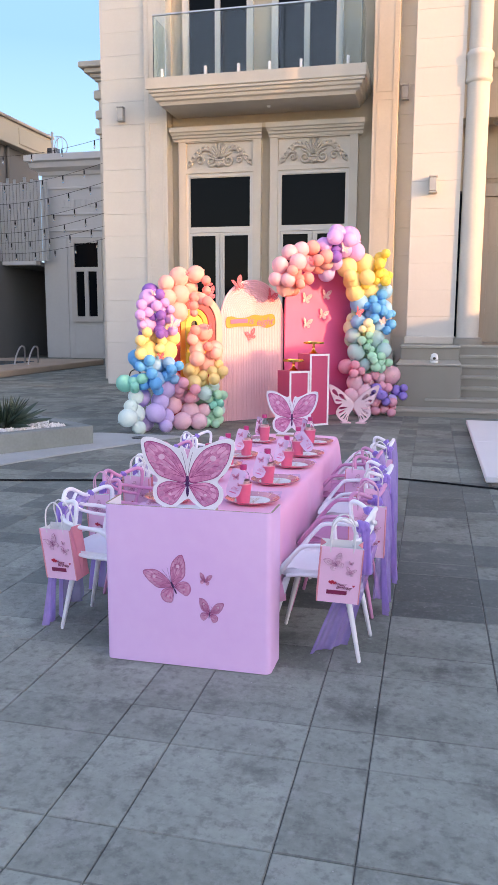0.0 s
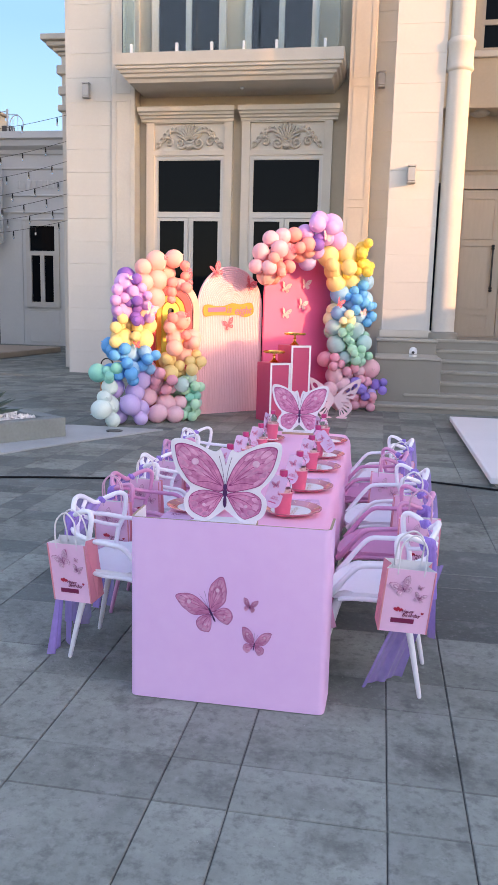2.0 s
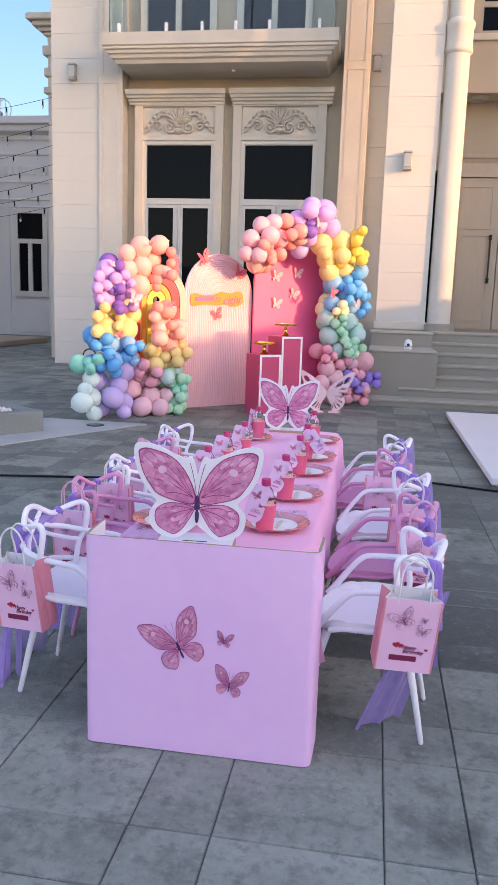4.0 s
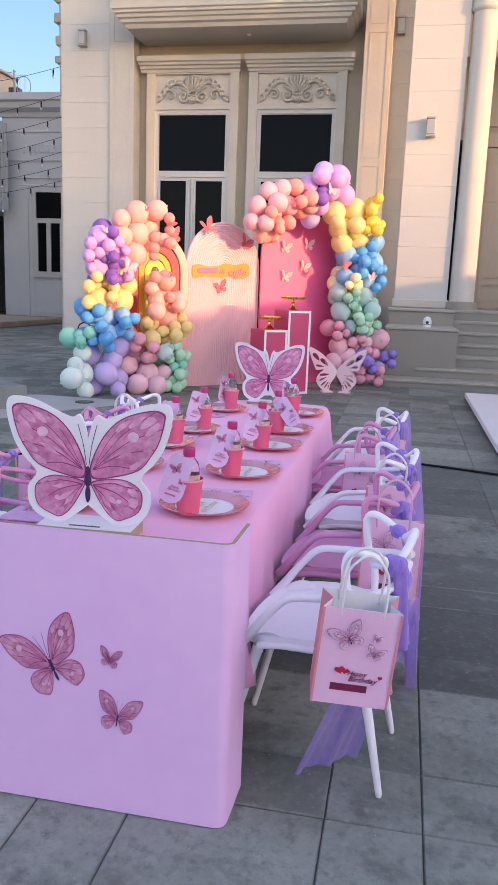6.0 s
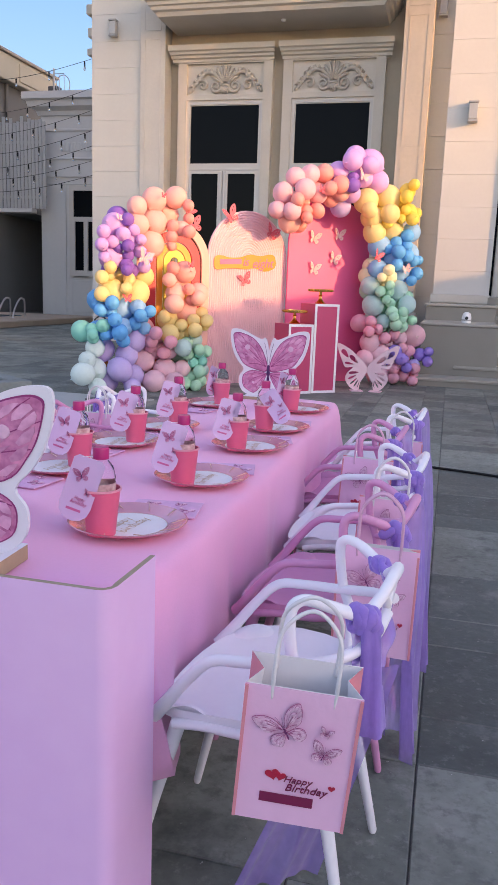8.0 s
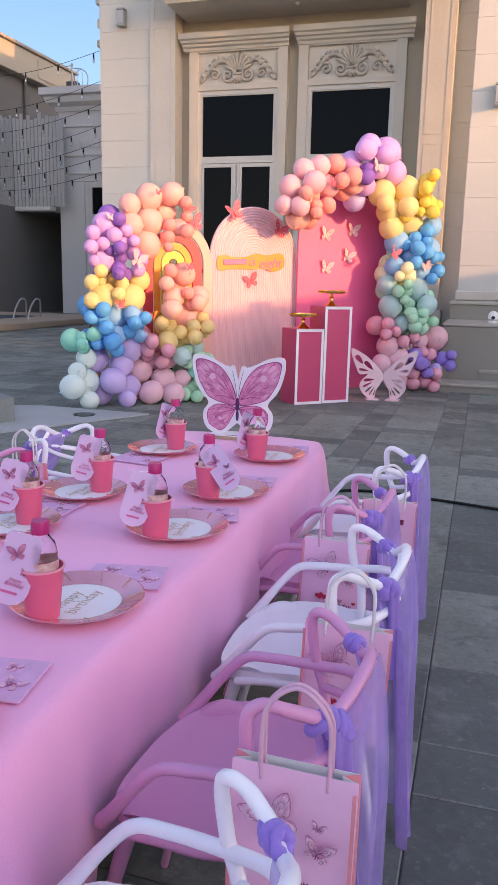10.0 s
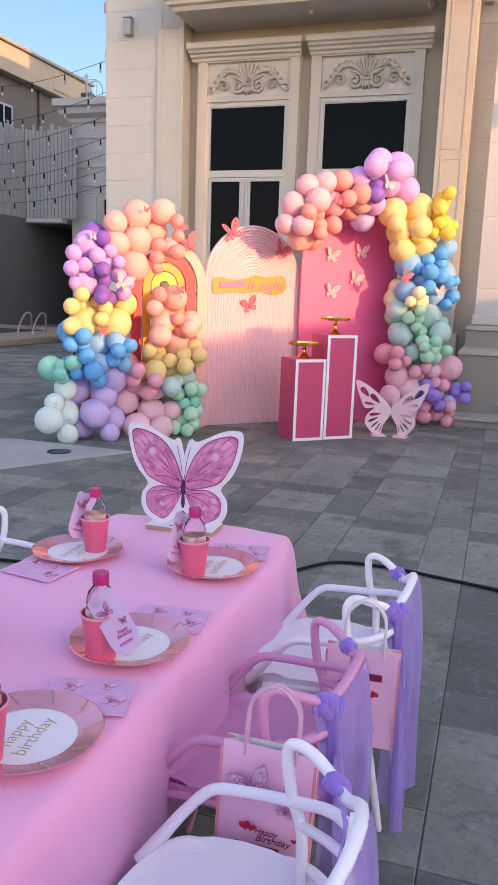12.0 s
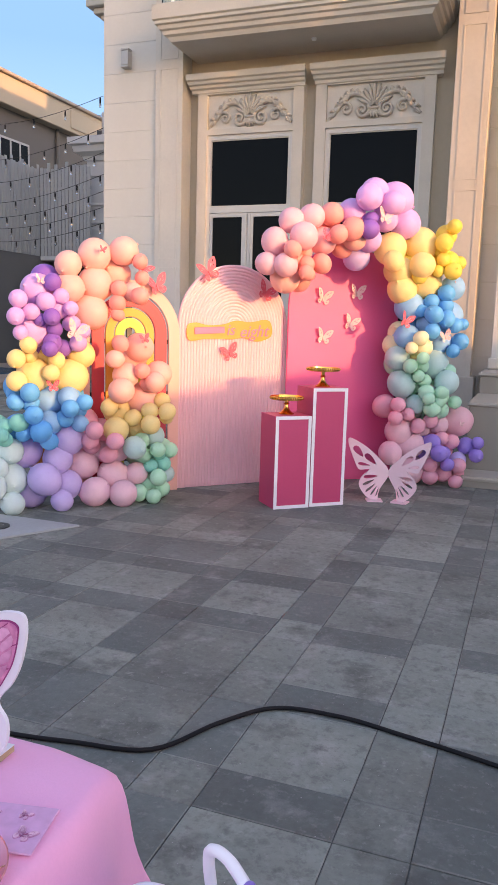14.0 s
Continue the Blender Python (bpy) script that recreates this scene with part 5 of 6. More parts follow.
# ---- chairs, sashes and gift bags ----
def chair(mat, colour):
    """Child's armchair in plastic: shell seat, woven loops for back and arms, four splayed legs. Faces +y."""
    c = thing("chair", colour, "chair", group="chairs round the table")
    b = bmesh.new()
    n, rings = 36, []
    for r, dz in ((0.0, 0.0), (0.35, 0.0), (0.7, 0.003), (0.9, 0.010), (1.0, 0.022), (1.0, 0.006), (0.88, -0.010), (0.0, -0.014)):
        ring = []
        for i in range(n):
            a = 6.28318531 * i / n
            ca, sa = math.cos(a), math.sin(a)
            x = 0.172 * math.copysign(abs(ca) ** 0.75, ca)
            y = 0.170 * math.copysign(abs(sa) ** 0.75, sa)
            x *= 1.0 + 0.06 * sa
            z = 0.325 + dz + (0.03 * r * abs(ca) ** 2 if r > 0.5 else 0) - (0.012 * r * max(0, sa) if r > 0.5 else 0)
            ring.append(b.verts.new((x * r, y * r, z)) if r else None)
        if r == 0:
            v = b.verts.new((0, 0, 0.325 + dz))
            ring = [v] * n
        rings.append(ring)
    for p, q in zip(rings, rings[1:]):
        for i in range(n):
            f = list(dict.fromkeys((p[i], p[(i + 1) % n], q[(i + 1) % n], q[i])))
            if len(f) > 2:
                b.faces.new(f)
    bmesh.ops.recalc_face_normals(b, faces=b.faces[:])
    part("seat", b, mat, c, smooth=60)
    for s in (-1, 1):
        for y0, y1, x0, x1 in ((0.120, 0.193, 0.118, 0.140), (-0.10, -0.165, 0.105, 0.130)):
            part("leg", tube([(s * x0, y0, 0.318), (s * (x0 + x1) / 2, (y0 + y1) / 2, 0.17), (s * x1, y1, 0.006), (s * x1, y1, 0.0)], [0.0135, 0.0105, 0.0078, 0.0060], 10), mat, c, smooth=60)
    m = lambda pts: pts + [(-x, y, z) for x, y, z in pts[-2::-1]]
    low = m([(-0.160, 0.110, 0.338), (-0.170, 0.055, 0.352), (-0.171, -0.03, 0.356), (-0.150, -0.105, 0.372), (-0.08, -0.155, 0.392), (0.0, -0.168, 0.398)])
    part("lower_loop", tube(spline(low, 6), 0.0086, 9), mat, c, smooth=60)
    for s in (-1, 1):
        arm = spline([(s * 0.138, 0.156, 0.328), (s * 0.155, 0.128, 0.366), (s * 0.163, 0.090, 0.420), (s * 0.166, 0.050, 0.463), (s * 0.165, 0.0, 0.472), (s * 0.158, -0.07, 0.478), (s * 0.135, -0.135, 0.492), (s * 0.085, -0.172, 0.508), (s * 0.03, -0.184, 0.532)], 6)
        part("arm_loop", tube(arm, [0.0093 + 0.0035 * max(0.0, 1 - i / 12) for i in range(len(arm))], 10), mat, c, smooth=60)
        # moulded shoulder where the seat flows up into arm and lower loop
        b = bmesh.new()
        rows = []
        for i in range(13):
            u = i / 12
            lo = Vector((s * (0.120 + 0.050 * u ** 0.7), 0.158 - 0.128 * u, 0.330 + 0.012 * u))
            hi = Vector((s * (0.140 + 0.030 * u ** 0.6), 0.155 - 0.122 * u, 0.334 + 0.010 * u + 0.090 * u * (1 - u * u)))
            rows.append([lo.lerp(hi, j / 4) + Vector((-s * 0.006 * math.sin(3.1416 * j / 4), 0, 0)) for j in range(5)])
        for off in (0.0, -0.007):
            g = [[b.verts.new(p + Vector((s * off, 0, 0))) for p in r] for r in rows]
            for p, q in zip(g, g[1:]):
                for j in range(4):
                    b.faces.new((p[j], q[j], q[j + 1], p[j + 1]))
            if off == 0.0:
                first = g
        rim = [(k, 0) for k in range(13)] + [(12, j) for j in range(1, 5)] + [(k, 4) for k in range(11, -1, -1)] + [(0, j) for j in range(3, 0, -1)]
        for p, q in zip(rim, rim[1:] + rim[:1]):
            b.faces.new((first[p[0]][p[1]], first[q[0]][q[1]], g[q[0]][q[1]], g[p[0]][p[1]]))
        bmesh.ops.recalc_face_normals(b, faces=b.faces[:])
        part("arm_shoulder", b, mat, c, smooth=50)
        ear = [(s * 0.115, -0.142, 0.560), (s * 0.138, -0.110, 0.576), (s * 0.149, -0.080, 0.582), (s * 0.158, -0.066, 0.560), (s * 0.160, -0.074, 0.488), (s * 0.150, -0.094, 0.430), (s * 0.128, -0.098, 0.335)]
        part("ear_loop", tube(spline(ear, 6), 0.0092, 9), mat, c, smooth=60)
        strap = [(s * 0.152, -0.090, 0.445), (s * 0.11, -0.135, 0.462), (s * 0.04, -0.172, 0.500), (-s * 0.045, -0.180, 0.566)]
        part("cross_strap", tube(spline(strap, 6), 0.0078, 8), mat, c, smooth=60)
    rail = m([(-0.140, -0.106, 0.577), (-0.120, -0.138, 0.561), (-0.094, -0.160, 0.550), (-0.060, -0.178, 0.570), (-0.030, -0.187, 0.588), (0.0, -0.190, 0.593)])
    part("top_rail", tube(spline(rail, 6), 0.0094, 9), mat, c, smooth=60)
    return c


def sash(seed, near, end):
    """Tulle knotted on both shoulders of the chair back, swagged along the top rail, one long tail to the ground.
    near: side of the fuller knot and tail; end: where the tail meets the ground, in the chair's own plan."""
    rg = random.Random(seed)
    t = thing("tulle_sash", "violet tulle sash tied in knots around a chair back", "sash", group="tulle sashes")
    for s in (-1, 1):
        b = bmesh.new()
        k0 = (0.98 if s == near else 0.70) * (1.0 if seed < 1 else 0.92 if seed < 5 else 0.74)
        for j in range(5):          # turns of gathered net wound over one another
            y, lean, turn = 0.0085 * (j - 2) + rg.uniform(-0.002, 0.002), rg.uniform(-0.45, 0.45), rg.uniform(-0.3, 0.3)
            big = 1.0 - 0.09 * abs(j - 2)
            ring = []
            for i in range(26):
                a = 6.28318531 * i / 26
                p = Vector((0.0145 * big * math.cos(a), y + 0.010 * lean * math.sin(a) * 2 + 0.010 * turn * math.cos(a) * 2, 0.0170 * big * math.sin(a)))
                ring.append(p * k0)
            rad = [k0 * (0.0098 + 0.0016 * math.sin(6.28318531 * i / 13 + j + seed) + 0.0011 * math.sin(6.28318531 * i * 4 / 26 + 2 * j)) for i in range(26)]
            tube(ring, rad, 12, closed=True, bm=b)
        part("knot", b, M_TULLE_KNOT, t, m=pose(s * 0.100, -0.162, 0.545, 18, 0, -s * 35) if s == near else pose(s * 0.110, -0.146, 0.557, -12, 0, -s * 40), smooth=180)

    def cloth(fn, nu, nv):
        b = bmesh.new()
        g = [[b.verts.new(fn(i / nu, j / nv)) for j in range(nv + 1)] for i in range(nu + 1)]
        for i in range(nu):
            for j in range(nv):
                b.faces.new((g[i][j], g[i + 1][j], g[i + 1][j + 1], g[i][j + 1]))
        return b

    ph = rg.uniform(0, 6)
    slim = seed in (0, 1, 5, 6)
    deep = rg.uniform(0.05, 0.07) if slim else rg.uniform(0.12, 0.17)

    def swag(u, v):
        a = math.sin(3.14159 * u)
        x = near * (0.118 - 0.236 * u)
        hang = 0.034 + deep * a ** 0.6 + 0.09 * (1 - u) ** 3
        ripple = 0.005 * math.sin(v * 13 + ph + 2 * u) + 0.003 * math.sin(u * 18 + ph)
        return Vector((x + near * 0.008 * v * (1 - u), -0.142 - 0.030 * a ** 0.8 - ripple * (0.3 + a) - 0.016 * v, 0.563 - 0.012 * a - hang * v))

    part("swag", cloth(swag, 34, 14), M_TULLE, t, smooth=180)

    # bunch below the fuller knot
    def bunch(u, v):
        ang = 6.2832 * u
        r = (0.028 if slim else 0.022) * (0.75 + 0.25 * v) * (1 + 0.16 * math.sin(4 * ang + ph + 2 * v))
        return Vector((near * (0.100 - 0.012 * v) + r * math.cos(ang), -0.170 - 0.012 * v + 0.7 * r * math.sin(ang), 0.548 - 0.19 * v))

    part("gather", cloth(bunch, 26, 12), M_TULLE_KNOT, t, smooth=180)
    ex, ey = end
    wid = 0.10 if seed == 5 else rg.uniform(0.050, 0.070) if ey < -0.1 else 0.125
    across = ey > -0.1

    def tail(u, v):
        p = Vector((near * 0.098, -0.182, 0.47)).lerp(Vector((ex, ey, 0.012)), v)
        w = 0.026 + wid * (0.40 + 0.60 * v ** 0.8)
        fold = (0.004 + 0.009 * v) * (math.sin(u * 12 + ph + 1.5 * v) + 0.5 * math.sin(u * 27 + ph))
        if across:
            p += Vector((0.55, -0.84, 0)) * ((u - 0.5) * w) + Vector((0.84, 0.55, 0)) * (0.6 * fold)
        else:
            p.x += (u - 0.5) * w + 0.006 * math.sin(v * 5 + ph)
            p.y += 0.2 * (u - 0.5) * w - fold
        p.z += 0.020 * v * (u - 0.5)
        return p

    part("tail", cloth(tail, 30, 20), M_TULLE, t, smooth=180)

    # single layer of net falling from the rail
    def veil(u, v):
        x = near * (0.125 - 0.225 * u)
        q = min(1.0, abs(x) / 0.13)
        y0, z0 = -0.190 + 0.060 * q * q, 0.600 - 0.044 * min(1.0, abs(x) / 0.09)
        out = 0.010 + 0.018 * min(1.0, 3 * v) ** 0.6
        ripple = (0.002 + 0.012 * v) * (math.sin(u * 19 + ph + v) + 0.4 * math.sin(u * 43 + 2 * ph))
        hem = 0.035 * math.sin(u * 6 + ph) + 0.03 * u
        return Vector((x * (1 - 0.14 * math.sin(3.1416 * v)) + 0.008 * math.sin(v * 4 + ph), y0 - out - ripple, z0 - (z0 - 0.055 - hem) * v))

    if ey < -0.1:
        part("veil", cloth(veil, 40, 16), M_TULLE_THIN, t, smooth=180)
    return t


def gift_bag(m, rope, inverted=False, flat=1.0):
    """Small paper carrier, printed on both faces, hung by twisted handles. Front faces -y; base at z = 0."""
    W, H, D = 0.152, 0.212, 0.078 * (1 if flat == 1 else 0.7)
    g = thing("gift_bag", "pink paper gift bag, butterfly print" + (" upside down" if inverted else "") + ", on a chair", "gift bag", m, "gift bags")
    b = bmesh.new()
    h, d = W / 2, D / 2
    lo = [(-h, -d), (h, -d), (h + 0.0, 0), (h, d), (-h, d), (-h, 0)]
    e = d * 0.92 * flat
    hi = [(-h, -e), (h, -e), (h - 0.020, 0), (h, e), (-h, e), (-h + 0.020, 0)]
    v0 = [b.verts.new((x, y, 0)) for x, y in lo]
    v1 = [b.verts.new((x, y, H)) for x, y in hi]
    i1 = [b.verts.new((x * 0.985, y * 0.96, H)) for x, y in hi]
    i0 = [b.verts.new((x * 0.985, y * 0.96, 0.004)) for x, y in lo]
    b.faces.new(v0[::-1])
    for i in range(6):
        j = (i + 1) % 6
        b.faces.new((v1[i], v1[j], i1[j], i1[i])).material_index = 2
        for lo_, hi_, mt in ((v0, v1, 0 if i in (0, 3) else 1), (i0, i1, 2)):
            if i in (1, 4):
                tri = ((lo_[i], lo_[j], hi_[i]), (lo_[j], hi_[j], hi_[i]))
            else:
                tri = ((lo_[i], lo_[j], hi_[j]), (lo_[i], hi_[j], hi_[i]))
            for f in tri:
                b.faces.new(f if lo_ is v0 else f[::-1]).material_index = mt
    b.faces.new(i0)
    part("bag_body", b, [M_BAG, M_BAG_SIDE, M_BAG_IN], g)
    for s in (-1, 1):
        part("edge_fold", box(-0.0022, 0.0022, -d - 0.0016, -d + 0.001, 0, H - 0.002), M_BAG_SIDE, g, m=Matrix(((1, 0, 0, s * (h - 0.0022)), (0, 1, (d - e) / H, 0), (0, 0, 1, 0), (0, 0, 0, 1))) if flat == 1 else pose(s * (h - 0.0022), 0, 0))
        k = 0.84 * flat + 0.02
        pts = spline([(-0.040, s * d * k, H - 0.020), (-0.041, s * d * k, H + 0.02), (-0.036, s * d * 0.6 * flat, H + 0.075), (0, s * d * 0.45 * flat, H + 0.105), (0.036, s * d * 0.6 * flat, H + 0.075), (0.041, s * d * k, H + 0.02), (0.040, s * d * k, H - 0.020)], 5)
        part("handle", tube(pts, 0.0029, 7), rope, g, smooth=180)
    face = part("front_print", butterfly_print(0.074), PRINT_FAINT, g, m=pose(0, -d - 0.0012, 0) @ (pose(0, 0, 0.075, 0, 180, 0) if inverted else pose(-0.016, 0, 0.146, 0, -28, 0)))
    base = pose(0, -d - 0.0012, 0) @ (pose(0, 0, H - 0.01, 0, 180, 0) if inverted else Matrix())
    if not inverted:
        part("front_print", butterfly_print(0.020), PRINT_FAINT, g, m=pose(0.034, -d - 0.0016, 0.154, 0, 15, 0))
        part("front_print", butterfly_print(0.042), PRINT_FAINT, g, m=pose(0.034, -d - 0.0010, 0.118, 0, 16, 0))
    lettering("Happy", 0.0145, M_INK, g, base @ pose(0.006, 0, 0.074), shear=0.3)
    lettering("Birthday", 0.0165, M_INK, g, base @ pose(0.018, 0, 0.061), shear=0.3)
    part("name_bar", box(-0.042, 0.030, -0.0006, 0.0006, -0.008, 0.008, 0.0005), M_INK, g, m=base @ pose(0, 0, 0.041))
    heart = [(0.0095 * 16 * math.sin(a) ** 3 / 16, 0.0095 * (13 * math.cos(a) - 5 * math.cos(2 * a) - 2 * math.cos(3 * a) - math.cos(4 * a)) / 16) for a in [6.2832 * i / 24 for i in range(24)]]
    part("heart_print", plate(heart, 0.0008), M_RED, g, m=base @ pose(-0.028, 0, 0.079, 0, -18, 0))
    part("heart_print", plate([(x * 0.8, z * 0.8) for x, z in heart], 0.0008), M_RED, g, m=base @ pose(-0.017, -0.0006, 0.078, 0, 8, 0))
    part("heart_print", plate([(x * 0.5, z * 0.5) for x, z in heart], 0.0008), M_RED, g, m=base @ pose(0.052, 0, 0.070))
    return g


LOW = Matrix.Diagonal((1.0, 1.0, 0.945, 1.0))
white = chair(M_CHAIR_WHITE, "white plastic child's armchair with looped back")
pink = chair(M_CHAIR_PINK, "pink plastic child's armchair with looped back")
spots = [(x, y, 90 + a, i % 2, -1, e) for i, (x, y, a, e) in enumerate(((-0.375, 2.930, -5, (-0.071, -0.034)), (-0.365, 3.373, -3, (-0.05, -0.215)), (-0.360, 3.828, 3, (-0.10, -0.22)), (-0.437, 4.267, -2, (-0.09, -0.21)), (-0.393, 4.698, 1, (-0.10, -0.20))))]
spots += [(x, y, -90 + a, i % 2, 1, e) for i, (x, y, a, e) in enumerate(((-1.278, 2.940, -3, (0.115, -0.235)), (-1.290, 3.380, 3, (0.09, -0.24)), (-1.300, 3.810, -2, (0.10, -0.23)), (-1.310, 4.240, 3, (0.08, -0.24)), (-1.320, 4.670, 0, (0.09, -0.22))))]
for i, (x, y, turn, kind_, near, end) in enumerate(spots):
    m = pose(x, y, 0, 0, 0, turn)
    src = (white, pink)[kind_]
    if i < 2:
        src.matrix_world = m @ LOW
    else:
        copy_thing(src, m)
    sash(i, near, end).matrix_world = m @ LOW
BAGS = ((-0.301, 2.710, 0.275, 8, 4, 0, False), (-0.236, 3.180, 0.300, 0, 1, 1, False), (-0.252, 3.628, 0.276, 4, 2, 0, False), (-0.356, 4.066, 0.280, 4, 3, 1, False), (-0.278, 4.500, 0.263, 5, 1, 0, True),
        (-1.400, 2.790, 0.244, -12, -3, 0, False), (-1.405, 3.190, 0.280, -10, -2, 1, False), (-1.41, 3.615, 0.28, -8, 0, 0, False), (-1.42, 4.045, 0.28, -8, 2, 1, False), (-1.43, 4.475, 0.28, -6, 0, 0, False))
for x, y, z, turn, lean, rope, inv in BAGS:
    gift_bag(pose(x, y, z, 7 if y < 3 else 3, lean, turn), (M_ROPE_WHITE, M_ROPE_PINK)[rope], inv, 1.0 if y < 3 else 0.35)


# ---- backdrop boards ----
MID = pose(-2.240, 9.738, 0, 0, 0, 47)
HOT = pose(-1.479, 10.360, 0, 0, 0, 40.4)
RAIN = pose(-2.810, 9.056, 0, 0, 0, 47)
mid = thing("ribbed_arch_board", "round-headed blush board with fine vertical ribs", "backdrop board", MID)
H_MID, R_MID = 1.787, 0.485
def ribbed():
    b = bmesh.new()
    ribs, sub, arc = 19, 6, 30
    rows = []
    zc = H_MID - R_MID
    for i in range(ribs * sub + 1):
        r = R_MID * (1 - i / (ribs * sub))
        d = -0.0085 * abs(math.sin(math.pi * i / sub))
        path = [(-r, 0.004)] + [(-r * math.cos(math.pi * k / arc), zc + r * math.sin(math.pi * k / arc)) for k in range(arc + 1)] + [(r, 0.004)]
        rows.append([b.verts.new((x, d, z)) for x, z in path])
    for a, c in zip(rows, rows[1:]):
        for k in range(len(a) - 1):
            b.faces.new((a[k], a[k + 1], c[k + 1], c[k]))
    bmesh.ops.remove_doubles(b, verts=b.verts[:], dist=0.0002)
    bmesh.ops.recalc_face_normals(b, faces=b.faces[:])
    return b


part("ribbed_face", ribbed(), M_ARCH, mid, smooth=50)
part("backing", plate(arch_outline(R_MID, H_MID), 0.018), M_ARCH, mid, m=pose(0, 0.001, 0))
sign = thing("name_sign", "amber acrylic sign with raised rose script lettering", "sign", MID @ pose(0.0, -0.020, 1.265))
plaque = [(-0.32, -0.055), (-0.20, -0.05), (-0.06, -0.055), (0.0, -0.06), (0.10, -0.055), (0.20, -0.085), (0.31, -0.05), (0.315, 0.04), (0.27, 0.075), (0.15, 0.06), (0.04, 0.075), (-0.06, 0.05), (-0.18, 0.05), (-0.26, 0.07), (-0.325, 0.05)]
part("plaque", plate(smooth_ring([(x * 1.16 - 0.035, z * 1.1) for x, z in plaque]), 0.006), M_SIGN, sign, m=pose(0, 0, 0, 0, -3, 0))
part("name_bar", box(-0.130, 0.130, -0.006, -0.0005, -0.026, 0.026, 0.002), M_SIGN_TEXT, sign, m=pose(-0.225, 0, 0.0, 0, -3, 0))
lettering("is", 0.125, M_SIGN_TEXT, sign, pose(-0.045, -0.003, 0.004, 0, -3, 0), shear=0.3, depth=0.002)
lettering("eight", 0.135, M_SIGN_TEXT, sign, pose(0.165, -0.003, -0.004, 0, -3, 0), shear=0.3, depth=0.002)

hot = thing("arch_board", "tall plain fuchsia round-headed backdrop board", "backdrop board", HOT)
part("board", plate(arch_outline(0.515, 2.007), 0.03), M_HOT_PINK, hot, smooth=30)
part("rear_strut", box(-0.04, 0.04, 0.03, 0.40, 0, 0.04), M_WOOD, hot)

rain = thing("rainbow_arch", "nested rainbow arch boards in peach, coral, amber and lemon", "backdrop board", RAIN)
ZC = 1.227
for name, ro, ri, mat_, lab in (("peach_band", 0.395, 0.31, M_ARCH_PEACH, "peach outer band"), ("coral_band", 0.292, 0.200, M_ARCH_CORAL, "coral red band"), ("amber_band", 0.188, 0.126, M_ARCH_AMBER, "amber band"), ("lemon_band", 0.114, 0.045, M_ARCH_LIME, "lemon inner band")):
    a, c = arch_outline(ro, ZC + ro), arch_outline(ri, ZC + ri)
    part(name, plate(a + c[::-1], 0.020), mat_, rain, lab, smooth=30)
for z in (0.25, 0.75, 1.15):
    part("rear_batten", box(-0.39, 0.39, 0.021, 0.045, z, z + 0.035), M_BLACK, rain)
part("rear_batten", box(-0.02, 0.02, 0.021, 0.045, 1.2, 1.6), M_BLACK, rain)


def paper_butterfly(m, size, mat, label, fold=0.30):
    t = thing("paper_butterfly", label, "paper butterfly", m, "paper butterflies")
    for s in (1, -1):
        b = None
        for ring, eyes in ((WING_TOP, ((0.335, 0.385, 0.055, 0.95), (0.20, 0.27, 0.065, 0.95), (0.30, 0.235, 0.050, 0.45))), (WING_LOW, ((0.21, -0.005, 0.050, -0.1), (0.215, -0.10, 0.048, -0.6), (0.14, -0.115, 0.045, -1.0)))):
            holes = []
            for cx, cz, l, a in eyes:
                drop = [(math.cos(6.2832 * i / 10), 0.42 * math.sin(6.2832 * i / 10) * (0.65 + 0.35 * math.cos(6.2832 * i / 10))) for i in range(10)]
                holes.append([(size * (cx + l * (p * math.cos(a) - q * math.sin(a))), size * (cz + l * (p * math.sin(a) + q * math.cos(a)))) for p, q in drop])
            b = plate([(x * size, z * size) for x, z in smooth_ring(ring)], 0.0012, holes if size > 0.1 else (), bm=b)
        for v in b.verts:
            x = v.co.x
            v.co.x, v.co.y = s * x * math.cos(fold), v.co.y - x * math.sin(fold)
        if s < 0:
            bmesh.ops.reverse_faces(b, faces=b.faces[:])
        part("wing", b, mat, t)
    part("body", tube([(0, -0.004, -0.11 * size), (0, -0.006, 0.02 * size), (0, -0.004, 0.14 * size)], [0.004, 0.007, 0.004], 6), mat, t)
    return t


CORAL, PALE = "coral paper butterfly fixed to the ", "pale blush paper butterfly fixed to the "
paper_butterfly(MID @ pose(-0.24, -0.03, 1.70, -15, -25, 12), 0.215, M_PAPER_CORAL, CORAL + "ribbed board's rim", 0.35)
paper_butterfly(MID @ pose(0.255, -0.03, 1.565, -10, 25, 0), 0.19, M_PAPER_CORAL, CORAL + "ribbed board")
paper_butterfly(MID @ pose(-0.038, -0.012, 1.072, 0, -20, 0), 0.175, M_PAPER_CORAL, CORAL + "ribbed board below the sign", 0.3)
for x, z, tilt in ((-0.217, 1.545, 12), (-0.202, 1.220, 10), (0.046, 1.338, 16), (0.096, 1.595, 4)):
    paper_butterfly(HOT @ pose(x, -0.006, z, 0, tilt, 0), 0.165, M_PAPER_PALE, PALE + "fuchsia board", 0.42)
paper_butterfly(RAIN @ pose(0.20, -0.03, 1.57, -10, -15, 10), 0.20, M_PAPER_CORAL, CORAL + "rainbow arch", 0.35)


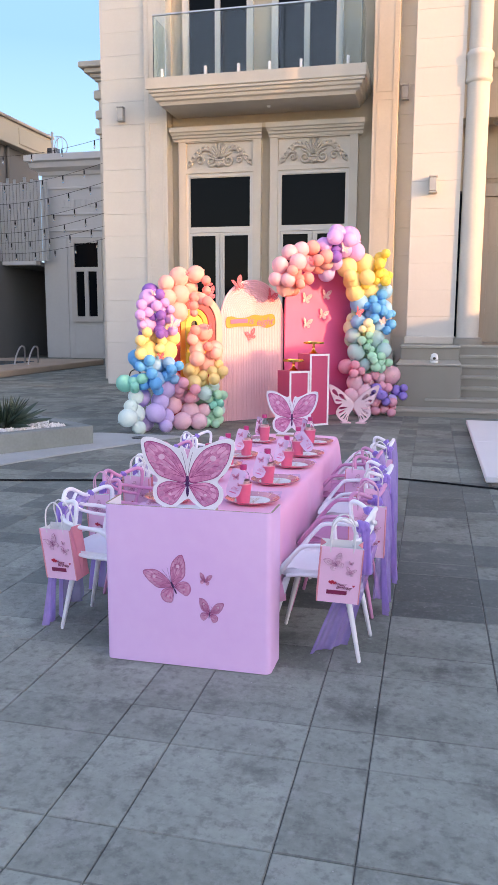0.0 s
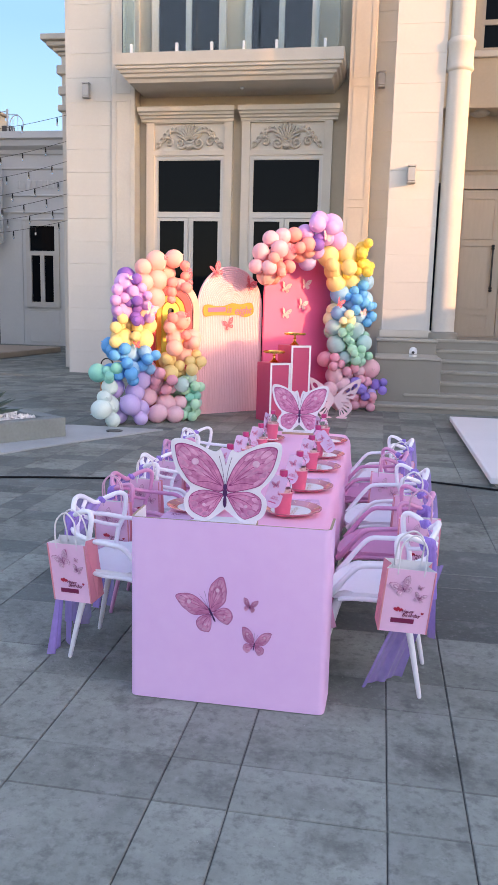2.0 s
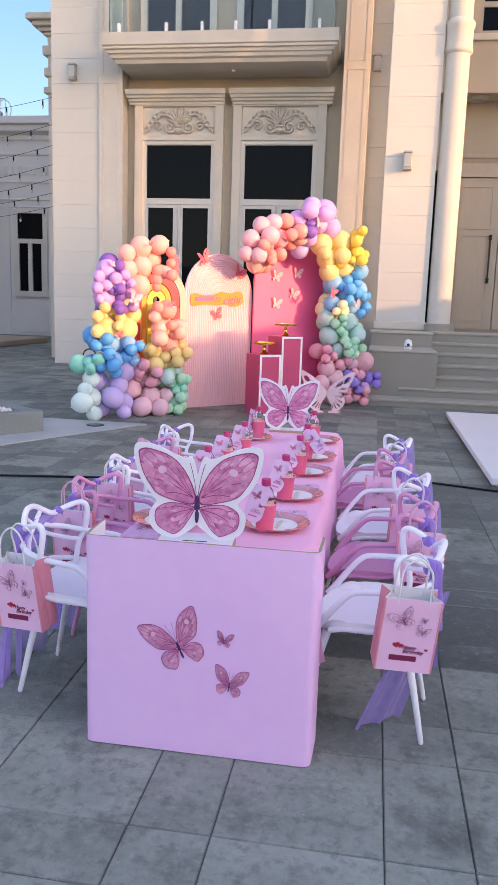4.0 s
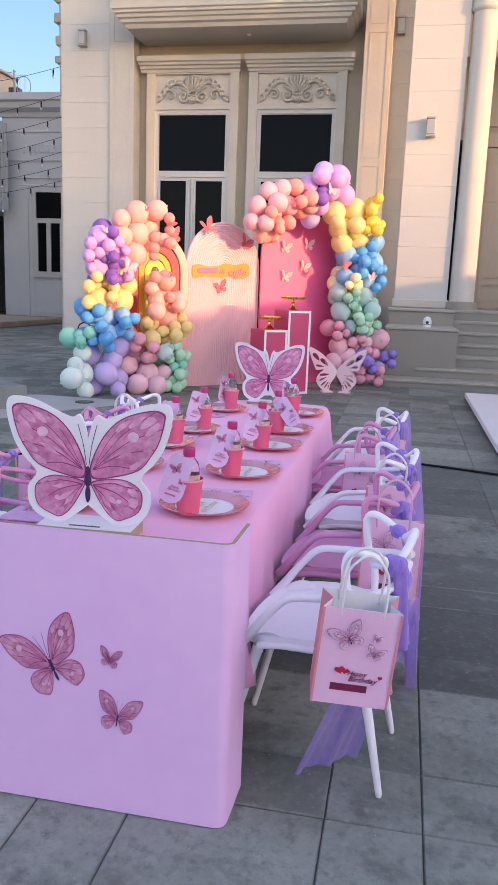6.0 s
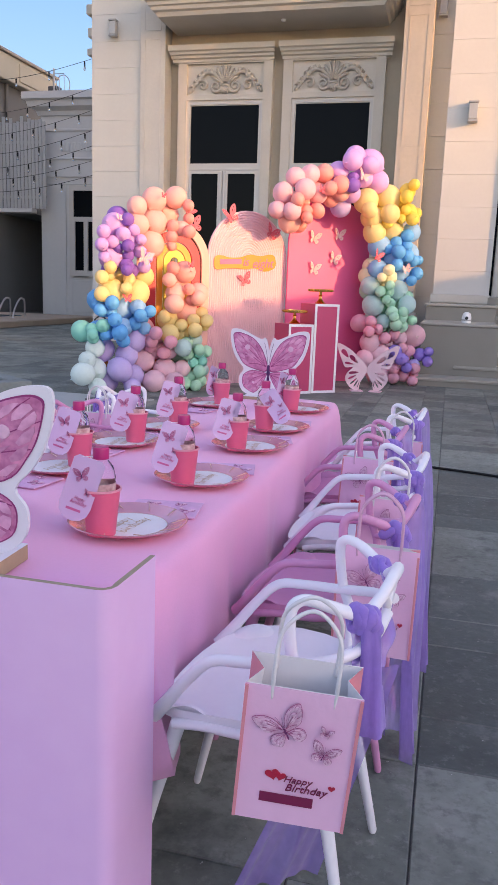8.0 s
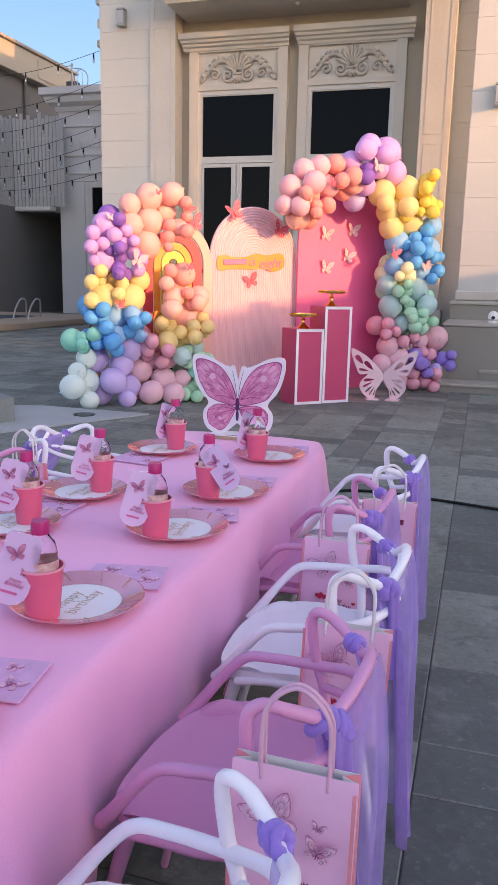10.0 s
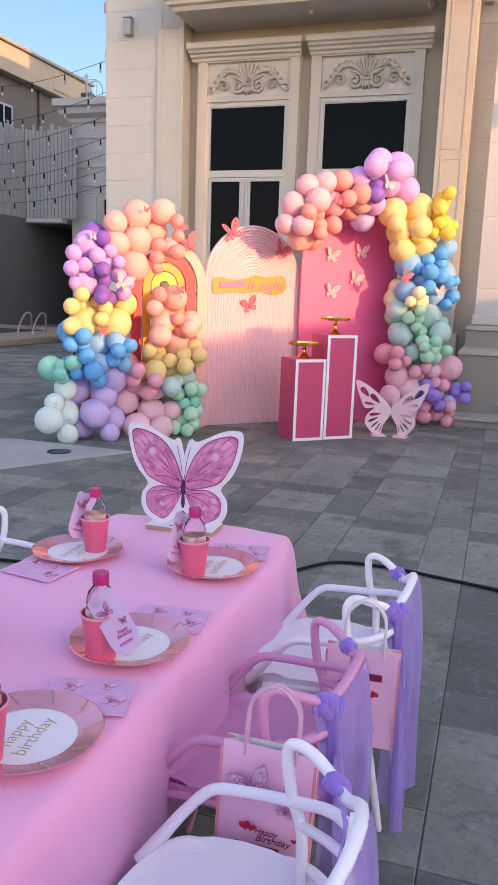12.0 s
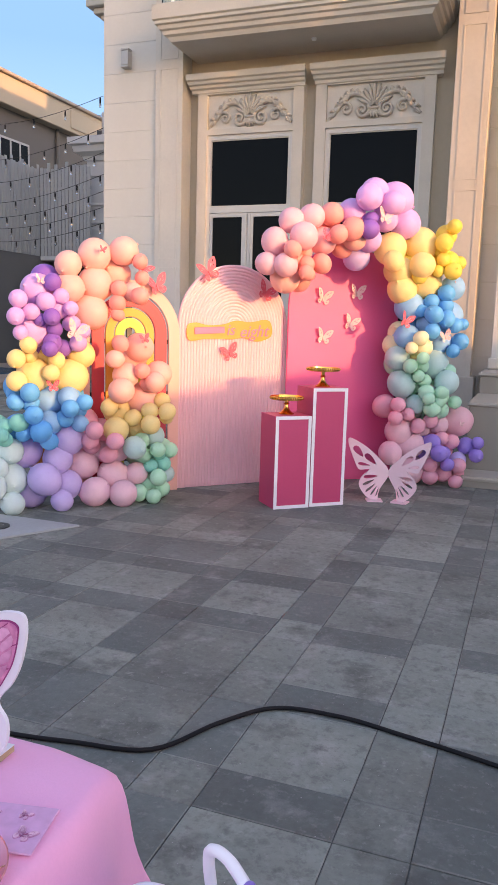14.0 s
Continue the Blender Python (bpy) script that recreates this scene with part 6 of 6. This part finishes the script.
# ---- pedestals and cake stands ----
def pedestal(x, y, turn, h):
    p = thing("pedestal", "square raspberry pedestal with a white framed front", "pedestal", pose(x, y, 0, 0, 0, turn), "pedestals")
    w = 0.280
    part("body", box(-w / 2, w / 2, 0, w, 0, h, 0.002), M_PED, p)
    a = w / 2
    part("front_frame", plate([(-a, 0), (a, 0), (a, h), (-a, h)], 0.004, [[(-a + 0.024, 0.024), (a - 0.024, 0.024), (a - 0.024, h - 0.024), (-a + 0.024, h - 0.024)]]), M_PED_FRAME, p, "white painted border", m=pose(0, -0.0045, 0))
    return p


pedestal(-1.528, 9.146, 41.5, 0.677)
pedestal(-1.317, 9.350, 41.5, 0.876)


def cake_stand(x, y, z, h):
    c = thing("cake_stand", "gold metal cake stand on the pedestal", "cake stand", pose(x, y, z), "cake stands")
    part("base", lathe([(0, 0), (0.055, 0), (0.056, 0.006), (0.048, 0.012), (0.03, 0.026), (0.016, 0.05), (0.014, 0.07), (0.022, 0.078), (0.014, 0.086), (0.014, h), (0, h)], 32), M_GOLD, c, smooth=40)
    part("plate", lathe([(0, h), (0.11, h), (0.120, h + 0.004), (0.122, h + 0.028), (0.119, h + 0.028), (0.117, h + 0.012), (0, h + 0.010)], 44), M_GOLD, c, smooth=30)
    bm = None
    for i in range(44):
        a = 0.1428 * i
        bm = lathe([(0, -0.010), (0.006, 0), (0, 0.010)], 5, bm=bm, at=(0.123 * math.cos(a), 0.123 * math.sin(a), h + 0.016))
    part("beaded_rim", bm, M_GOLD, c)


cake_stand(-1.620, 9.250, 0.677, 0.105)
cake_stand(-1.409, 9.455, 0.876, 0.115)


# ---- cut-out butterfly on the ground ----
def lace_wing(s, size):
    top = [(0.0, 0.10), (0.10, 0.24), (0.25, 0.40), (0.42, 0.52), (0.485, 0.53), (0.475, 0.42), (0.42, 0.25), (0.37, 0.12), (0.33, 0.08), (0.22, 0.09), (0.31, -0.02), (0.34, -0.14), (0.29, -0.25), (0.22, -0.33), (0.12, -0.36), (0.09, -0.20), (0.0, -0.02)]
    drop = lambda cx, cz, l, w, a: [(cx + l * t[0] * math.cos(a) - w * t[1] * math.sin(a), cz + l * t[0] * math.sin(a) + w * t[1] * math.cos(a)) for t in [(math.cos(6.2832 * i / 14), math.sin(6.2832 * i / 14) * (0.35 + 0.65 * (0.5 + 0.5 * math.cos(6.2832 * i / 14)))) for i in range(14)]]
    holes = [drop(0.36, 0.345, 0.095, 0.055, 0.95), drop(0.215, 0.24, 0.10, 0.052, 0.85), drop(0.29, 0.16, 0.075, 0.032, 0.2)]
    holes += [drop(0.205, -0.015, 0.085, 0.038, -0.12), drop(0.225, -0.10, 0.080, 0.029, -0.55), drop(0.20, -0.18, 0.084, 0.025, -0.85), drop(0.155, -0.215, 0.082, 0.020, -1.1), drop(0.115, -0.235, 0.072, 0.013, -1.35)]
    b = plate([(s * x * size * 1.2, z * size) for x, z in smooth_ring(top, 3)], 0.015, [[(s * x * size * 1.2, z * size) for x, z in h] for h in holes])
    return b


lace = thing("butterfly_cutout", "pink board butterfly with teardrop cut-outs standing on the ground", "standee", pose(-0.928, 9.713, 0, 0, 0, 14))
for s, fold in ((-1, 6), (1, -22)):
    wg = part("wing", lace_wing(s, 0.535), M_LACE, lace, m=pose(s * 0.004, 0, 0.199, 0, 0, fold))
    part("foot", box(-0.06, 0.06, -0.05, 0.06, 0, 0.012, 0.002), M_LACE, lace, m=pose(0, 0, 0, 0, 0, fold) @ pose(s * 0.10, 0, 0))


# ---- balloon garlands ----
def balloon_mesh():
    """Inflated latex balloon of radius 1, slightly pear-shaped, neck and knot below."""
    prof = [(0, 1.03)]
    for i in range(1, 16):
        a = math.pi * i / 16.6
        prof.append((math.sin(a) * (1 - 0.03 * math.cos(a)), math.cos(a) * (1.03 if a < 1.57 else 1.08)))
    prof += [(0.10, -1.10), (0.05, -1.15), (0.085, -1.20), (0, -1.21)]
    return lathe(prof, 26)


BALLOON, HUNG = {}, {}


def balloons(g, rg, key, places, backing=0.0):
    """Balloons of one colour on a garland: along the board, height, radius; large ones behind, small ones in front.
    Each settles where it runs least into those already hung.
    backing: chance that a small one has a fuller balloon behind it, closing the gaps."""
    hung = HUNG.setdefault(g.name, [])
    for u, z, r in places:
        r *= 1.07
        base = -0.075 if r < 0.08 else (0.03 if r > 0.106 else -0.02)
        crush = lambda d: sum(max(0.0, 0.94 * (r + r2) - math.hypot(u - u2, z - z2, d - d2)) for u2, d2, z2, r2 in hung) + 0.35 * abs(d - base)
        depth = min((base + 0.012 * k for k in range(-9, 10)), key=crush)
        hung.append((u, depth, z, r))
        q = Euler((rg.uniform(0.6, 2.3), rg.uniform(-0.6, 0.6), rg.uniform(0, 6.28)))
        spots = [Matrix.LocRotScale((u, depth, z), q, (r * rg.uniform(0.96, 1.03), r * rg.uniform(0.96, 1.03), r))]
        if rg.random() < backing:
            spots.append(Matrix.LocRotScale((u + rg.uniform(-0.03, 0.03), 0.12, max(z + rg.uniform(-0.04, 0.04), 0.10)), Euler((2, 0, rg.uniform(0, 6))), (0.10, 0.10, 0.10)))
        for mm in spots:
            if key not in BALLOON:
                BALLOON[key] = part("balloon", balloon_mesh(), LATEX[key], g, m=mm, smooth=180)
            else:
                again(BALLOON[key], g, mm)


GL, GR = pose(-2.904, 8.566, 0, 0, 0, 49.5), pose(-0.70, 10.581, 0, 0, 0, 40.4)
garland, rg = thing("balloon_garland", "pastel rainbow balloon garland curving over the rainbow arch", "balloon garland", GL), random.Random(3)
balloons(garland, rg, "P", ((-0.11, 1.69, 0.085), (0.09, 1.77, 0.105), (0.28, 1.8, 0.094), (-0.11, 1.53, 0.095), (0.09, 1.57, 0.112), (0.27, 1.65, 0.104), (0.06, 1.37, 0.116), (0.42, 1.13, 0.101), (0.2, 1.05, 0.06), (0.3, 0.93, 0.087), (0.4, 1.06, 0.112), (0.56, 0.94, 0.089), (0.48, 0.89, 0.07), (0.23, 0.83, 0.086), (0.44, 0.76, 0.112), (0.33, 1.52, 0.068)))
balloons(garland, rg, "C", ((0.37, 1.73, 0.051), (0.4, 1.62, 0.049), (0.23, 1.54, 0.056), (0.22, 1.44, 0.056), (0.34, 1.49, 0.057), (0.24, 1.16, 0.057), (0.39, 0.97, 0.054), (0.44, 0.87, 0.048), (0.22, 1.36, 0.045)))
balloons(garland, rg, "LI", ((-0.31, 1.51, 0.102), (-0.46, 1.44, 0.056), (-0.48, 1.33, 0.056), (-0.29, 1.43, 0.059), (-0.19, 1.47, 0.049), (-0.19, 1.38, 0.06), (-0.34, 1.23, 0.103), (-0.11, 1.29, 0.055), (-0.03, 1.24, 0.05), (-0.45, 1.22, 0.046), (-0.06, 1.16, 0.055), (-0.38, 1.36, 0.053), (-0.13, 1.39, 0.047)))
balloons(garland, rg, "VI", ((-0.24, 1.56, 0.054), (-0.26, 1.33, 0.054), (-0.22, 1.25, 0.051), (-0.24, 1.16, 0.06), (-0.15, 1.12, 0.055), (-0.28, 1.12, 0.05), (-0.32, 1.31, 0.043)), 0.5)
balloons(garland, rg, "Y", ((-0.48, 1.05, 0.057), (-0.4, 1.14, 0.053), (-0.38, 1.07, 0.05), (-0.21, 1.04, 0.055), (-0.01, 1.08, 0.093), (-0.24, 1.09, 0.082), (-0.48, 0.9, 0.064), (-0.34, 0.93, 0.113), (-0.09, 0.92, 0.118), (-0.26, 0.96, 0.054), (0.16, 0.71, 0.057), (0.25, 0.68, 0.093), (0.21, 0.55, 0.087), (0.34, 0.63, 0.058), (0.45, 0.68, 0.058), (0.56, 0.75, 0.055), (0.56, 0.68, 0.059), (0.39, 0.54, 0.078), (0.43, 0.59, 0.066), (0.6, 0.62, 0.044)))
balloons(garland, rg, "LB", ((-0.24, 0.77, 0.101), (-0.25, 0.61, 0.078), (-0.05, 0.6, 0.056), (-0.14, 0.79, 0.07)))
balloons(garland, rg, "B", ((-0.41, 0.83, 0.061), (-0.49, 0.76, 0.054), (-0.39, 0.75, 0.054), (-0.39, 0.68, 0.06), (-0.1, 0.79, 0.052), (-0.15, 0.72, 0.059), (-0.05, 0.69, 0.06), (-0.16, 0.64, 0.059), (-0.34, 0.57, 0.069), (-0.44, 0.54, 0.047), (-0.27, 0.49, 0.059), (-0.05, 0.76, 0.052), (-0.48, 0.81, 0.05)), 0.4)
balloons(garland, rg, "M", ((-0.47, 0.62, 0.058), (-0.54, 0.59, 0.05), (-0.56, 0.51, 0.047), (-0.6, 0.55, 0.044), (0.58, 0.28, 0.052), (0.54, 0.36, 0.048), (0.48, 0.27, 0.049)), 0.3)
balloons(garland, rg, "W", ((-0.51, 0.22, 0.11), (-0.51, 0.42, 0.082), (-0.62, 0.32, 0.072), (-0.52, 0.07, 0.077), (-0.67, 0.2, 0.099)))
balloons(garland, rg, "LA", ((-0.38, 0.39, 0.11), (-0.18, 0.35, 0.103), (-0.11, 0.48, 0.113), (-0.3, 0.22, 0.108), (-0.12, 0.15, 0.104), (-0.35, 0.1, 0.104), (-0.19, 0.07, 0.071)))
balloons(garland, rg, "PK", ((0.03, 0.56, 0.06), (0.02, 0.48, 0.057), (0.06, 0.43, 0.061), (0.15, 0.53, 0.067), (0.17, 0.48, 0.057), (0.16, 0.37, 0.061)), 0.5)
balloons(garland, rg, "LP", ((0.02, 0.29, 0.105), (0.23, 0.2, 0.107), (0.06, 0.1, 0.102), (0.25, 0.09, 0.092), (0.39, 0.21, 0.079), (0.26, 0.38, 0.078), (0.14, 0.39, 0.077)))
balloons(garland, rg, "G", ((0.4, 0.46, 0.055), (0.5, 0.4, 0.053), (0.63, 0.38, 0.054), (0.42, 0.35, 0.053), (0.57, 0.09, 0.056), (0.39, 0.07, 0.059), (0.48, 0.05, 0.054), (0.51, 0.19, 0.06), (0.48, 0.13, 0.056), (0.59, 0.05, 0.05)), 0.4)
balloons(garland, rg, "MB", ((0.52, 0.48, 0.075), (0.33, 0.42, 0.078), (0.62, 0.19, 0.064)))
garland, rg = thing("balloon_garland", "pastel rainbow balloon garland arching over the fuchsia board", "balloon garland", GR), random.Random(5)
balloons(garland, rg, "PP", ((-1.41, 2.11, 0.09), (-1.54, 1.95, 0.097), (-1.6, 1.78, 0.085), (-1.35, 1.99, 0.098), (-1.24, 2.15, 0.094), (-1.12, 1.98, 0.1), (-1.49, 1.77, 0.083), (0.24, 0.54, 0.128)))
balloons(garland, rg, "P", ((-1.42, 1.69, 0.111), (-0.87, 2.01, 0.086)))
balloons(garland, rg, "C", ((-1.07, 2.18, 0.087), (-0.94, 2.07, 0.085), (-0.92, 1.95, 0.083), (-1.17, 1.8, 0.074), (-1.46, 1.88, 0.063), (-1.46, 1.76, 0.061), (-1.3, 1.79, 0.061), (-1.28, 1.88, 0.061), (-1.38, 1.83, 0.054), (-1.33, 1.72, 0.054), (-1.27, 1.71, 0.044), (-1.06, 2.02, 0.069)), 0.3)
balloons(garland, rg, "LI", ((-0.68, 2.39, 0.101), (-0.8, 2.32, 0.096), (-0.49, 2.35, 0.129), (-0.87, 2.22, 0.1), (-0.61, 2.18, 0.097), (-0.39, 2.16, 0.117), (-0.73, 2.01, 0.089), (-0.6, 2.29, 0.087)))
balloons(garland, rg, "VI", ((-0.76, 2.16, 0.055), (-0.81, 2.07, 0.07)))
balloons(garland, rg, "LA", ((-0.77, 1.88, 0.102), (0.2, 0.22, 0.066)))
balloons(garland, rg, "Y", ((-0.51, 1.96, 0.122), (-0.23, 2.01, 0.132), (-0.43, 1.79, 0.109), (-0.38, 1.64, 0.118), (-0.17, 1.69, 0.12), (-0.57, 1.85, 0.077), (-0.3, 1.83, 0.094)))
balloons(garland, rg, "YS", ((-0.06, 2.08, 0.079), (-0.06, 2.14, 0.057), (-0.14, 2.01, 0.068), (-0.02, 1.88, 0.074), (0.08, 1.87, 0.053), (-0.34, 1.85, 0.057), (-0.21, 1.84, 0.057), (-0.12, 1.88, 0.052), (-0.05, 1.79, 0.066), (-0.3, 1.74, 0.057), (-0.15, 1.79, 0.047), (-0.1, 1.96, 0.058)), 0.3)
balloons(garland, rg, "LB", ((0.07, 1.67, 0.094), (-0.31, 1.5, 0.111), (0.06, 1.43, 0.13), (-0.34, 1.26, 0.095), (-0.01, 1.23, 0.113), (-0.15, 1.37, 0.096)))
balloons(garland, rg, "B", ((-0.05, 1.62, 0.066), (-0.16, 1.55, 0.058), (-0.04, 1.52, 0.058), (-0.2, 1.44, 0.071), (-0.2, 1.31, 0.061), (-0.07, 1.41, 0.066), (0.03, 1.36, 0.059), (0.13, 1.23, 0.067), (0.12, 1.37, 0.048), (0.06, 1.15, 0.054), (-0.26, 1.47, 0.052)), 0.6)
balloons(garland, rg, "YG", ((-0.3, 1.25, 0.058), (-0.23, 1.17, 0.074), (-0.27, 1.16, 0.058), (-0.36, 1.17, 0.047)), 0.5)
balloons(garland, rg, "MB", ((-0.39, 1.08, 0.101), (-0.05, 1.04, 0.122), (-0.34, 0.87, 0.112), (-0, 0.89, 0.098), (-0.22, 0.7, 0.081), (-0.1, 0.76, 0.087)))
balloons(garland, rg, "G", ((-0.35, 1.02, 0.058), (-0.22, 1.02, 0.058), (-0.27, 1.09, 0.048), (-0.27, 0.94, 0.048), (-0.18, 0.9, 0.053), (-0.2, 0.81, 0.059), (-0.08, 0.81, 0.054), (-0.14, 0.67, 0.065), (-0.02, 0.65, 0.065), (0.02, 0.76, 0.06), (0.11, 0.72, 0.054), (0.05, 0.98, 0.054), (0.08, 0.9, 0.049), (-0.08, 0.74, 0.054), (-0.2, 0.76, 0.048)), 0.6)
balloons(garland, rg, "PK", ((-0.42, 0.7, 0.058), (-0.44, 0.59, 0.058), (-0.32, 0.62, 0.053), (-0.22, 0.52, 0.062), (-0.1, 0.56, 0.059), (0.02, 0.41, 0.055), (0.12, 0.38, 0.06), (0.12, 0.29, 0.055), (-0.08, 0.18, 0.06), (-0.07, 0.08, 0.066), (0.06, 0.1, 0.069), (0.13, 0.19, 0.061), (0.2, 0.11, 0.056), (0.11, 0.05, 0.055)), 0.5)
balloons(garland, rg, "LP", ((-0.33, 0.46, 0.108), (-0.44, 0.29, 0.094), (-0.23, 0.35, 0.114), (-0.19, 0.12, 0.124), (0.03, 0.52, 0.082), (-0.08, 0.47, 0.077), (0.03, 0.22, 0.094)))
balloons(garland, rg, "VD", ((-0.07, 0.38, 0.068), (-0.07, 0.3, 0.068), (0.04, 0.28, 0.06), (0.27, 0.34, 0.069), (0.31, 0.27, 0.056), (0.31, 0.38, 0.05), (0.03, 0.2, 0.055)), 0.4)
for m, size, mat_, lab in (
        (GL @ pose(0.43, -0.02, 1.685, 0, 40, 0), 0.13, M_PAPER_CORAL, "coral paper butterfly on peach balloons"),
        (GL @ pose(0.09, -0.14, 1.785, 0, 10, 0), 0.06, M_PAPER_CORAL, "tiny coral paper butterfly on a peach balloon"),
        (GL @ pose(-0.11, -0.16, 1.22, 0, 20, 0), 0.17, M_PAPER_PALE, "pink paper butterfly on violet balloons"),
        (GL @ pose(-0.25, -0.12, 0.855, -25, 0, 0), 0.105, M_PAPER_CORAL, "coral paper butterfly on a blue balloon"),
        (GL @ pose(0.405, -0.12, 1.187, 0, -12, 0), 0.09, M_PAPER_CORAL, "coral paper butterfly on a peach balloon"),
        (GL @ pose(-0.32, -0.10, 1.56, -30, 10, 0), 0.085, M_PAPER_PALE, "pink paper butterfly on a lilac balloon"),
        (GR @ pose(-0.437, -0.13, 1.37, 0, 20, 10), 0.155, M_PAPER_CORAL, "red paper butterfly on blue balloons"),
        (GR @ pose(-0.05, -0.14, 1.258, 0, -20, 0), 0.13, M_PAPER_PALE, "pink paper butterfly on a blue balloon"),
        (GR @ pose(-0.668, -0.13, 2.162, -10, 10, 0), 0.16, M_PAPER_PALE, "pink paper butterfly on lilac balloons"),
        (GR @ pose(-1.163, -0.13, 1.99, -10, 15, 0), 0.11, M_PAPER_CORAL, "coral paper butterfly on peach balloons"),
        (GR @ pose(0.05, -0.10, 1.686, 0, 10, 0), 0.06, M_PAPER_PALE, "small pink paper butterfly on a pale blue balloon"),
        (GR @ pose(0.176, -0.12, 0.529, 0, 10, 0), 0.055, M_PAPER_PALE, "tiny pink paper butterfly on a pale balloon")):
    paper_butterfly(m, size, mat_, lab, 0.4)
lan = thing("lantern", "amber woven lantern standing behind the balloons", "lantern", pose(-3.542, 8.94, 0))
part("shade", lathe([(0, 0), (0.065, 0), (0.08, 0.05), (0.08, 0.48), (0.06, 0.56), (0, 0.56)], 16), M_ORANGE, lan)
part("handle", tube(spline([(-0.08, 0, 0.56), (-0.06, 0, 0.64), (0, 0, 0.67), (0.06, 0, 0.64), (0.08, 0, 0.56)], 4), 0.008, 6), M_BLACK, lan)


# ---- ground and pavers ----
bm = bmesh.new()
vq = [bm.verts.new(c) for c in ((-1500, -1500, -0.006), (1500, -1500, -0.006), (1500, 1500, -0.006), (-1500, 1500, -0.006))]
bm.faces.new(vq)
solid("ground", bm, M_GROUND, "dark sand bed under the paving", "ground", kind="structure")
floor = thing("pavement", "grey concrete pavers in large and small squares", "pavement", kind="structure")
PITCH_X, PITCH_Y, OX, OY, GAP = 0.598, 0.598, -0.33, 2.090, 0.0027
SHAPES = {}


def paver_data(w, d):
    """Corners and faces of a paver with worn edges, its top at z = 0."""
    e, h = 0.0028, 0.0025
    ring = lambda i, z: [(i, i, z), (w - i, i, z), (w - i, d - i, z), (i, d - i, z)]
    v = ring(0, -0.03) + ring(0, -h) + ring(e, 0)
    f = [(8, 9, 10, 11)]
    for k in (0, 4):
        f += [(k + i, k + (i + 1) % 4, k + 4 + (i + 1) % 4, k + 4 + i) for i in range(4)]
    return v, f


rg = random.Random(11)
vs, fs_, slate = [], [], []
count = 0
for i in range(-28, 16):
    for j in range(-26, 38):
        X, Y = OX + PITCH_X * i, OY + PITCH_Y * j
        for w, d, dx, dy in ((0.2, 0.2, 0, 0), (PITCH_X - 0.2, 0.2, 0.2, 0), (0.2, PITCH_Y - 0.2, 0, 0.2), (PITCH_X - 0.2, PITCH_Y - 0.2, 0.2, 0.2)):
            x, y, z = X + dx + GAP / 2, Y + dy + GAP / 2, rg.uniform(-0.0012, 0.0008)
            w2, d2 = w - GAP, d - GAP
            oblong = abs(w - d) > 0.1
            # slab tones mix at random, but darken past y = 2.4 to imitate shade
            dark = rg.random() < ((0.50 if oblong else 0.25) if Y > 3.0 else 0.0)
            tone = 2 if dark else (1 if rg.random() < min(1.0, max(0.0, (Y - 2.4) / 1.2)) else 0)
            near = -1.75 < x < 0.9 and 0.95 < y < 7.6 and count < 300 and not (TX0 - 0.05 < x < TX1 - 0.2 and 2.75 < y < 4.6)
            if near:
                key = (round(w, 3), round(d, 3), tone)
                if key not in SHAPES:
                    v, f = paver_data(w2, d2)
                    me = bpy.data.meshes.new("paver")
                    me.from_pydata(v, [], f)
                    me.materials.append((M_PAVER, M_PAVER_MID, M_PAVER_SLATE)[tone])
                    me.materials.append(M_PAVER_EDGE)
                    me.polygons.foreach_set("material_index", [0] * 5 + [1] * 4)
                    SHAPES[key] = me
                o = new("paver", SHAPES[key])
                o.parent = floor
                o.location = (x, y, z)
                count += 1
            else:
                v, f = paver_data(w2, d2)
                k = len(vs)
                vs += [(a + x, b_ + y, c + z) for a, b_, c in v]
                fs_ += [tuple(k + q for q in g) for g in f]
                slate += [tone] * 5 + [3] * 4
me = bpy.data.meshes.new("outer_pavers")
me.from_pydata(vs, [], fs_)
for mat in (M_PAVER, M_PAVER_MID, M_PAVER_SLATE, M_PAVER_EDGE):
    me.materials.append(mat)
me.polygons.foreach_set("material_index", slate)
far = new("outer_pavers", me)
far.parent = floor
tagged(far, kind="stuff")
